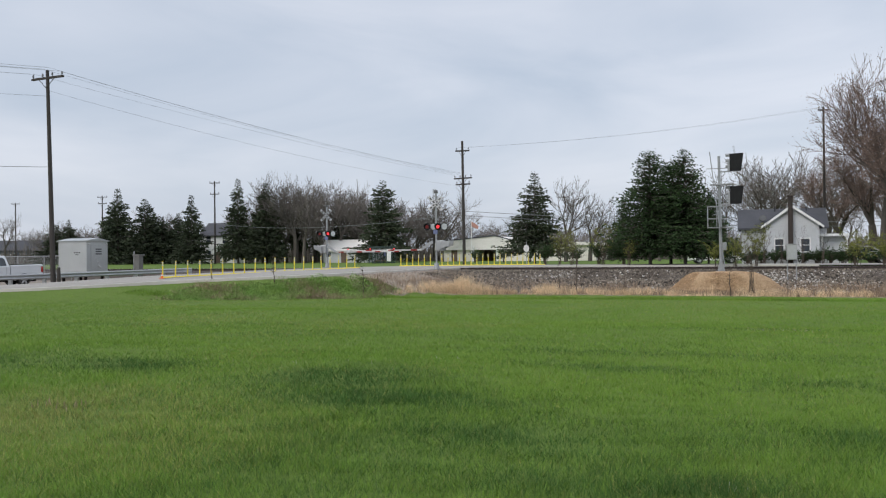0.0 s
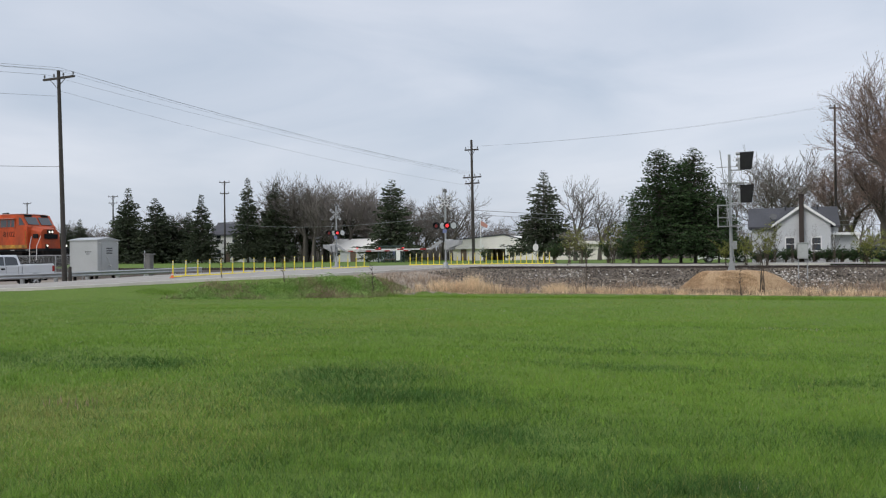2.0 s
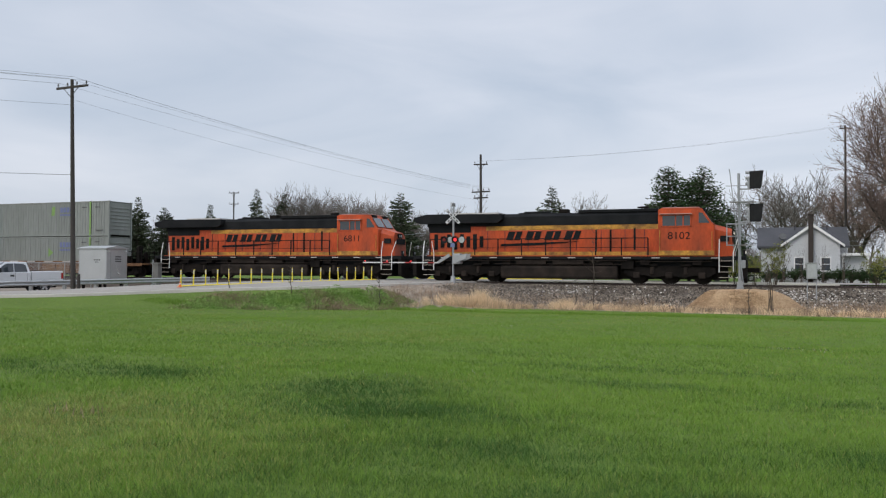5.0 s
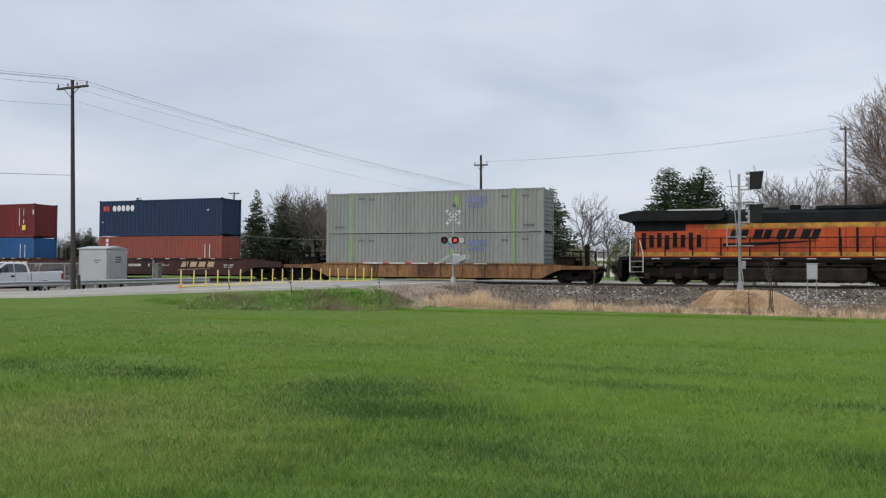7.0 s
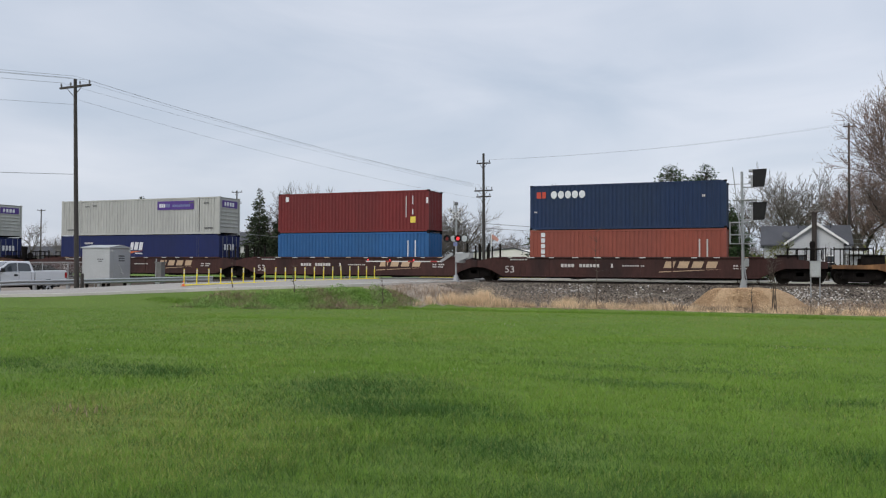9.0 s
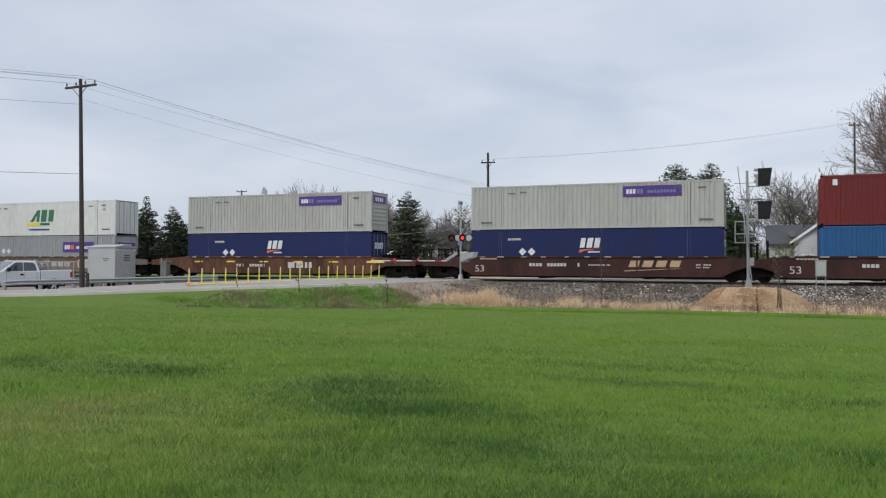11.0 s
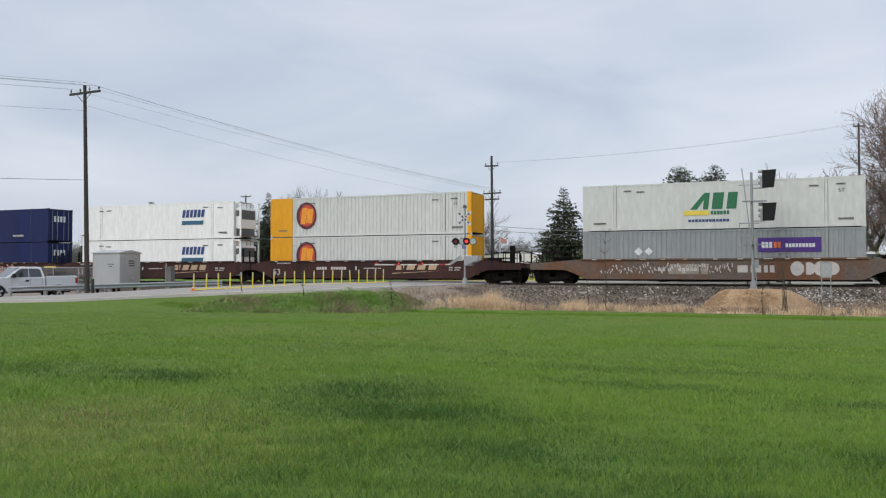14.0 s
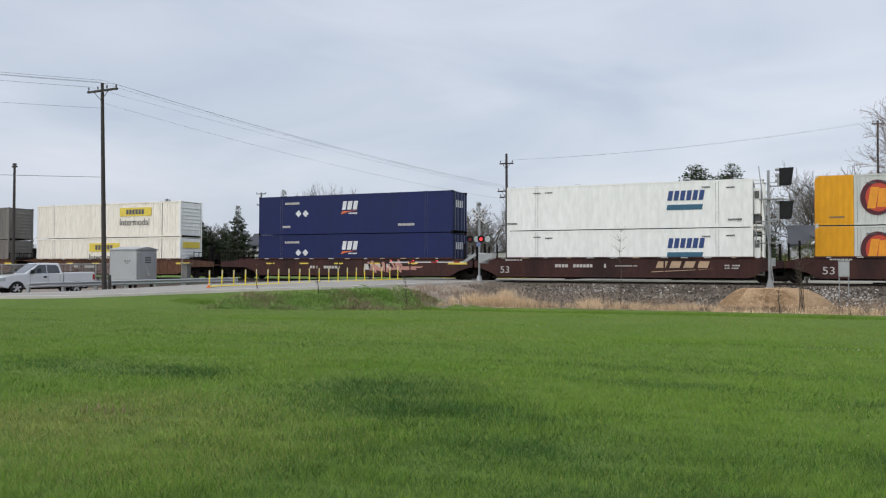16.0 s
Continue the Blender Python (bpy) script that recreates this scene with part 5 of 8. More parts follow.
def block_signal():
    s = thing("railway_signal", "tall galvanised railway signal mast with two black signal heads", "railway signal", pose(-1.5, 49.0, 0.45))
    made("mast", lambda bm: tube(bm, (0, 0, 0), (-0.06, 0, 6.62), 0.09, 0.075, n=14), "galv", s)
    made("footing", lambda bm: (box(bm, -0.28, 0.28, -0.25, 0.25, -0.5, 0.06), slab(bm, [(-0.2, 0.06), (0.2, 0.06), (0.1, 0.55), (-0.1, 0.55)], "y", -0.13, 0.13)), "galv", s)
    for z in (4.25, 6.1):
        head = boxes("bracket", "galv", s, (-0.05, 0.62, -0.04, 0.04, z - 0.42, z - 0.34), (0.4, 0.52, -0.05, 0.05, z - 0.4, z + 0.3), bevel=0.01)
        bm = bmesh.new()
        slab(bm, [(0.0, -0.5), (0.62, -0.5), (0.76, 0.5), (0.0, 0.5)], "y", -0.02, 0.02)
        ob = part("backboard", bm, "black", head, "black signal backboard")
        ob.matrix_basis = pose(0.52, -0.05, z + 0.12, 0, 0, -14)
        for k in range(3):
            zz = z - 0.2 + k * 0.32
            lampm = made("lamp_hood", lambda bm: tube(bm, (0.56, 0.05, zz + 0.12), (0.3, 0.02, zz + 0.12), 0.1, 0.09, n=14), "galv", head)
    # ladder and maintenance cages
    bm = bmesh.new()
    for y in (-0.18, 0.18):
        tube(bm, (0.2, y - 0.35, 0.3), (-0.55, y - 0.2, 6.85), 0.022, n=6)
    part("ladder_rail", bm, "galv", s)
    for i in range(20):
        z = 0.6 + i * 0.31
        k = (z - 0.3) / 6.55
        made("rung", lambda bm: tube(bm, (0.2 - 0.75 * k, -0.53 + 0.15 * k, z), (0.2 - 0.75 * k, -0.17 + 0.15 * k, z), 0.014, n=5), "galv", s)
    for z in (2.55, 5.0):
        boxes("work_platform", "galv", s, (-0.55, 0.75, -0.3, 0.3, z - 0.03, z + 0.02))
    for z in (2.55, 3.05, 3.75):
        bm = bmesh.new()
        for a, b in (((-0.7, -0.35), (0.35, -0.35)), ((-0.7, 0.35), (0.35, 0.35)), ((-0.7, -0.35), (-0.7, 0.35))):
            tube(bm, (a[0], a[1], z), (b[0], b[1], z), 0.02, n=6)
        part("cage_rail", bm, "galv", s)
    for x, y in ((-0.7, -0.35), (-0.7, 0.35), (-0.2, -0.35)):
        made("cage_post", lambda bm: tube(bm, (x, y, 2.5), (x, y, 3.75), 0.018, n=6), "galv", s)
    made("cage_rail", lambda bm: tube(bm, (-0.75, -0.2, 5.9), (0.45, -0.2, 5.9), 0.02, n=6), "galv", s)
    boxes("junction_box", "galv", s, (0.08, 0.3, -0.15, 0.1, 1.25, 1.7), bevel=0.02)


block_signal()

# silver control box on two legs
cb = thing("control_box", "small silver control box on two legs beside the track", "control box", pose(2.14, 47.6, 0.35))
boxes("housing", "alu", cb, (-0.26, 0.26, -0.2, 0.2, 0.8, 1.62), bevel=0.02)
boxes("door", "alu", cb, (-0.22, 0.22, -0.215, -0.2, 0.85, 1.57), bevel=0.006)
boxes("lid", "alu", cb, (-0.29, 0.29, -0.24, 0.22, 1.62, 1.66))
for x in (-0.22, 0.22):
    made("leg", lambda bm: tube(bm, (x, 0, -0.3), (x, 0, 0.82), 0.03, n=8), "galv", cb)


def bungalow():
    b = thing("signal_bungalow", "silver aluminium railway signal bungalow with a shallow gabled roof", "equipment shed", pose(-41.37, 42.5, 0.5))
    boxes("body", "alu", b, (-2.45, 0, 0, 1.9, 0.0, 2.25), bevel=0.02)
    made("roof", lambda bm: slab(bm, [(-0.08, 2.25), (1.98, 2.25), (1.98, 2.3), (0.95, 2.48), (-0.08, 2.3)], "x", -2.53, 0.08), "alu", b)
    door = boxes("door", "alu", b, (0.0, 0.035, 0.35, 1.5, 0.15, 2.05), bevel=0.01)
    made("latch_bar", lambda bm: (tube(bm, (0.06, 0.75, 1.15), (0.06, 1.05, 0.7), 0.02, n=6), tube(bm, (0.06, 0.95, 0.62), (0.06, 1.15, 0.5), 0.06, n=8)), "refl", door)
    boxes("notice", "logo_grey", door, *[(0.035, 0.04, 0.75, 1.3, 1.35 + k * 0.16, 1.44 + k * 0.16) for k in range(3)])
    boxes("side_mark", "logo_grey", b, *[(-1.1 + k * 0.2, -0.96 + k * 0.2, -0.006, 0.0, 1.45, 1.53) for k in range(3)], (-1.0, -0.7, -0.006, 0.0, 1.32, 1.38))
    for x in (-2.4, -0.05):
        boxes("corner_trim", "alu", b, (x - 0.03, x + 0.03, -0.012, 0.02, 0, 2.25))
    for y in (0.15, 1.75):
        made("lamp", lambda bm: tube(bm, (0.0, y, 2.1), (0.1, y, 2.05), 0.06, n=10), "refl", b)
    for x in (-2.2, -0.3):
        for y in (0.2, 1.7):
            made("foot", lambda bm: tube(bm, (x, y, -0.6), (x, y, 0.02), 0.1, n=8), "dark", b)
    boxes("skid", "dark", b, (-2.3, -0.15, 0.1, 0.25, -0.14, 0.0), (-2.3, -0.15, 1.65, 1.8, -0.14, 0.0))


bungalow()
M["meter"] = mat("weathered_cabinet", (0.16, 0.16, 0.15), (0.09, 0.085, 0.08), scale=2.5, fine=18, rough=0.7)
pc = thing("meter_cabinet", "narrow dark grey weathered utility cabinet on a plinth", "cabinet", pose(-39.25, 45.0, 0.1))
boxes("housing", "meter", pc, (-0.22, 0.22, -0.2, 0.2, 0.2, 1.65), bevel=0.02)
boxes("plinth", "meter", pc, (-0.27, 0.27, -0.25, 0.25, -0.3, 0.2))
boxes("cap", "meter", pc, (-0.32, 0.32, -0.26, 0.26, 1.65, 1.74), bevel=0.01)
made("conduit", lambda bm: tube(bm, (-0.45, 0, -0.2), (-0.38, 0, 1.95), 0.04, n=8), "galv", pc)


# ---- guardrail along the road ----
def guardrail():
    g = thing("guardrail", "galvanised W-beam guardrail on short posts along the road", "guardrail")
    line = [(-40.75, 33.55, -0.1), (-40.35, 33.95, -0.05), (-39.6, 35.2, -0.04), (-38.0, 39.0, 0.03), (-35.1, 45.3, 0.15)]
    prof = [(0.0, 0.44), (0.07, 0.475), (0.07, 0.53), (0.0, 0.575), (0.0, 0.61), (0.07, 0.655), (0.07, 0.71), (0.0, 0.745)]
    pts = resampled(line, 15)
    bm = bmesh.new()
    rows = []
    for i, p in enumerate(pts):
        d = (pts[min(i + 1, len(pts) - 1)] - pts[max(i - 1, 0)]).normalized()
        nrm = Vector((d.y, -d.x, 0)).normalized()
        rows.append([bm.verts.new(p + nrm * o + Vector((0, 0, z))) for o, z in prof])
    for a, b in zip(rows, rows[1:]):
        for k in range(len(prof) - 1):
            bm.faces.new((a[k], b[k], b[k + 1], a[k + 1]))
    rail = part("beam", bm, "galv", g, smooth=True)
    for i, p in enumerate(pts[::2]):
        post = boxes("post", "galv", g, (-0.09, 0.09, -0.09, 0.09, -0.5, 0.7), bevel=0.01)
        post.matrix_basis = pose(p.x - 0.18, p.y + 0.1, p.z, 0, 0, 20)


guardrail()


# ---- poles and wires ----
def utility_pole(m, height, arms, label, radius=0.16, lean=0.0):
    """arms: (height, half length, turn in degrees, insulators)."""
    p = thing("utility_pole", label, "utility pole", m, "utility poles")
    made("shaft", lambda bm: tube(bm, (0, 0, -0.5), (lean, 0, height), radius, radius * 0.62, n=12), "pole", p)
    for z, half, turn, pins in arms:
        arm = boxes("cross_arm", "pole", p, (-half, half, -0.06, 0.06, -0.06, 0.06), bevel=0.01)
        arm.matrix_basis = pose(lean * z / height, -0.0, z, 0, 0, turn)
        if half > 0.5:
            for sgn in (-1, 1):
                made("brace", lambda bm: tube(bm, (sgn * half * 0.55, -0.07, 0), (0, -0.1, -0.6), 0.02, n=5), "pole", arm)
        for k in range(pins):
            x = -half + 0.1 + (2 * half - 0.2) * k / max(1, pins - 1)
            made("insulator", lambda bm: (tube(bm, (x, 0, 0.06), (x, 0, 0.14), 0.02, n=6), tube(bm, (x, 0, 0.14), (x, 0, 0.28), 0.06, 0.035, n=8)), "logo_grey", arm)
    return p


POLE_L, POLE_C, POLE_R = Vector((-37.5, 36.0, 0.3)), Vector((-24.24, 70.0, 0.55)), Vector((6.35, 80.0, 0.5))
utility_pole(pose(*POLE_L), 12.2, [(11.75, 1.25, -3, 4)], "tall weathered wooden utility pole with one cross-arm", 0.148, -0.36)
utility_pole(pose(POLE_L.x + 0.3, POLE_L.y + 0.1, 0.1), 1.0, [], "short wooden stub post beside the utility pole", 0.13)
utility_pole(pose(*POLE_C), 11.4, [(10.5, 0.65, 5, 3), (8.0, 0.95, -12, 4), (7.45, 0.75, -12, 3)], "dark wooden utility pole with three cross-arms", 0.16, -0.1)
utility_pole(pose(*POLE_R), 14.0, [(13.7, 0.5, 20, 2)], "tall dark wooden utility pole behind the house", 0.13)
utility_pole(pose(-145.8, 130, 0.4), 13.1, [(12.9, 1.0, 10, 3)], "distant wooden utility pole", 0.16)
utility_pole(pose(-113.0, 120, 0.4), 12.8, [(12.6, 1.0, 10, 3), (11.4, 0.9, 10, 2)], "distant wooden utility pole", 0.16)
utility_pole(pose(-80.6, 110, 0.45), 13.3, [(13.1, 0.9, 10, 3), (11.3, 0.8, 10, 2)], "distant wooden utility pole", 0.16)
utility_pole(pose(-62.7, 50.0, 0.0), 10.6, [(10.3, 0.3, 0, 2)], "wooden service pole beyond the lot", 0.15)


def wire(a, b, sag, r=0.014):
    a, b = Vector(a), Vector(b)
    bm = bmesh.new()
    pts = []
    for i in range(17):
        k = i / 16
        p = a.lerp(b, k)
        p.z -= sag * 4 * k * (1 - k)
        pts.append(p)
    rings = [[bm.verts.new(p + Vector(o) * r) for o in ((0, 0, 1), (0.7, 0.7, 0), (0, 0, -1), (-0.7, -0.7, 0))] for p in pts]
    for p, q in zip(rings, rings[1:]):
        for i in range(4):
            bm.faces.new((p[i], p[(i + 1) % 4], q[(i + 1) % 4], q[i]))
    tagged(part("overhead_wire", bm, "wire"), "thin dark overhead wire strung between poles", "wire", group="overhead wires")


lt = POLE_L + Vector((-0.36, 0, 12.0))
for k, (dx, dz) in enumerate(((-1.0, 0.05), (-0.35, 0.3), (0.1, 0.35), (1.0, 0.05))):
    a = lt + Vector((dx, -dx * 0.05, dz))
    wire(a, POLE_C + Vector((-0.8 + k * 0.5, 0, 8.3)), 0.3 + 0.05 * k, 0.006)
    wire(a, (-60 + dx, 10, 12.8 + dz), 0.3, 0.009)
wire(lt + Vector((0.1, 0, -1.0)), POLE_C + Vector((0, 0, 7.2)), 0.5, 0.006)
wire(lt + Vector((0, 0, -5.4)), (-60, 10, 6.7), 0.2, 0.014)
wire(lt + Vector((0, 0, -1.3)), (-60, 10, 11.2), 0.3, 0.008)
for dx in (-0.5, 0.5):
    wire(POLE_C + Vector((dx, 0, 10.8)), POLE_R + Vector((dx * 0.8, 0, 13.95)), 0.5, 0.006)
wire(POLE_C + Vector((0, 0, 5.0)), (30, 88, 4.6), 0.8, 0.022)
wire(POLE_C + Vector((0, 0, 4.6)), (30, 88, 4.2), 0.8, 0.02)
wire(POLE_C + Vector((0, 0, 4.8)), (-80.6, 110, 7.0), 1.0, 0.02)


# ---- white pickup ----
def pickup():
    """An extended-cab pickup: its front towards -x, the middle of its rear bumper at the origin."""
    M["car_white"] = mat("white_car_paint", (0.62, 0.63, 0.65), (0.55, 0.56, 0.58), rough=0.28, bump=0, coat=0.5, mix=0.3, grain_range=(0.98, 1.02))
    M["tyre"] = mat("tyre", (0.02, 0.02, 0.02), rough=0.9)
    M["tail_lamp"] = mat("tail_lamp", (0.35, 0.02, 0.02), rough=0.2, bump=0)
    M["alloy"] = mat("alloy_wheel", (0.5, 0.5, 0.51), rough=0.35, metal=0.5, bump=0)
    p = thing("pickup_truck", "white extended-cab pickup truck waiting behind the guardrail", "pickup truck", pose(-42.3, 39.2, -0.07, 0, 0, 72.7))

    def arch(x, r=0.47):
        return [(x + r * math.cos(a), 0.36 + r * math.sin(a)) for a in (math.pi * k / 8 for k in range(9))]

    out = [(-5.5, 0.42), (-5.66, 0.5), (-5.7, 0.74), (-5.64, 0.98), (-5.48, 1.07), (-4.9, 1.13), (-4.22, 1.19), (-3.95, 1.22), (-1.98, 1.25), (-1.96, 0.4)]
    front = out[:-1] + [(-1.98, 0.4)] + arch(-4.72)
    bed = [(-1.94, 0.42), (-1.94, 1.3), (-0.06, 1.33), (0.0, 1.27), (0.0, 0.5)] + arch(-1.15)

    def shell(name, outline):
        bm = bmesh.new()
        slab(bm, outline, "y", -0.96, 0.96)
        rim_edges = [e for e in bm.edges if abs(e.verts[0].co.y - e.verts[1].co.y) < 1e-6]
        bmesh.ops.bevel(bm, geom=rim_edges, offset=0.045, segments=2, affect="EDGES", profile=0.5)
        return part(name, bm, "car_white", p)

    shell("body", front)
    shell("bed", bed)
    boxes("bed_liner", "dark", p, (-1.86, -0.1, -0.8, 0.8, 1.3, 1.338))

    def side_y(z):
        return 0.9 - 0.17 * (z - 1.2) / 0.68

    bm = bmesh.new()
    lo = [bm.verts.new((x, y, 1.2)) for x, y in ((-4.28, -0.84), (-1.97, -0.9), (-1.97, 0.9), (-4.28, 0.84))]
    hi = [bm.verts.new((x, y, 1.88)) for x, y in ((-3.42, -0.7), (-2.18, -0.73), (-2.18, 0.73), (-3.42, 0.7))]
    for i in range(4):
        j = (i + 1) % 4
        bm.faces.new((lo[i], lo[j], hi[j], hi[i]))
    bm.faces.new(hi)
    bmesh.ops.bevel(bm, geom=[e for e in bm.edges if e.verts[0].co.z > 1.5 or e.verts[1].co.z > 1.5], offset=0.07, segments=3, affect="EDGES", profile=0.6)
    part("cab", bm, "car_white", p)
    for sgn in (-1, 1):
        for o in ([(-4.02, 1.24), (-3.48, 1.7), (-3.36, 1.76), (-2.98, 1.77), (-2.98, 1.25)], [(-2.92, 1.25), (-2.92, 1.77), (-2.38, 1.76), (-2.24, 1.66), (-2.16, 1.26)]):
            ob = made("side_window", lambda bm: slab(bm, o, "y", -0.012, 0.012), "window", p)
            for v in ob.data.vertices:
                v.co.y += sgn * (side_y(v.co.z) - (0.05 if v.co.x < -3.7 else 0.012))
        for x in (-3.98, -2.92, -2.2):
            boxes("door_seam", "logo_grey", p, (x, x + 0.014, *sorted((sgn * 0.964, sgn * 0.955)), 0.5, 1.2))
        boxes("door_handle", "black", p, (-3.2, -2.98, *sorted((sgn * 0.985, sgn * 0.955)), 0.98, 1.08), bevel=0.012)
        boxes("mirror", "black", p, (-3.98, -3.78, *sorted((sgn * 1.16, sgn * 0.93)), 1.22, 1.46), bevel=0.05)
        boxes("tail_lamp", "tail_lamp", p, (-0.14, 0.012, *sorted((sgn * 0.97, sgn * 0.82)), 0.84, 1.2), bevel=0.02)
        boxes("headlamp", "lens_clear", p, (-5.69, -5.36, *sorted((sgn * 0.965, sgn * 0.6)), 0.76, 1.0), bevel=0.03)
        boxes("rocker_panel", "dark", p, (-4.2, -1.7, *sorted((sgn * 0.93, sgn * 0.8)), 0.3, 0.44), bevel=0.02)
        for x in (-1.15, -4.72):
            wheel = made("wheel", lambda bm: (tube(bm, (x, sgn * 0.7, 0.37), (x, sgn * 0.9, 0.37), 0.37, n=28), tube(bm, (x, sgn * 0.9, 0.37), (x, sgn * 0.94, 0.37), 0.365, 0.32, n=28)), "tyre", p)
            made("rim", lambda bm: tube(bm, (x, sgn * 0.93, 0.37), (x, sgn * 0.945, 0.37), 0.255, 0.245, n=24), "dark", wheel)
            for k in range(5):
                a = k * 2 * math.pi / 5 + 0.3
                made("spoke", lambda bm: tube(bm, (x, sgn * 0.95, 0.37), (x + 0.23 * math.cos(a), sgn * 0.955, 0.37 + 0.23 * math.sin(a)), 0.055, 0.065, n=6), "alloy", wheel)
            made("rim_edge", lambda bm: tube(bm, (x, sgn * 0.935, 0.37), (x, sgn * 0.965, 0.37), 0.262, 0.25, n=24, cap=False), "alloy", wheel)
    boxes("rear_bumper", "galv", p, (-0.03, 0.13, -0.9, 0.9, 0.48, 0.66), bevel=0.03)
    boxes("front_bumper", "car_white", p, (-5.84, -5.6, -0.93, 0.93, 0.42, 0.66), bevel=0.05)
    boxes("grille", "black", p, (-5.73, -5.64, -0.56, 0.56, 0.7, 0.98), bevel=0.02)
    made("windscreen", lambda bm: slab(bm, [(-4.24, 1.25), (-3.5, 1.84), (-3.48, 1.83), (-4.2, 1.24)], "y", -0.7, 0.7), "window", p)
    made("rear_window", lambda bm: slab(bm, [(-1.98, 1.3), (-2.14, 1.78), (-2.12, 1.79), (-1.95, 1.31)], "y", -0.62, 0.62), "window", p)
    boxes("underbody", "dark", p, (-5.2, -0.3, -0.66, 0.66, 0.28, 0.5))


pickup()


# chain-link fence behind the pickup
def fence():
    f = thing("chain_link_fence", "grey chain-link fence with steel posts behind the gravel lot", "fence")
    a, b, h = Vector((-72, 46.5, 0.2)), Vector((-44.8, 44.6, 0.3)), 1.5
    n = 11
    for i in range(n):
        q = a.lerp(b, i / (n - 1))
        made("post", lambda bm: tube(bm, q - Vector((0, 0, 0.3)), q + Vector((0, 0, h)), 0.035, n=6), "galv", f)
    made("top_rail", lambda bm: tube(bm, a + Vector((0, 0, h)), b + Vector((0, 0, h)), 0.03, n=6), "galv", f)
    bm = bmesh.new()
    for i in range(260):
        k = i / 260
        for d in (0.055, -0.055):
            if 0 <= k + d <= 1:
                tube(bm, a.lerp(b, k) + Vector((0, 0, 0.05)), a.lerp(b, k + d) + Vector((0, 0, h)), 0.006, n=3, cap=False)
    tagged(part("mesh_fabric", bm, "galv", f), kind="stuff")


fence()

# heap of wood mulch on the bank
bm = bmesh.new()
rings = []
for j in range(15):
    k = j / 14
    ring = []
    for i in range(64):
        a = 2 * math.pi * i / 64
        w = 1 + 0.2 * noise.noise((math.cos(a) * 1.7, math.sin(a) * 1.7, 4.0))
        x, y = -1.3 + 2.95 * k * w * math.cos(a), 45.9 + 1.5 * k * w * math.sin(a)
        z = -0.34 + 0.88 * (1 - ease(0.5, 1.0, k)) ** 0.8 + 0.16 * noise.noise((x * 0.7, y * 0.7, 9)) * (1 - k * k) + 0.09 * noise.noise((x * 1.2, y * 1.2, 0)) + 0.03 * noise.noise((x * 6, y * 6, 0))
        z -= 0.06 * k
        ring.append(bm.verts.new((x, y, z)))
    rings.append(ring)
for a, b in zip(rings, rings[1:]):
    for i in range(64):
        bm.faces.new((a[i], a[(i + 1) % 64], b[(i + 1) % 64], b[i]))
tagged(part("mulch_mound", bm, "sand", smooth=True), "low heap of tan wood mulch at the foot of the bank", "mulch heap")


# ---- trees ----
M["bark"] = mat("grey_bark", (0.13, 0.115, 0.1), (0.08, 0.07, 0.06), scale=2, fine=14, rough=0.95, stretch=(3, 3, 0.7), bump=0.4, by_object=0.15, shine=0.1)
M["twig"] = mat("bare_twig", (0.175, 0.155, 0.14), (0.115, 0.1, 0.09), scale=0.5, fine=3, rough=0.95, bump=0, by_object=0.2, shine=0.1)
M["twig_red"] = mat("budding_twig", (0.2, 0.15, 0.13), (0.14, 0.105, 0.09), scale=0.5, fine=3, rough=0.95, bump=0, by_object=0.1, shine=0.1)
M["bud"] = mat("opening_bud", (0.33, 0.23, 0.19), (0.24, 0.16, 0.13), scale=0.6, fine=4, rough=0.9, bump=0, island=0.3, shine=0.1)
M["needle"] = mat("spruce_needle", (0.04, 0.07, 0.033), (0.026, 0.048, 0.026), scale=0.6, fine=4, rough=0.85, bump=0, island=0.45, by_object=0.15, shine=0.15)
M["needle_blue"] = mat("dark_needle", (0.064, 0.078, 0.046), (0.042, 0.056, 0.036), scale=0.6, fine=4, rough=0.85, bump=0, island=0.45, by_object=0.2, shine=0.15)
M["needle_fresh"] = mat("arborvitae_needle", (0.043, 0.074, 0.028), (0.027, 0.048, 0.021), scale=0.5, fine=4, rough=0.85, bump=0, island=0.32, shine=0.12)
M["leaf_young"] = mat("young_leaf", (0.2, 0.21, 0.05), (0.14, 0.16, 0.045), scale=0.8, fine=4, rough=0.8, bump=0, island=0.4, shine=0.15)
M["cone_brown"] = mat("bare_stem", (0.1, 0.08, 0.065), rough=0.95, bump=0, shine=0.1)


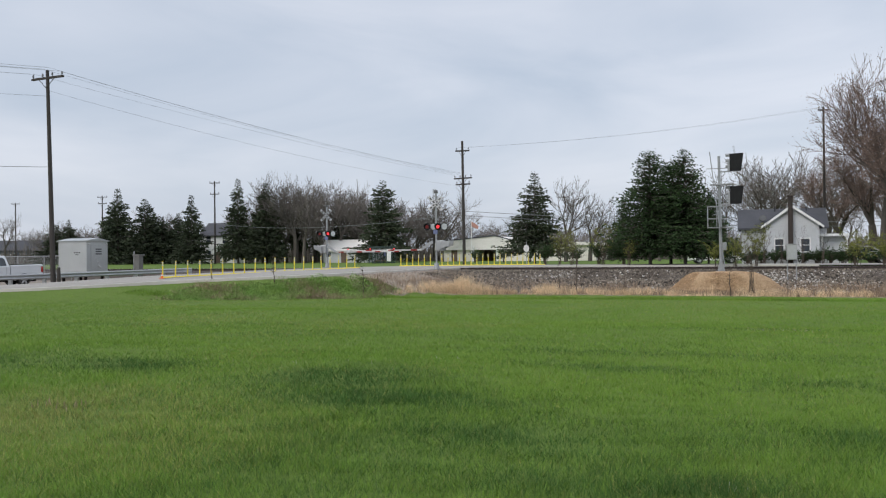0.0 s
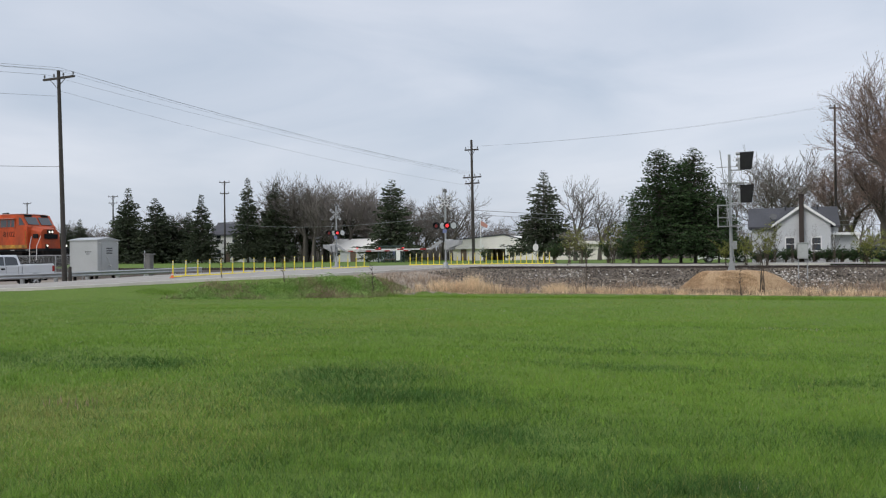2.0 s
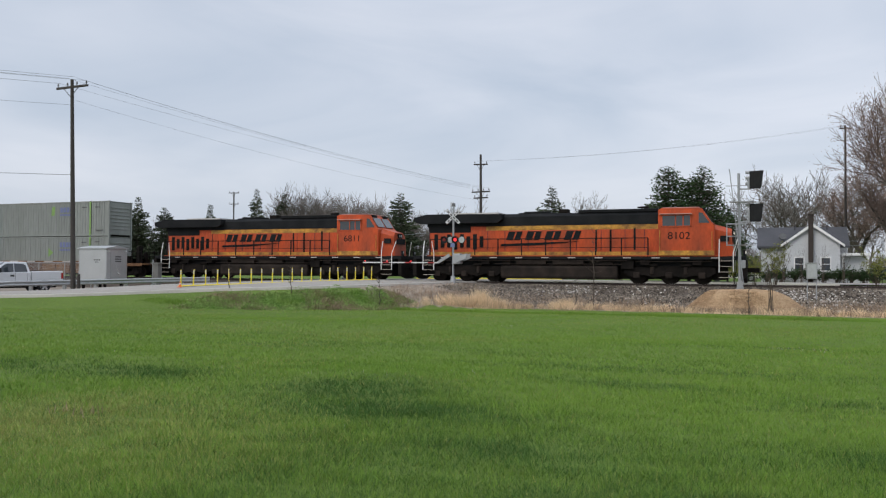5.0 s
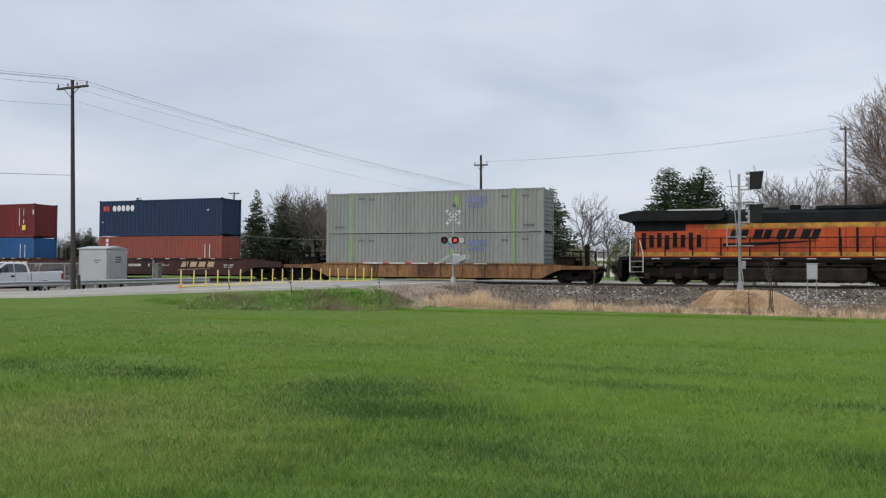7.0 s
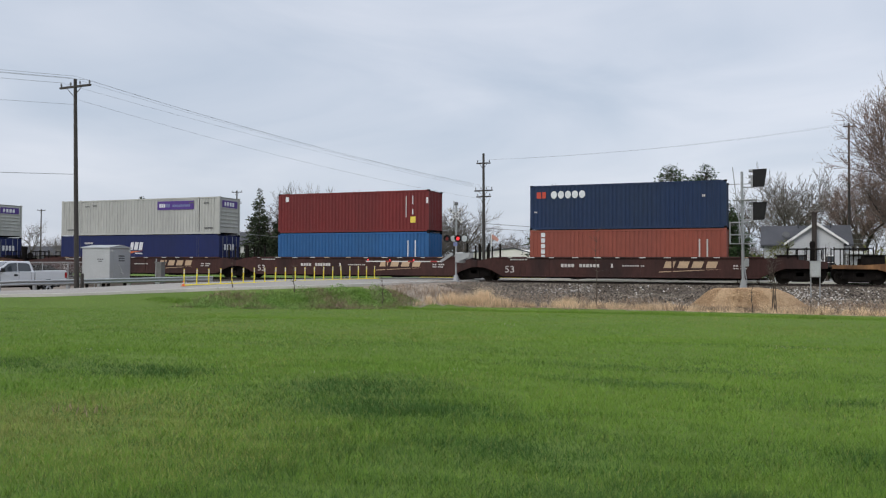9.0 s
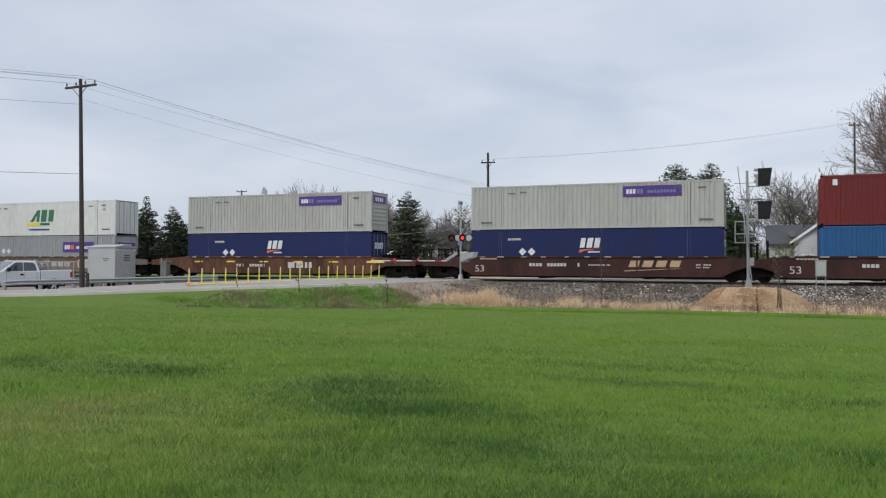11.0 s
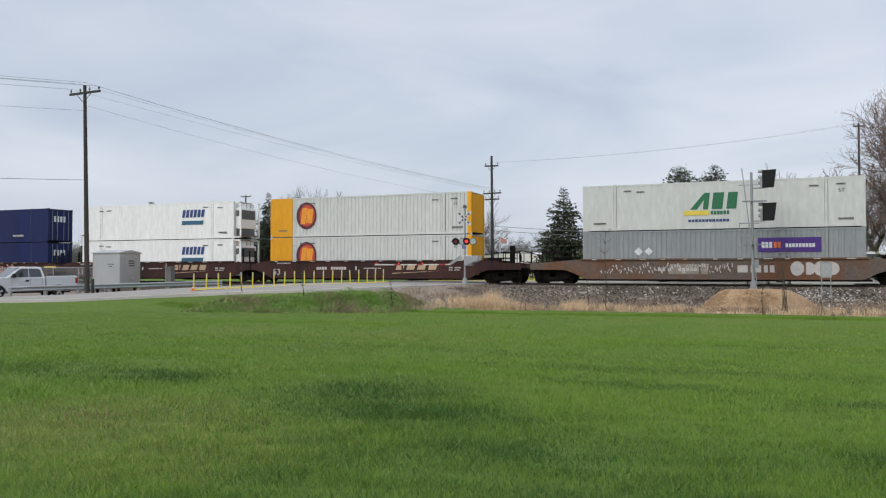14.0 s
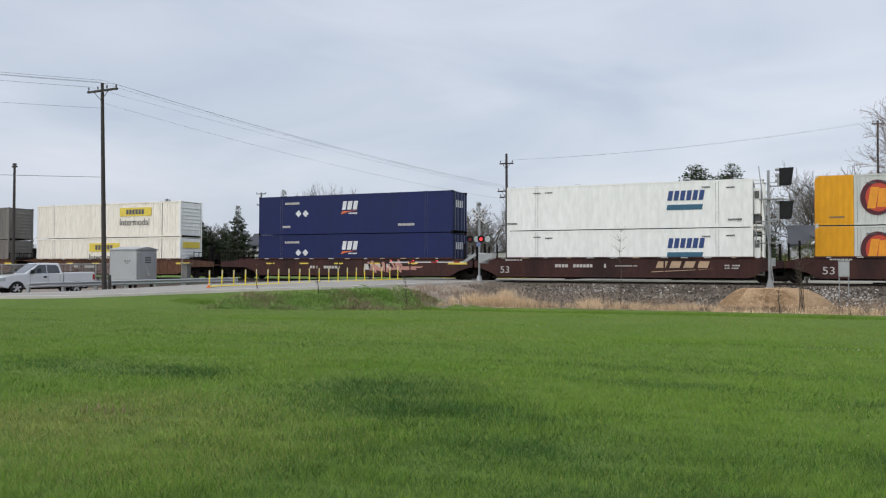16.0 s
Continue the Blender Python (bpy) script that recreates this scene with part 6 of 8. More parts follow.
class Lines:
    """Collects tapered bars and small leaves as plain lists for one mesh."""

    def __init__(self):
        self.v, self.f = [], []

    def bar(self, a, b, r0, r1, n):
        d = (b - a)
        if d.length < 1e-6:
            return
        d.normalize()
        u = d.orthogonal().normalized()
        w = d.cross(u)
        k = len(self.v)
        for p, r in ((a, r0), (b, r1)):
            for i in range(n):
                c = 2 * math.pi * i / n
                q = p + u * (r * math.cos(c)) + w * (r * math.sin(c))
                self.v.append((q.x, q.y, q.z))
        for i in range(n):
            j = (i + 1) % n
            self.f.append((k + i, k + j, k + n + j, k + n + i))

    def limb(self, points, radii, n):
        """One bent, tapering stem through all the points."""
        k = len(self.v)
        for p, r in zip(points, radii):
            for i in range(n):
                c = 2 * math.pi * i / n
                self.v.append((p.x + r * math.cos(c), p.y + r * math.sin(c), p.z))
        for j in range(len(points) - 1):
            for i in range(n):
                a, b = k + j * n + i, k + j * n + (i + 1) % n
                self.f.append((a, b, b + n, a + n))

    def leaf(self, p, way, size, wide, rng):
        """A small kite-shaped leaf or spray."""
        side = way.cross(Vector((rng.uniform(-1, 1), rng.uniform(-1, 1), rng.uniform(-1, 1))))
        if side.length < 1e-4:
            return
        side = side.normalized() * wide
        k = len(self.v)
        for q in (p, p + way * size * 0.45 + side, p + way * size, p + way * size * 0.4 - side):
            self.v.append((q.x, q.y, q.z))
        self.f.append((k, k + 1, k + 2, k + 3))

    def mesh(self, name, material):
        return mesh_from(name, self.v, self.f, material)


def bare_tree(seed, height, spread, label, twig="twig", detail=5, buds=0, trunk=0.24, fork=0.22, thin=0.015):
    """A leafless tree: a forking trunk with limbs, and a crown of fine twigs."""
    rng = random.Random(seed)
    wood, fine, bud = Lines(), Lines(), Lines()

    def grow(p, way, length, r, level):
        steps_n = 3
        for k in range(steps_n):
            bend = Vector((rng.uniform(-1, 1), rng.uniform(-1, 1), rng.uniform(-0.3, 0.7))) * (0.1 + 0.06 * level)
            way = (way + bend * 0.6).normalized()
            q = p + way * (length / steps_n)
            r2 = r * 0.86
            (wood if level < 3 else fine).bar(p, q, r, r2, 6 if level < 2 else (4 if level < 3 else 3))
            p, r = q, r2
            if level >= 1 and k < 2 and level < detail:
                branch(p, way, length * rng.uniform(0.5, 0.72), r * 0.6, level + 1, rng.uniform(0.5, 1.0))
        if level < detail:
            for i in range(2 if level else rng.choice((3, 4))):
                branch(p, way, length * rng.uniform(0.62, 0.82), r * rng.uniform(0.62, 0.8), level + 1, rng.uniform(0.25, 0.75))
        elif buds:
            for i in range(buds):
                bud.leaf(p + Vector((rng.uniform(-1, 1), rng.uniform(-1, 1), rng.uniform(-1, 1))) * 0.2, Vector((rng.uniform(-1, 1), rng.uniform(-1, 1), rng.uniform(-1, 1))).normalized(), 0.05, 0.014, rng)

    def branch(p, way, length, r, level, angle):
        u = way.orthogonal().normalized()
        u = Matrix.Rotation(rng.uniform(0, 2 * math.pi), 3, way) @ u
        new_way = (way * math.cos(angle) + u * math.sin(angle) * spread + Vector((0, 0, 0.12))).normalized()
        grow(p, new_way, length, max(r, thin), level)

    grow(Vector((0, 0, -0.3)), Vector((0, 0, 1)), height * fork, trunk, 0)
    top = max(v[2] for v in fine.v)
    k = height / top
    for part_lines in (wood, fine, bud):
        part_lines.v = [(x * k, y * k, z * k) for x, y, z in part_lines.v]
    t = thing("tree", label, "tree")
    new("trunk", wood.mesh("trunk", "bark")).parent = t
    new("crown", fine.mesh("crown", twig)).parent = t
    if buds:
        spray = tagged(new("bud_spray", bud.mesh("bud_spray", "bud")), kind="stuff")
        spray.parent = t
    return t


def conifer(seed, height, radius, label, needle="needle", bare=0.08, dense=1.0, blunt=0.92, clump=0.34):
    """An evergreen: a straight trunk and whorls of drooping sprays, ragged in outline."""
    rng = random.Random(seed)
    wood, crown = Lines(), Lines()
    wood.bar(Vector((0, 0, -0.3)), Vector((0, 0, height * 0.97)), 0.16 * height / 10, 0.015, 7)
    z = height * bare
    while z < height * 0.985:
        f = (z - height * bare) / (height * (1 - bare))
        reach = 1.3 * radius * (1 - f) ** blunt * (0.82 + 0.18 * math.sin(z * 2.3 + seed)) + 0.1
        count = max(5, int((9 + 9 * (1 - f)) * dense))
        for i in range(count):
            a = rng.uniform(0, 2 * math.pi)
            long = reach * rng.uniform(0.66, 1.14)
            droop = rng.uniform(-0.3, 0.1) + 0.35 * f * f
            way = Vector((math.cos(a), math.sin(a), droop)).normalized()
            root = Vector((0, 0, z + rng.uniform(-0.12, 0.12)))
            tip = root + way * long
            if long > 0.5:
                wood.bar(root, tip - way * 0.15, 0.022, 0.006, 3)
            n = max(3, int(long / 0.15))
            for j in range(n):
                k = (j + rng.random()) / n
                k = k ** 0.7
                p = root.lerp(tip, k) + Vector((rng.uniform(-1, 1), rng.uniform(-1, 1), rng.uniform(-0.6, 0.4))) * 0.16
                w = (way + Vector((rng.uniform(-1, 1), rng.uniform(-1, 1), rng.uniform(-0.7, 0.5))) * 0.75).normalized()
                small = 0.5 + 0.5 * min(1.0, long / 1.6)
                crown.leaf(p, w, clump * small * rng.uniform(0.8, 1.5), clump * small * 0.3, rng)
        z += 0.26 + 0.08 * rng.random()
    t = thing("evergreen_tree", label, "tree")
    new("trunk", wood.mesh("trunk", "bark")).parent = t
    new("crown", crown.mesh("crown", needle)).parent = t
    return t


def shrub(seed, height, width, label, leaf="leaf_young", leaves=700, stems=9, size=0.1):
    rng = random.Random(seed)
    wood, crown = Lines(), Lines()
    for i in range(stems):
        a, out = rng.uniform(0, 2 * math.pi), rng.uniform(0.1, 0.5) * width
        p = Vector((rng.uniform(-0.15, 0.15), rng.uniform(-0.15, 0.15), -0.2))
        tip = Vector((math.cos(a) * out, math.sin(a) * out, height * rng.uniform(0.65, 1.0)))
        mid = p.lerp(tip, 0.5) + Vector((math.cos(a), math.sin(a), 0)) * -0.12 * width
        wood.bar(p, mid, 0.022, 0.014, 5)
        wood.bar(mid, tip, 0.014, 0.005, 4)
        for j in range(9):
            q = mid.lerp(tip, j / 9)
            e = q + Vector((rng.uniform(-1, 1), rng.uniform(-1, 1), rng.uniform(0.1, 1))).normalized() * width * rng.uniform(0.12, 0.3)
            wood.bar(q, e, 0.01, 0.004, 3)
            for _ in range(leaves // (stems * 9)):
                s = q.lerp(e, rng.uniform(0.2, 1.1)) + Vector((rng.uniform(-1, 1), rng.uniform(-1, 1), rng.uniform(-1, 1))) * 0.07
                crown.leaf(s, Vector((rng.uniform(-1, 1), rng.uniform(-1, 1), rng.uniform(-0.2, 1))).normalized(), size, size * 0.3, rng)
    t = thing("shrub", label, "shrub")
    new("wood", wood.mesh("wood", "cone_brown")).parent = t
    new("foliage", crown.mesh("foliage", leaf)).parent = t
    return t


def put(t, x, y, s=1.0, turn=0.0, wide=None):
    w = wide or s
    t.matrix_basis = pose(x, y, ground_z(x, y), 0, 0, turn) @ Matrix.Diagonal((w, w, s, 1))
    return t


def again(t, x, y, s=1.0, turn=0.0, wide=None):
    w = wide or s
    c = copy_thing(t, Matrix.Identity(4))
    c.matrix_basis = pose(x, y, ground_z(x, y), 0, 0, turn) @ Matrix.Diagonal((w, w, s, 1))
    return c


# evergreens
SPRUCE = "dark green spruce with drooping ragged branches"
e1 = put(conifer(11, 13.0, 4.2, SPRUCE, "needle_blue", blunt=1.0, clump=0.4), -100.3, 110)
e2 = put(conifer(12, 11.0, 4.0, SPRUCE, "needle_blue", blunt=0.9, clump=0.4), -94.6, 110)
again(e2, -93.6, 113, 0.74, 70, 0.95)
again(e1, -83.6, 108, 0.86, 150, 0.72)
e4 = put(conifer(14, 13.8, 3.5, SPRUCE, "needle_blue", blunt=0.9, clump=0.4), -76.2, 110, 1.0, 0.0, 0.82)
again(e4, -71.6, 111, 0.94, 120)
again(e4, -74.2, 114, 0.88, 200)
e6 = put(conifer(16, 12.4, 4.2, SPRUCE, "needle_blue", blunt=0.85, clump=0.4), -50.8, 110)
again(e1, -113.0, 112, 0.62, 40)
again(e1, -104.5, 114, 0.8, 80)
again(e1, -117.0, 113, 0.56, 170, 0.85)
again(e2, -97.4, 115, 0.88, 20)
again(e2, -92.6, 116, 0.8, 230)
again(e4, -66.9, 126, 0.7, 10, 1.1)
put(conifer(17, 9.5, 3.0, "tall dark spruce standing beside the white building", "needle_blue", bare=0.17, dense=1.8, blunt=0.95, clump=0.27), -20.2, 80)
big = put(conifer(21, 9.05, 3.15, "broad dense evergreen with a fresh green rounded outline", "needle_fresh", bare=0.15, dense=3.2, blunt=0.76, clump=0.2), -7.1, 64.0)
put(conifer(22, 8.95, 2.95, "broad dense evergreen with a fresh green rounded outline", "needle_fresh", bare=0.15, dense=3.2, blunt=0.72, clump=0.2), -4.6, 65.0, turn=60)
again(big, -9.3, 66.0, 0.6, 90, 0.42)
again(big, -5.8, 66.6, 0.93, 200, 0.95)
again(big, -2.9, 65.5, 0.62, 30, 0.6)

# bare trees
BARE = "leafless grey-brown tree with a fine twiggy crown"
b1 = put(bare_tree(31, 15.0, 1.0, BARE), -69, 122)
b2 = put(bare_tree(32, 13.0, 1.15, BARE), -62, 124)
b3 = put(bare_tree(33, 12.0, 1.25, BARE), -46, 122)
b4 = put(bare_tree(34, 11.5, 1.0, "pale leafless tree with a fine rounded crown"), -23.0, 108)
rng = random.Random(77)
spots = [(b1, -70.2, 112, 1.02), (b2, -67.6, 113, 1.08), (b3, -69.0, 116, 1.05), (b1, -65.6, 112, 0.86), (b3, -72.4, 118, 1.1), (b2, -97.5, 122, 0.75), (b1, -103.0, 123, 0.7), (b1, -66, 128, 0.95), (b1, -73, 130, 0.9), (b2, -58.5, 120, 0.9), (b3, -56, 128, 0.95), (b2, -52.5, 135, 0.95), (b3, -43.0, 134, 0.55), (b1, -40.5, 137, 0.42), (b2, -36.5, 136, 0.48), (b3, -95.2, 118, 0.72), (b2, -88.5, 132, 0.8), (b3, -64, 115, 0.8), (b1, -67.5, 116, 0.98), (b2, -64.5, 119, 1.12), (b3, -60.5, 122, 1.1), (b1, -62.5, 118, 0.9), (b2, -71, 119, 1.1), (b3, -79.5, 118, 1.0), (b2, -55, 118, 0.85),
         (b2, -84, 128, 0.82), (b3, -82, 124, 0.8), (b1, -106, 126, 0.6), (b2, -118, 124, 0.62), (b3, -124, 120, 0.62), (b1, -140, 122, 0.72), (b3, -150, 118, 0.8), (b2, -132, 124, 0.55), (b4, -20.5, 112, 0.8), (b3, -15, 115, 0.62), (b2, -11, 110, 0.62)]
for t, x, y, s in spots:
    again(t, x, y, s, rng.uniform(0, 360), s * rng.uniform(0.95, 1.25))
for i in range(44):
    x = -130 + i * 2.4 + rng.uniform(-2, 2)
    y = 134 + rng.uniform(-9, 14)
    tall_one = 0.95 if -80 < x < -56 else (0.45 if x > -47 else 0.72)
    again((b3, b1, b2)[i % 3], x, y, tall_one * rng.uniform(0.8, 1.08), rng.uniform(0, 360), rng.uniform(0.9, 1.25))
# distant line of woods
for i in range(46):
    x = -235 + i * 6.1 + rng.uniform(-2, 2)
    y = 185 + rng.uniform(-14, 14)
    again((b1, b2, b3)[i % 3], x, y, rng.uniform(0.62, 0.85), rng.uniform(0, 360), rng.uniform(0.9, 1.2))
# budding trees behind and beside the house
r1 = put(bare_tree(47, 19.0, 0.95, "large leafless tree with reddish buds", "twig_red", detail=6, buds=2, trunk=0.34, fork=0.13, thin=0.009), 11.9, 76, 0.9, 0.0, 0.9)
again(r1, 10.9, 79, 0.86, 150, 0.62)
again(r1, 11.6, 74.5, 0.74, 255, 0.62)
again(r1, 13.4, 77, 0.88, 60, 0.75)
again(r1, 10.4, 81, 0.62, 330, 0.6)
b5 = put(bare_tree(42, 12.5, 1.2, "wide leafless tree behind the house", "twig"), 1.5, 96)
again(b5, 6.0, 99, 0.95, 100, 1.1)
again(b5, -2.5, 100, 0.85, 220)
again(r1, 17.5, 84, 0.8, 140, 0.9)
again(r1, 13.0, 92, 0.6, 200, 0.8)
again(r1, 8.4, 88, 0.52, 20, 0.6)
again(b5, 3.5, 103, 1.0, 310, 1.2)
again(b5, 8.5, 104, 1.0, 60, 1.1)
again(b5, -0.5, 106, 0.95, 150, 1.1)
again(b5, 5.0, 110, 1.05, 250, 1.2)
again(b5, 20, 105, 0.9, 10)
again(b5, 30, 110, 0.9, 70)

# shrubs and saplings
s1 = put(shrub(51, 3.2, 3.0, "leggy shrub with sparse yellow-green spring leaves"), -12.7, 62.0)
again(s1, -10.6, 63.5, 1.15, 80)
again(s1, -14.6, 66, 1.0, 140)
again(s1, -8.4, 61.5, 0.75, 200)
put(shrub(52, 3.3, 2.4, "upright shrub with sparse olive spring leaves", leaves=900), 0.4, 58.5)
s3 = put(shrub(53, 2.6, 2.8, "rounded shrub with yellow-green spring leaves", leaves=1600), 6.6, 60)
again(s3, -0.9, 61, 0.8, 50)
s4 = put(shrub(54, 3.4, 1.8, "bare multi-stemmed sapling at the foot of the bank", leaves=0, stems=6), 0.1, 43.4)
again(s4, 3.9, 69, 0.9, 70)
again(s4, 1.1, 68.0, 1.0, 130)
again(s4, 5.2, 67.5, 0.85, 220)
again(s3, 8.4, 61.5, 0.9, 120)
again(s3, -2.2, 60.5, 0.7, 300)
again(s4, 2.4, 69.5, 0.8, 10)
hd = put(shrub(55, 1.0, 1.6, "dark clipped hedge in front of the house", "needle_fresh", leaves=1500, stems=14), 1.9, 70.6)
for x in (-0.2, 0.9, 3.0, 4.0, 5.0, 5.9, 6.8, 7.7, 8.8, 9.9):
    again(hd, x, 70.6 - 0.3 * (x > 5.5), 1.0 + 0.1 * math.sin(x * 9), x * 60, 1.5)
low = put(shrub(56, 1.7, 2.6, "low dense dark evergreen shrub beyond the track", "needle_fresh", leaves=1900, stems=16), -17.2, 72)
for x, y, s in ((-14.6, 73, 0.9), (-12.4, 72, 1.1), (-10.6, 74, 0.95), (-2.0, 71, 0.8), (9.2, 66, 0.7), (11.6, 68, 0.85), (13.8, 70, 0.9), (-34.5, 104, 0.9), (-30.5, 104, 1.0), (-27.4, 106, 0.9), (-25.0, 104, 1.0), (-107, 117, 2.0), (-101.5, 116, 2.3), (-97.2, 118, 2.5), (-92.4, 115, 2.2), (-86.6, 121, 1.7), (-80.4, 118, 1.9), (-73.8, 117, 2.3), (-70.2, 119, 2.5), (-66.6, 121, 2.2), (-62.6, 122, 1.9)):
    again(low, x, y, s, x * 37, s)


def sapling(x, y, height, seed):
    rng = random.Random(seed)
    stem, twigs = Lines(), Lines()
    p = Vector((0, 0, -0.2))
    spine = [p]
    for i in range(8):
        q = p + Vector((rng.uniform(-0.06, 0.06), rng.uniform(-0.05, 0.05), height / 8))
        spine.append(q)
        if i > 2:
            for _ in range(4):
                e = q + Vector((rng.uniform(-1, 1), rng.uniform(-0.5, 0.5), rng.uniform(0.2, 0.8))) * height * 0.13
                twigs.bar(q, e, 0.012, 0.004, 4)
        p = q
    stem.limb(spine, [0.035 * (1 - i / 9) for i in range(9)], 6)
    t = thing("sapling", "thin bare sapling growing at the edge of the lawn", "sapling", pose(x, y, ground_z(x, y)), "saplings")
    new("stem", stem.mesh("stem", "cone_brown")).parent = t
    spray = tagged(new("twig_spray", twigs.mesh("twig_spray", "cone_brown")), kind="stuff")
    spray.parent = t


sapling(-8.7, 43.6, 4.3, 1)
sapling(-9.7, 43.6, 1.7, 2)
sapling(-0.85, 42.7, 1.6, 3)
sapling(-6.2, 44.2, 1.5, 4)
sapling(-18.4, 37.2, 1.7, 5)
sapling(-25.6, 34.6, 1.5, 6)
sapling(-22.4, 35.5, 1.5, 7)

# ---- buildings ----
M["siding"] = mat("white_siding", (0.58, 0.59, 0.6), (0.47, 0.48, 0.49), scale=0.5, fine=20, rough=0.7)
M["shingle"] = mat("grey_shingle", (0.07, 0.071, 0.08), (0.045, 0.046, 0.052), scale=0.8, fine=12, rough=0.9, bump=0.4)
M["brick"] = mat("dark_brick", (0.05, 0.038, 0.032), (0.032, 0.025, 0.022), scale=3, fine=14, rough=0.9, bump=0.4)
M["roof_white"] = mat("pale_metal_roof", (0.78, 0.75, 0.7), (0.66, 0.63, 0.59), scale=0.4, rough=0.5)
M["wall_pale"] = mat("pale_block_wall", (0.76, 0.72, 0.65), (0.64, 0.61, 0.55), scale=0.4, fine=10, rough=0.85)
M["brown_wall"] = mat("brown_wall", (0.17, 0.12, 0.09), (0.13, 0.09, 0.07), scale=0.4, rough=0.85)


def window_on(parent, x, z, w, h, y, frame_mat="white"):
    win = boxes("window", frame_mat, parent, (x - 0.08, x + w + 0.08, y - 0.03, y, z - 0.08, z), (x - 0.08, x + w + 0.08, y - 0.03, y, z + h, z + h + 0.1), (x - 0.08, x, y - 0.03, y, z, z + h), (x + w, x + w + 0.08, y - 0.03, y, z, z + h), (x, x + w, y - 0.025, y, z + h * 0.48, z + h * 0.53))
    boxes("pane", "window", win, (x, x + w, y - 0.012, y + 0.01, z, z + h))
    return win


def gable_house():
    h = thing("house", "white-sided house with a grey shingle roof and brick chimney", "house", pose(0, 0, 0.5))
    y0 = 72.0
    wing = made("wall", lambda bm: slab(bm, [(1.25, -0.3), (5.3, -0.3), (5.3, 3.25), (3.27, 4.72), (1.25, 3.25)], "y", y0, y0 + 5), "siding", h)
    for i in range(14):
        z = 0.3 + i * 0.21
        boxes("clapboard", "siding", wing, (1.25, 5.3, y0 - 0.018, y0, z, z + 0.19))
    for sgn in (-1, 1):
        made("wing_roof", lambda bm: slab(bm, [(3.27, 4.72), (3.27 + sgn * 2.35, 3.02), (3.27 + sgn * 2.35, 3.14), (3.27, 4.88)], "y", y0 - 0.3, y0 + 5), "shingle", h)
        made("rake_board", lambda bm: slab(bm, [(3.27, 4.66), (3.27 + sgn * 2.36, 2.96), (3.27 + sgn * 2.36, 3.16), (3.27, 4.9)], "y", y0 - 0.34, y0 - 0.3), "white", h)
    boxes("main_wall", "siding", h, (-0.6, 6.0, y0 + 2.0, y0 + 7, -0.3, 3.0))
    made("main_roof", lambda bm: slab(bm, [(y0 + 1.6, 2.95), (y0 + 4.4, 4.62), (y0 + 7.4, 2.95), (y0 + 7.4, 3.1), (y0 + 4.4, 4.8), (y0 + 1.6, 3.1)], "x", -0.9, 6.15), "shingle", h)
    chim = boxes("chimney", "brick", h, (2.98, 3.34, y0 - 0.42, y0 - 0.02, -0.3, 5.62), bevel=0.01)
    boxes("chimney_cap", "brick", chim, (2.94, 3.38, y0 - 0.46, y0 + 0.02, 5.5, 5.62))
    window_on(h, 3.95, 1.1, 0.62, 1.0, y0 - 0.018)
    window_on(h, 2.0, 1.1, 0.62, 1.0, y0 - 0.018)
    porch = boxes("porch", "white", h, (5.3, 7.5, y0 + 0.6, y0 + 3, 2.3, 2.5), bevel=0.02)
    boxes("porch_wall", "siding", porch, (5.3, 7.3, y0 + 1.4, y0 + 3, -0.3, 2.3))
    for x in (5.5, 7.3):
        boxes("porch_post", "white", porch, (x, x + 0.12, y0 + 0.7, y0 + 0.82, -0.2, 2.3))
    made("dish", lambda bm: tube(bm, (1.1, y0 + 2.2, 3.9), (1.12, y0 + 2.1, 3.95), 0.3, n=16), "logo_grey", h)
    for x in (2.1, 4.6):
        made("vent_pipe", lambda bm: tube(bm, (x, y0 + 4.0, 4.4), (x, y0 + 4.0, 4.95), 0.06, n=8), "shingle", h)


gable_house()


def pale_building():
    b = thing("commercial_building", "long low pale building with a shallow white roof and dark carport", "building", pose(0, 0, 0.3))
    y = 125.0
    boxes("wall", "wall_pale", b, (-47.5, -41.5, y, y + 12, -0.3, 2.7), (-37.8, -22.0, y, y + 12, -0.3, 2.7))
    boxes("carport_back", "brown_wall", b, (-41.5, -37.8, y + 5, y + 12, -0.3, 2.7))
    made("roof", lambda bm: slab(bm, [(-48.2, 2.05), (-33.5, 2.05), (-33.5, 2.9), (-38.0, 4.2), (-48.2, 3.3)], "y", y - 0.5, y + 12.5), "roof_white", b)
    made("roof", lambda bm: slab(bm, [(-33.5, 2.6), (-21.5, 2.6), (-21.5, 2.95), (-33.5, 3.5)], "y", y - 0.6, y + 12.5), "roof_white", b)
    made("ridge_trim", lambda bm: slab(bm, [(-48.3, 3.3), (-38.0, 4.2), (-33.4, 3.0), (-33.4, 3.15), (-38.0, 4.4), (-48.3, 3.48)], "y", y - 0.6, y - 0.5), "shingle", b)
    for x in (-41.6, -37.7):
        boxes("carport_post", "white", b, (x, x + 0.2, y - 0.8, y - 0.6, -0.3, 2.7))
    for x in (-36.0, -34.6):
        window_on(b, x, 1.3, 1.0, 0.9, y - 0.02, "brown_wall")
    window_on(b, -31.0, 1.0, 2.4, 1.3, y - 0.02, "logo_grey")
    boxes("door", "brown_wall", b, (-45.5, -44.5, y - 0.05, y, 0, 2.05))


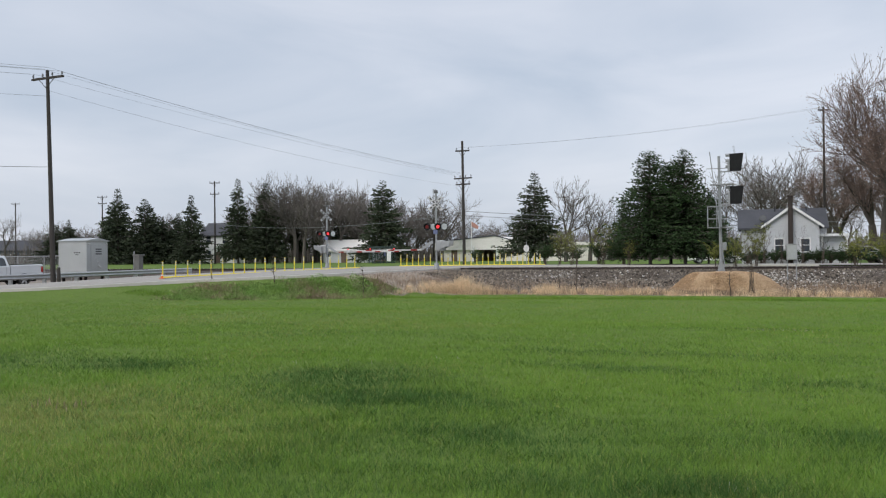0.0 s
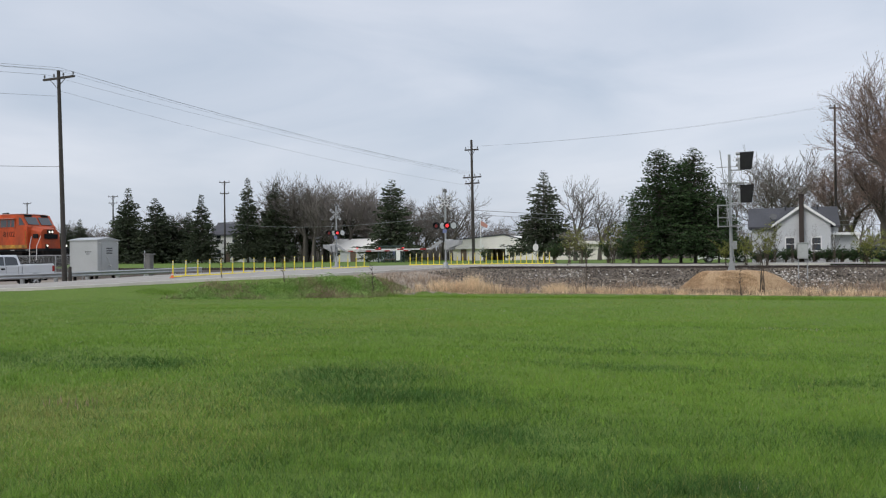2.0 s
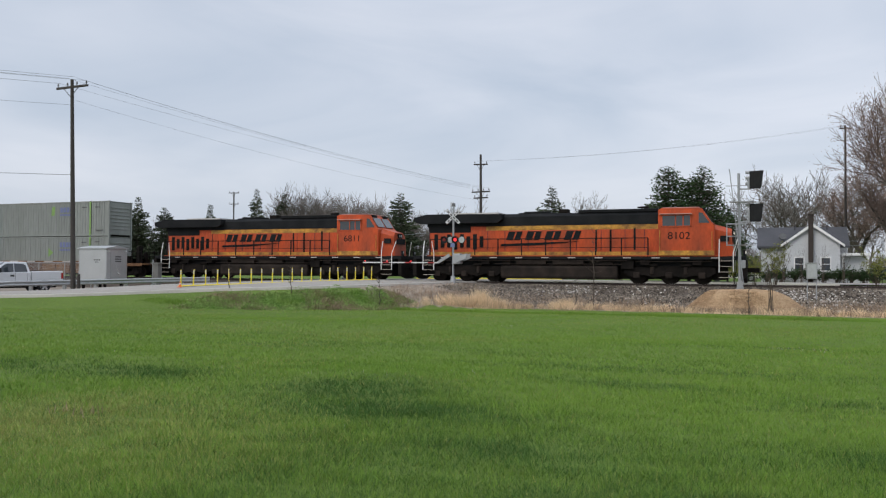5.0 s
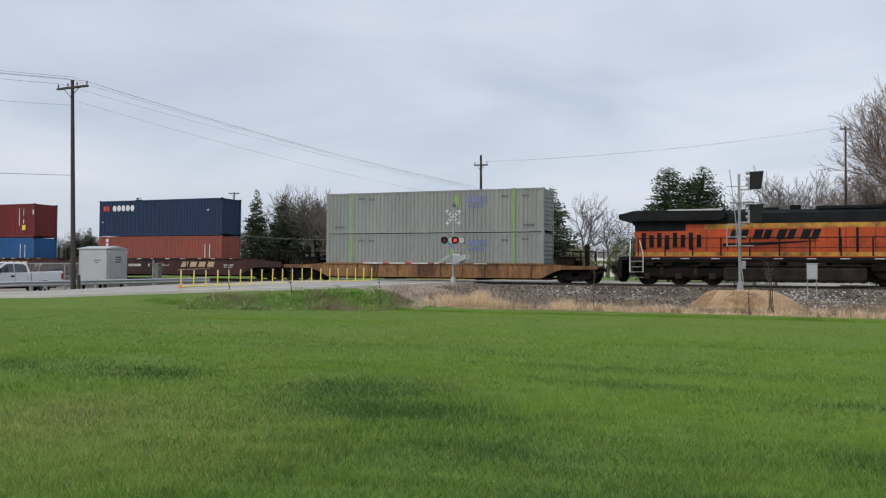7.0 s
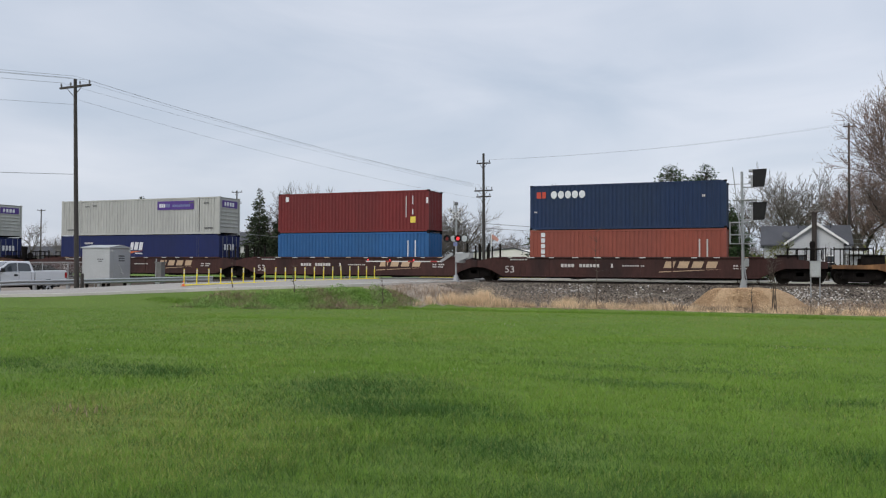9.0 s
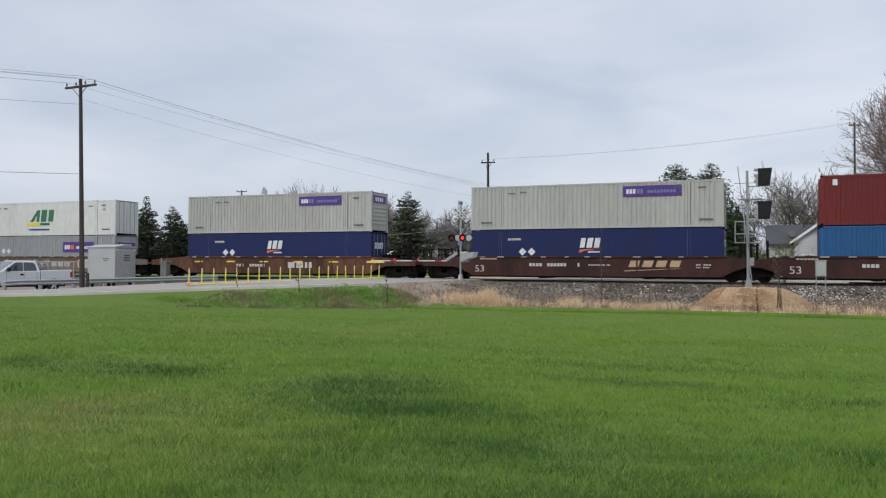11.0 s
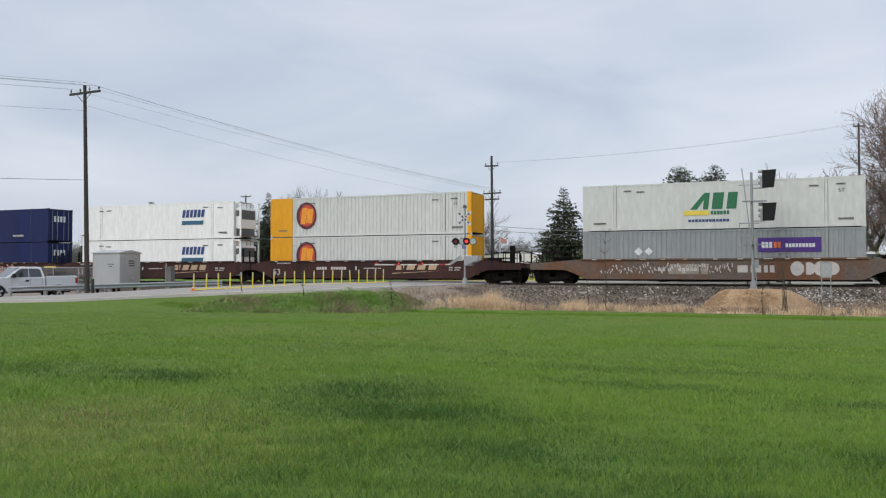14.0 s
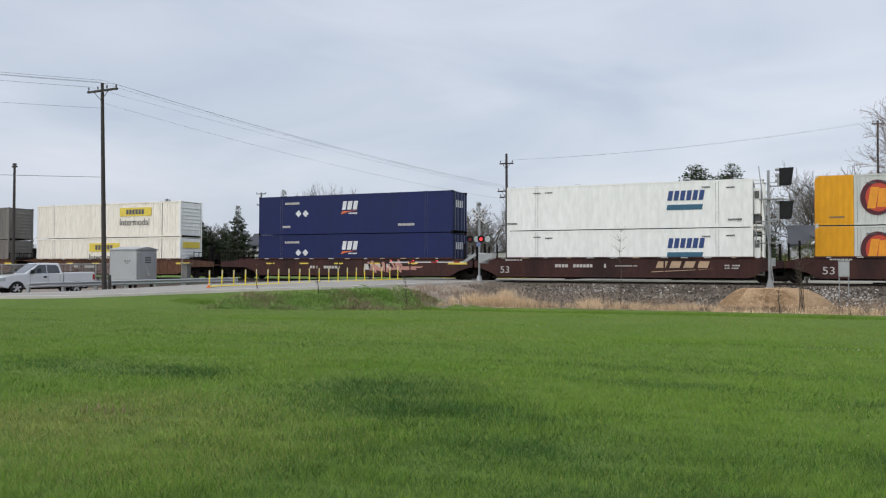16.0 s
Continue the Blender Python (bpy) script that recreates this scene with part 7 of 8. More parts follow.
pale_building()
fp = thing("flagpole", "white flagpole with a small furled flag", "flagpole", pose(-37.0, 110, 0.5))
made("pole", lambda bm: tube(bm, (0, 0, -0.3), (0, 0, 5.9), 0.07, 0.04, n=8), "white", fp)
made("flag", lambda bm: slab(bm, [(0.05, 5.8), (0.55, 5.5), (1.1, 5.1), (0.95, 4.7), (0.5, 4.9), (0.05, 5.1)], "y", -0.02, 0.02), "graffiti", fp)


def small_house(x, y, w, tall, label, turn=0.0, wall="siding", roof="shingle", d=7.0, porch=False):
    h = thing("house", label, "house", pose(x, y, ground_z(x, y), 0, 0, turn))
    made("wall", lambda bm: slab(bm, [(0, -0.4), (d, -0.4), (d, tall), (d / 2, tall + d * 0.32), (0, tall)], "x", -w / 2, w / 2), wall, h)
    made("gable_roof", lambda bm: slab(bm, [(-0.4, tall - 0.1), (d / 2, tall + d * 0.32), (d + 0.4, tall - 0.1), (d + 0.4, tall + 0.1), (d / 2, tall + d * 0.32 + 0.22), (-0.4, tall + 0.1)], "x", -w / 2 - 0.3, w / 2 + 0.3), roof, h)
    n = max(2, int(w / 2.2))
    for level in range(1 if tall < 4 else 2):
        for i in range(n):
            window_on(h, -w / 2 + (i + 0.3) * w / n, 0.9 + level * 2.7, 0.85, 1.35, -0.0)
    boxes("door", "brown_wall", h, (-0.45, 0.45, -0.06, -0.034, 0, 2.05))
    if porch:
        ph = boxes("porch_roof", roof, h, (-w / 2 - 4.0, -w / 2 - 0.1, -1.0, 4, 2.6, 2.85))
        boxes("porch_wall", wall, ph, (-w / 2 - 3.6, -w / 2, 1.0, 4, -0.4, 2.6))
        for i in range(4):
            boxes("porch_post", "white", ph, (-w / 2 - 3.9 + i * 1.2, -w / 2 - 3.75 + i * 1.2, -0.9, -0.75, -0.3, 2.6))


small_house(-91.0, 125.0, 6.2, 5.0, "two-storey white house with many windows and a side porch", 12, "white", porch=True)
small_house(-60.5, 116.0, 7.5, 1.9, "small low white building behind the crossing", 10, "siding", "roof_white", 5)
small_house(-42.5, 140.0, 7.0, 2.0, "low brown building behind the crossing", 5, "brown_wall", "brown_wall", 6)
M["wall_slate"] = mat("slate_blue_cladding", (0.1, 0.115, 0.14), (0.075, 0.085, 0.1), scale=0.4, fine=8, rough=0.7)
small_house(-161.0, 140.0, 34.0, 3.0, "long dark slate-blue warehouse beyond the lot", 22, "wall_slate", "shingle", 7)


def clear_glass(name, colour):
    m = glass(name, colour, 0.02)
    m.node_tree.nodes["Principled BSDF"].inputs["Transmission Weight"].default_value = 1.0
    return m


M["clear"] = clear_glass("clear_pane", (0.75, 0.85, 0.83))
M["teal_frame"] = mat("dark_teal_frame", (0.03, 0.06, 0.06), rough=0.5)


def bus_shelter():
    s = thing("bus_shelter", "dark-framed glass bus shelter with a white poster", "bus shelter", pose(-46.6, 100.0, 0.5, 0, 0, 8))
    w, d, h = 3.2, 1.4, 2.15
    boxes("roof", "teal_frame", s, (-w / 2 - 0.1, w / 2 + 0.1, -0.1, d + 0.1, h, h + 0.14), bevel=0.03)
    for i in range(5):
        x = -w / 2 + i * w / 4
        for y in (0.0, d):
            boxes("post", "teal_frame", s, (x - 0.05, x + 0.05, y - 0.05, y + 0.05, -0.3, h))
        if i < 4:
            boxes("pane", "clear", s, (x + 0.06, x + w / 4 - 0.06, d - 0.012, d + 0.012, 0.2, h - 0.1))
            boxes("sill", "teal_frame", s, (x + 0.05, x + w / 4 - 0.05, d - 0.03, d + 0.03, 0.1, 0.2))
    boxes("poster", "white", s, (w / 2 - 0.7, w / 2 - 0.15, -0.03, 0.03, 0.3, h - 0.2))
    boxes("poster", "logo_blue", s, (-0.05, 0.35, d - 0.04, d - 0.015, 1.0, 1.7))
    boxes("bench", "brown_wall", s, (-w / 2 + 0.3, 0.6, d - 0.5, d - 0.1, 0.4, 0.46), (-w / 2 + 0.4, -w / 2 + 0.5, d - 0.45, d - 0.15, -0.2, 0.4), (0.4, 0.5, d - 0.45, d - 0.15, -0.2, 0.4))


bus_shelter()
sg = thing("road_sign", "white-backed road sign on a slim post", "road sign", pose(-16.9, 64.2, 0.6))
made("post", lambda bm: tube(bm, (0, 0, -0.4), (0, 0, 2.0), 0.03, n=6), "galv", sg)
made("plate", lambda bm: slab(bm, ring_shape(0, 1.45, 0.24, 0.32, 8), "y", -0.05, -0.03), "refl", sg)

# lattice mast far behind
lm = thing("lattice_mast", "slim grey lattice mast far behind the trees", "mast", pose(-62.0, 160, 0.5))
for a in range(3):
    c, s = 0.5 * math.cos(a * 2.1), 0.5 * math.sin(a * 2.1)
    made("leg", lambda bm: tube(bm, (c, s, -0.3), (c * 0.6, s * 0.6, 15.0), 0.05, n=5), "galv", lm)
bm = bmesh.new()
for i in range(14):
    for a in range(3):
        c, s = 0.5 * math.cos(a * 2.1), 0.5 * math.sin(a * 2.1)
        c2, s2 = 0.5 * math.cos(a * 2.1 + 2.1), 0.5 * math.sin(a * 2.1 + 2.1)
        k, k2 = 1 - 0.4 * i / 14, 1 - 0.4 * (i + 1) / 14
        tube(bm, (c * k, s * k, i * 1.07), (c2 * k2, s2 * k2, (i + 1) * 1.07), 0.025, n=4)
part("bracing", bm, "galv", lm)


def sedan(x, y, turn, paint, label):
    c = thing("car", label, "car", pose(x, y, ground_z(x, y) + 0.02, 0, 0, turn), "parked cars")
    prof = [(-2.2, 0.3), (-2.25, 0.75), (-1.5, 0.95), (-0.75, 1.42), (0.65, 1.42), (1.35, 1.0), (2.1, 0.92), (2.25, 0.7), (2.2, 0.3)]
    made("body", lambda bm: slab(bm, prof, "y", -0.88, 0.88), paint, c)
    for sgn in (-1, 1):
        made("side_window", lambda bm: slab(bm, [(-1.3, 0.96), (-0.68, 1.36), (0.58, 1.36), (1.1, 0.98)], "y", *sorted((sgn * 0.885, sgn * 0.87))), "window", c)
        for wx in (-1.4, 1.4):
            w = made("wheel", lambda bm: tube(bm, (wx, sgn * 0.72, 0.31), (wx, sgn * 0.9, 0.31), 0.31, n=20), "tyre", c)
            made("rim", lambda bm: tube(bm, (wx, sgn * 0.88, 0.31), (wx, sgn * 0.91, 0.31), 0.19, n=14), "galv", w)


sedan(8.6, 75.0, 5, "c_silver", "silver car parked by the house")
sedan(11.6, 76.0, 5, "c_taupe", "grey car parked by the house")
sedan(-3.0, 78.0, 10, "c_white", "white car parked behind the evergreens")


# ---- lawn, weeds and stones ----
def heights(x, y):
    """Ground height at many places, from the ground sheet's own grid."""
    gx, gy = np.array(xs), np.array(ys)
    grid = np.array([v.co.z for v in ground.data.vertices]).reshape(len(ys), len(xs))
    i = np.clip(np.searchsorted(gx, x) - 1, 0, len(xs) - 2)
    j = np.clip(np.searchsorted(gy, y) - 1, 0, len(ys) - 2)
    u, v = (x - gx[i]) / (gx[i + 1] - gx[i]), (y - gy[j]) / (gy[j + 1] - gy[j])
    return grid[j, i] * (1 - u) * (1 - v) + grid[j, i + 1] * u * (1 - v) + grid[j + 1, i] * (1 - u) * v + grid[j + 1, i + 1] * u * v


def tufts(name, x, y, tall, wide, material, label, category, seed, lean=0.5, z=None):
    """Many single blades as one mesh: a narrow triangle each."""
    r = np.random.RandomState(seed)
    n = len(x)
    z = heights(x, y) if z is None else z
    a, b = r.uniform(0, 2 * np.pi, n), r.uniform(0, 2 * np.pi, n)
    tip = r.uniform(0.1, lean, n) * tall
    v = np.empty((n, 3, 3), np.float32)
    v[:, 0] = np.stack([x - np.cos(a) * wide, y - np.sin(a) * wide, z - 0.02], 1)
    v[:, 1] = np.stack([x + np.cos(a) * wide, y + np.sin(a) * wide, z - 0.02], 1)
    v[:, 2] = np.stack([x + np.cos(b) * tip, y + np.sin(b) * tip, z + tall], 1)
    me = bpy.data.meshes.new(name)
    me.vertices.add(n * 3)
    me.vertices.foreach_set("co", v.ravel())
    me.loops.add(n * 3)
    me.loops.foreach_set("vertex_index", np.arange(n * 3, dtype=np.int32))
    me.polygons.add(n)
    me.polygons.foreach_set("loop_start", np.arange(0, n * 3, 3, dtype=np.int32))
    me.polygons.foreach_set("loop_total", np.full(n, 3, dtype=np.int32))
    me.update()
    me.validate()
    me.materials.append(M[material])
    return tagged(new(name, me), label, category, kind="stuff")


def leafage(name, x, y, lift, size, material, label, seed):
    """Many small kite-shaped leaves as one mesh, tilted every way, lift above the ground."""
    r = np.random.RandomState(seed)
    n = len(x)
    way = r.normal(0, 1, (n, 3))
    way[:, 2] = 0.35 * np.abs(way[:, 2])
    way /= np.linalg.norm(way, axis=1)[:, None]
    side = np.cross(way, r.normal(0, 1, (n, 3)))
    side /= np.linalg.norm(side, axis=1)[:, None] + 1e-6
    p = np.stack([x, y, heights(x, y) + lift], 1)
    v = np.stack([p, p + (way * 0.45 + side * 0.38) * size[:, None], p + way * size[:, None], p + (way * 0.4 - side * 0.38) * size[:, None]], 1)
    me = bpy.data.meshes.new(name)
    me.from_pydata(v.reshape(-1, 3).tolist(), [], np.arange(n * 4).reshape(-1, 4).tolist())
    me.materials.append(M[material])
    return tagged(new(name, me), label, "weeds", kind="stuff")


def wobble(x, y, size, seed):
    """A cheap soft field of -1 to 1 over the plan."""
    r = np.random.RandomState(seed)
    out = np.zeros_like(x)
    for k in range(7):
        a, f, p = r.uniform(0, 6.28), size * r.uniform(0.5, 2.2), r.uniform(0, 6.28)
        out += np.sin((x * np.cos(a) + y * np.sin(a)) * f + p)
    return out / 3.5


r = np.random.RandomState(3)
N = 640000
turn = np.radians(r.uniform(-53, 12, N))
dist = 4.6 * (47.0 / 4.6) ** (r.rand(N) ** 0.85)
gx, gy = np.sin(turn) * dist, np.cos(turn) * dist
near_line = np.array(ROAD_NEAR)
edge_y = np.interp(gx, near_line[:8, 0], near_line[:8, 1])


def rim(x):
    """Where the lawn ends before the bank."""
    return 42.7 - np.maximum(0, -11.5 - x) * 0.46 - 2.4 * np.exp(-((x + 18.2) / 1.3) ** 2)


keep = (gy < rim(gx) + 0.16 + 0.1 * wobble(gx, gy, 0.6, 9)) & ((gx > -19.6) | (gy < edge_y - 0.45))
gx, gy, dist = gx[keep], gy[keep], dist[keep]
lush_shade = np.zeros(len(gx))
# these dark patches paint the shading of dips, along with richer grass
for cx, cy, rx, ry, much in ((-8.9, 9.75, 1.5, 0.6, 0.95), (-10.4, 9.7, 1.5, 0.75, 0.6), (-5.0, 9.3, 1.25, 0.75, 1.1), (-3.9, 8.2, 1.5, 0.8, 0.8), (-1.75, 11.6, 1.6, 0.5, 0.75), (-1.0, 14.0, 3.2, 0.6, 0.6), (1.8, 11.0, 2.0, 0.6, 0.6), (-2.1, 6.7, 1.4, 0.7, 0.6), (-0.6, 5.6, 1.2, 0.5, 0.6), (1.5, 7.4, 1.6, 0.5, 0.6)):
    lush_shade = np.maximum(lush_shade, np.exp(-((gx - cx) / rx) ** 2 - ((gy - cy) / ry) ** 2) * much)
lush_shade += 0.11 * wobble(gx, gy, 1.3, 5) + 0.12 * wobble(gx, gy * 2.0, 0.5, 8) + 0.12 * wobble(gx, gy, 5.0, 25) * np.clip((18 - gy) / 10, 0, 1)
dry = 1.1 * np.clip(1.05 - np.hypot((gx + 6.6) / 3.2, (gy - 6.0) / 2.6), 0, 1) + 0.55 * np.clip(1 - np.hypot((gx + 12) / 9, (gy - 19) / 3.0), 0, 1) + 0.22 * wobble(gx, gy, 0.9, 6)
lush_shade += 0.3 * np.clip((10.5 - gy) / 5, 0, 1) * np.clip((gx + 5.5) / 2, 0, 1)
lush_shade += 0.2 * wobble(gx * 0.3, gy * 1.5, 1.4, 27) * np.clip((gy - 9) / 6, 0, 1)
lush_shade -= 0.45 * np.clip((gy - 17) / 12, 0, 1)
dry += 0.3 * np.clip((gy - 20) / 15, 0, 1)
pick = r.rand(len(gx))
tall = (0.036 + 0.026 * r.rand(len(gx)) + 0.01 * wobble(gx, gy, 2.5, 7) + 0.012 * wobble(gx, gy, 7.0, 26)) * (1 + 0.25 * np.clip(lush_shade, 0, 1)) * (1.1 - 0.55 * np.clip((dist - 7) / 26, 0, 1))
tall = np.clip(tall, 0.02, 0.15)
wide = 0.0024 * np.maximum(1.0, dist / 7.0)
kind = np.where(pick < np.clip(lush_shade * 1.1, 0, 0.95), 1, np.where(pick > 1 - np.clip(dry * 0.7, 0.03, 0.75), 2, 0))
for k, material, label in ((0, "blade", "short mown bright green lawn grass"), (1, "blade_dark", "longer dark green lawn patches with the shading of dips in their colour"), (2, "blade_dry", "dry yellowish patches of lawn grass")):
    m = kind == k
    tufts(("lawn_grass", "lush_grass", "dry_grass")[k], gx[m], gy[m], tall[m], wide[m], material, label, "grass", 20 + k, 1.9)

# small white clover heads and dandelion stalks in the lawn
fx, fy = [], []
for cx, cy, n, s in ((0.58, 19.4, 60, 0.5), (-4.5, 11.7, 16, 0.35), (-12.0, 11.6, 16, 0.5), (-9.5, 26, 40, 1.2), (-6.0, 10.3, 12, 0.7), (-4.0, 7.2, 5, 0.25), (-0.05, 5.8, 8, 0.12)):
    fx += list(cx + r.normal(0, s, n))
    fy += list(cy + r.normal(0, s * 0.5, n))
fx, fy = np.array(fx), np.array(fy)
tufts("clover_heads", fx, fy, np.full(len(fx), 0.05), np.full(len(fx), 0.006), "stone_pale", "tiny white clover heads in the lawn", "clover", 31, 0.3)
dx = np.concatenate([-6.85 + r.normal(0, 0.16, 14), -7.1 + r.normal(0, 0.1, 6)])
dy = np.full(20, 6.75) + r.normal(0, 0.12, 20)
tufts("dead_stalks", dx, dy, r.uniform(0.07, 0.12, 20), np.full(20, 0.012), "dead_weed", "few dark dead stalks in the lawn", "weeds", 32, 0.3)

# straw-coloured weeds along the foot of the ballast
n = 24000
sx = r.uniform(-18.5, 22, n)
sy = rim(sx) - 0.05 + 2.6 * r.rand(n) ** 1.3
dense = 0.42 + 0.5 * wobble(sx, sy, 1.1, 11) + 0.35 * np.exp(-((sx + 15.2) / 1.6) ** 2) + 0.45 * np.exp(-((sx + 10.2) / 1.0) ** 2) - 0.35 * (sx > 2.5)
m = (r.rand(n) < dense) & (sx > -17.0 + 0.6 * wobble(sx, sy, 1.0, 14))
sx, sy = sx[m], sy[m]
sh = r.uniform(0.05, 0.26, len(sx)) * (1 + 0.5 * wobble(sx, sy, 1.7, 12)) + 0.15 * np.exp(-((sx + 14.6) / 1.0) ** 2) * r.rand(len(sx)) + 0.3 * np.exp(-((sx + 10.0) / 0.8) ** 2) * r.rand(len(sx))
tufts("dry_weeds", sx, sy, sh, np.full(len(sx), 0.014), "straw", "straw-coloured dry weeds at the foot of the ballast", "weeds", 33, 0.8)
# tall fans of straw standing out of them
hub_x = np.concatenate([r.uniform(-17.5, 16, 130), r.normal(-15.0, 1.1, 46), r.normal(-10.4, 0.8, 16)])
hub_y = rim(hub_x) + r.uniform(0.15, 1.7, len(hub_x))
hub_h = r.uniform(0.22, 0.5, len(hub_x)) + 0.6 * np.exp(-((hub_x + 14.5) / 0.8) ** 2) + 0.25 * np.exp(-((hub_x + 10.3) / 0.6) ** 2)
per = 60
sx, sy = np.repeat(hub_x, per), np.repeat(hub_y, per)
sx, sy = sx + r.normal(0, 0.1, len(sx)), sy + r.normal(0, 0.1, len(sx))
tufts("straw_fans", sx, sy, np.repeat(hub_h, per) * r.uniform(0.45, 1.1, len(sx)), np.full(len(sx), 0.011), "straw", "pale fans of tall dead grass along the bank", "weeds", 38, 0.75)
n = 34000
sx = r.uniform(-19, 22, n)
sy = rim(sx) + 3.9 * r.rand(n)
m = r.rand(n) < 0.4 + 0.3 * wobble(sx, sy, 0.9, 13) + 0.3 * (sx > 1)
sx, sy = sx[m], sy[m]
tufts("dead_weeds", sx, sy, r.uniform(0.08, 0.42, len(sx)), np.full(len(sx), 0.012), "dead_weed", "brown dead weeds on the bank", "weeds", 34, 0.9)
# straw over the bare soil right of the road
n = 7000
sx, sy = r.uniform(-21, -9, n), r.uniform(40, 48, n)
m = (sy < 48.2 - 0.25 * (sx + 9) * 0) & (r.rand(n) < 0.5 + 0.4 * wobble(sx, sy, 1.0, 15)) & (sy > 41 - (sx + 9) * 0.1)
tufts("bank_weeds", sx[m], sy[m], r.uniform(0.04, 0.22, m.sum()), np.full(m.sum(), 0.014), "dead_weed", "sparse brown weeds on the bare bank beside the crossing", "weeds", 35, 1.2)

# green weeds on the road bank
n = 90000
k = r.rand(n)
ring_x = np.interp(k, np.linspace(0, 1, 8), [-29.5, -28.0, -26.2, -24.2, -22.6, -21.0, -19.6, -18.0])
ring_y = np.interp(k, np.linspace(0, 1, 8), [30.9, 32.2, 33.4, 34.3, 35.2, 36.6, 38.6, 40.6])
off = r.rand(n)
off *= 0.85 + 0.22 * wobble(ring_x, ring_y, 1.4, 29)
sx, sy = ring_x + off * 1.4 + r.normal(0, 0.3, n), ring_y - off * 2.6 + r.normal(0, 0.2, n)
edge_y = np.interp(sx, near_line[:8, 0], near_line[:8, 1])
m = (r.rand(n) < 0.62 + 0.4 * wobble(sx, sy, 1.2, 17)) & (sy < edge_y - 0.5) & (sx > -26.0 + 0.5 * wobble(sx, sy, 2.0, 16))
sx, sy = sx[m], sy[m]
hh = (r.uniform(0.04, 0.2, len(sx)) + 0.24 * np.clip(wobble(sx, sy, 1.6, 18), 0, 1)) * (0.6 + 0.5 * (sx > -29))
brown = r.rand(len(sx)) < 0.17 + 0.3 * np.clip((sx + 21.5) / 3, 0, 1) + 0.4 * wobble(sx, sy, 0.9, 19)
crest = np.clip(wobble(sx, sy, 1.6, 18), 0, 1)
leafage("green_weeds", sx[~brown], sy[~brown], (0.05 + 0.4 * crest[~brown]) * r.rand((~brown).sum()), r.uniform(0.03, 0.085, (~brown).sum()), "weed", "leafy green weeds on the road bank", 36)
tufts("brown_brambles", sx[brown], sy[brown], 0.08 + 0.24 * r.rand(brown.sum()), np.full(brown.sum(), 0.009), "dead_weed", "brown brambles among the weeds on the road bank", "weeds", 37, 2.6)
few = r.rand((~brown).sum()) < 0.12
tufts("weed_stalks", sx[~brown][few], sy[~brown][few], r.uniform(0.1, 0.36, few.sum()), np.full(few.sum(), 0.01), "weed", "thin green stalks among the weeds on the road bank", "weeds", 39, 1.2)

# ragged fringe of longer grass where the mower stops
n = 26000
sx = r.uniform(-28, 20, n)
edge_y = np.interp(sx, near_line[:8, 0], near_line[:8, 1])
sy = np.minimum(rim(sx), edge_y - 2.6) + r.normal(0.18, 0.28, n)
tufts("lawn_fringe", sx, sy, r.uniform(0.05, 0.17, n) * (1 + 0.4 * wobble(sx, sy, 1.5, 28)), np.full(n, 0.012), "blade", "ragged fringe of longer grass at the edge of the lawn", "grass", 40, 1.0)


def stones(name, x, y, z, size, material, label, seed):
    """Loose angular stones, joined: a squashed eight-faced lump each."""
    r = np.random.RandomState(seed)
    n = len(x)
    base = np.array([(1, 0, 0), (-1, 0, 0), (0, 1, 0), (0, -1, 0), (0, 0, 1), (0, 0, -1)], float)
    v = base[None] * r.uniform(0.6, 1.2, (n, 6, 1)) + r.uniform(-0.25, 0.25, (n, 6, 3))
    a = r.uniform(0, 6.28, n)
    c, s = np.cos(a)[:, None], np.sin(a)[:, None]
    v = np.stack([v[:, :, 0] * c - v[:, :, 1] * s, v[:, :, 0] * s + v[:, :, 1] * c, v[:, :, 2] * 0.8], 2) * size[:, None, None]
    v += np.stack([x, y, z], 1)[:, None]
    tri = np.array([(0, 2, 4), (2, 1, 4), (1, 3, 4), (3, 0, 4), (2, 0, 5), (1, 2, 5), (3, 1, 5), (0, 3, 5)])
    f = (tri[None] + (np.arange(n) * 6)[:, None, None]).reshape(-1, 3)
    me = bpy.data.meshes.new(name)
    me.from_pydata(v.reshape(-1, 3).tolist(), [], f.tolist())
    me.materials.append(M[material])
    return tagged(new(name, me), label, "stones", kind="stuff")


def bank_z(y):
    return np.interp(y, [p[0] for p in prof_line], [p[1] for p in prof_line])


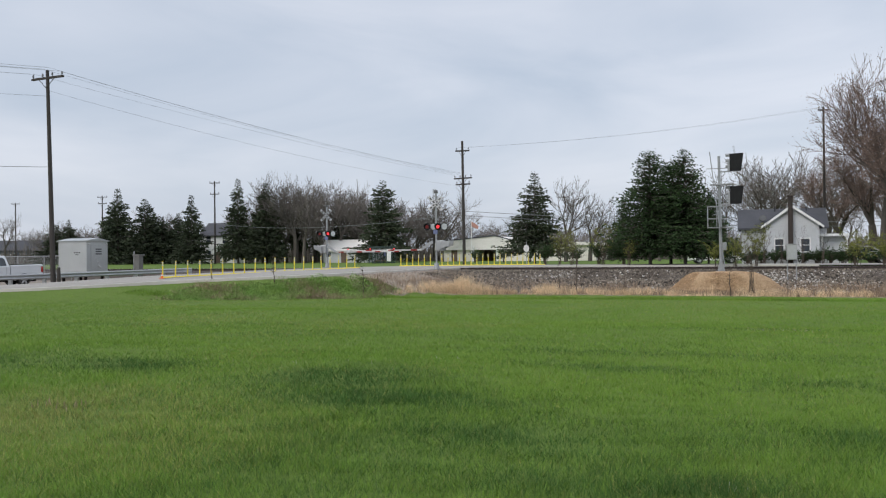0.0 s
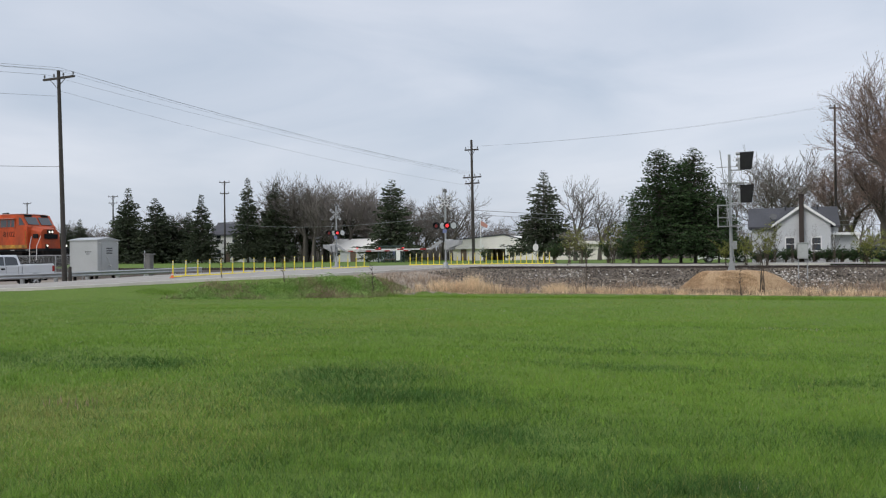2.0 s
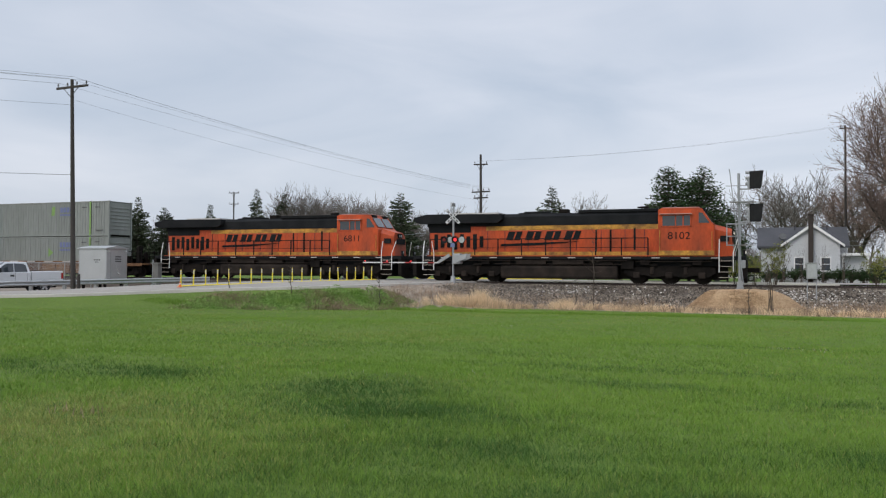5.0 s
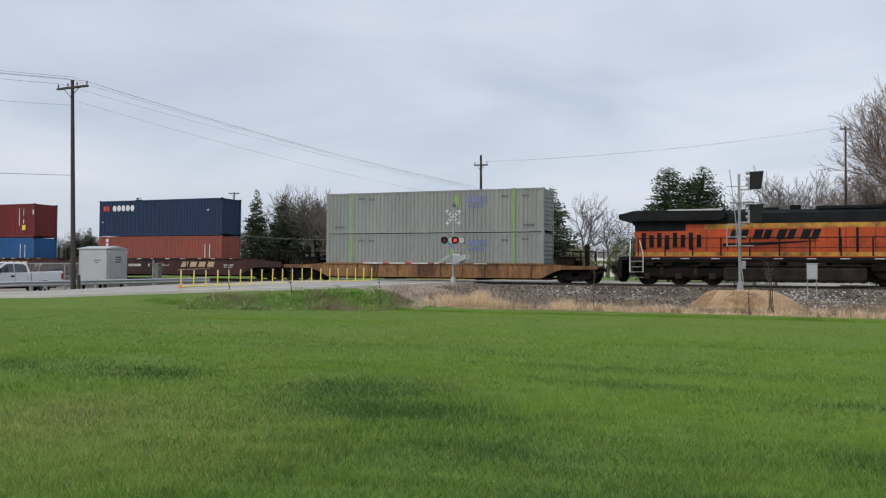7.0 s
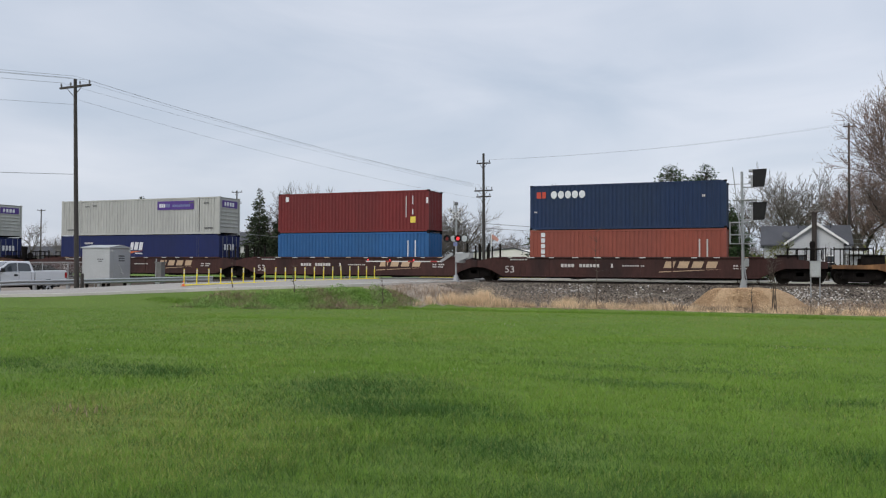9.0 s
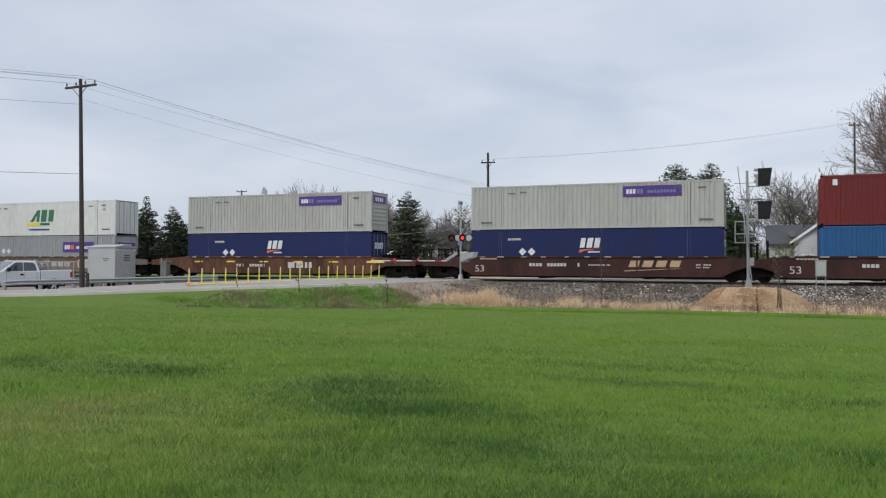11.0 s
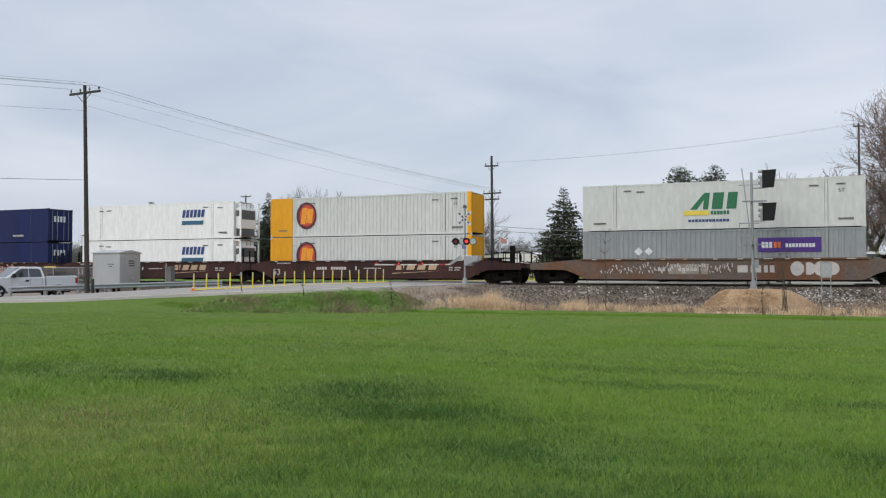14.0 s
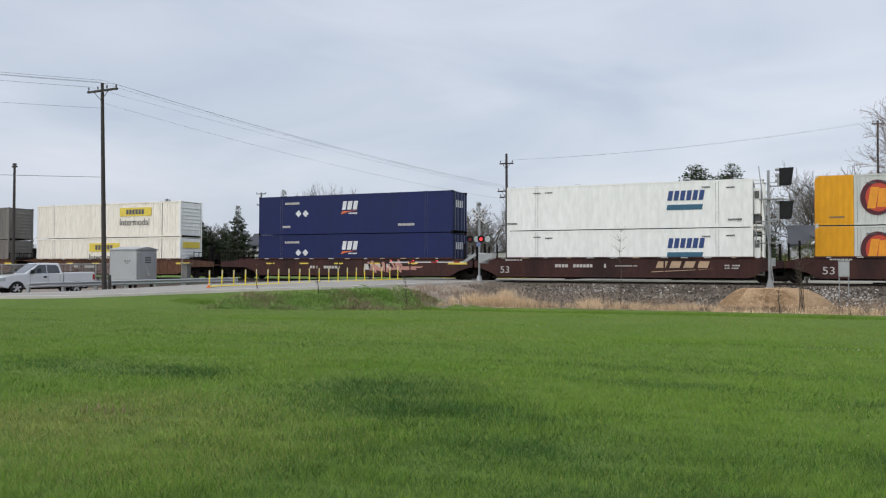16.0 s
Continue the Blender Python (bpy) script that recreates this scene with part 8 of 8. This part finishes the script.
prof_line = [(TRACK_Y - 8.1, -0.62), (TRACK_Y - 4.6, -0.02), (TRACK_Y - 2.3, RAIL - 0.2), (TRACK_Y - 1.6, RAIL - 0.16)]
n = 30000
bx, by = r.uniform(-18, 18, n), r.uniform(TRACK_Y - 8.9, TRACK_Y - 1.5, n)
stones("ballast_stones", bx, by, np.maximum(heights(bx, by), bank_z(by)) + 0.01, r.uniform(0.03, 0.1, n), "stone", "crushed grey-brown ballast stones on the bank", 41)
n = 3000
bx, by = r.uniform(-14, 18, n), TRACK_Y - 8.6 + 6.3 * r.rand(n) ** 0.7
m = r.rand(n) < 0.15 + 0.5 * wobble(bx, by, 1.0, 21) + 0.35 * (bx > 1.0)
bx, by = bx[m], by[m]
stones("pale_stones", bx, by, np.maximum(heights(bx, by), bank_z(by)) + 0.02, r.uniform(0.03, 0.09, len(bx)), "stone_pale", "scattered pale stones on the ballast bank", 42)
n = 5000
bx, by = r.uniform(-20, -10, n), r.uniform(38, 50, n)
m = by > rim(bx) + 0.4
bx, by = bx[m], by[m]
stones("loose_gravel", bx, by, np.maximum(heights(bx, by), bank_z(by)) + 0.01, r.uniform(0.02, 0.06, len(bx)), "stone_dust", "loose dusty gravel beside the road crossing", 43)

# ties along the stretch in sight
tie_mesh = None
for i in range(200):
    x = -75 + i * 0.5
    if -31.2 < x < -18.4:
        continue
    if tie_mesh is None:
        bm = bmesh.new()
        box(bm, -0.115, 0.115, -1.3, 1.3, -0.18, 0.0)
        tie_mesh = finish(bm, "tie", "tie")
    t = new("tie", tie_mesh)
    t.parent = track
    t.location = (x, TRACK_Y, RAIL - 0.165)

# brush under the distant woods
n = 24000
bx, by = r.uniform(-230, 70, n), r.uniform(132, 182, n)
tufts("far_brush", bx, by, r.uniform(1.6, 4.8, n) * (1 + 0.35 * wobble(bx, by, 0.08, 23)), np.full(n, 0.13), "twig", "brown leafless brush under the distant woods", "brush", 51, 0.5)

# chips on the mulch mound
n = 5000
a, k = r.uniform(0, 2 * np.pi, n), np.sqrt(r.rand(n))
bx, by = -1.3 + 2.9 * k * np.cos(a), 45.9 + 1.5 * k * np.sin(a)
t = np.clip((k - 0.5) / 0.5, 0, 1)
bz = -0.34 + 0.88 * (1 - t * t * (3 - 2 * t)) ** 0.8 - 0.06 * k
stones("mulch_chips", bx, by, bz + 0.0, r.uniform(0.018, 0.045, n), "sand", "loose tan wood chips on the mulch mound", 44)


# ---- movement: the train passes at a steady speed ----
def motions():
    times = [0.0, 0.1] + [0.5 * i for i in range(1, 32)] + [15.9, 16.0]
    for ob, s, z in TRAIN:
        walk(ob, [(t, pose(START + SPEED * t + s, TRACK_Y, RAIL + z)) for t in times])


motions()
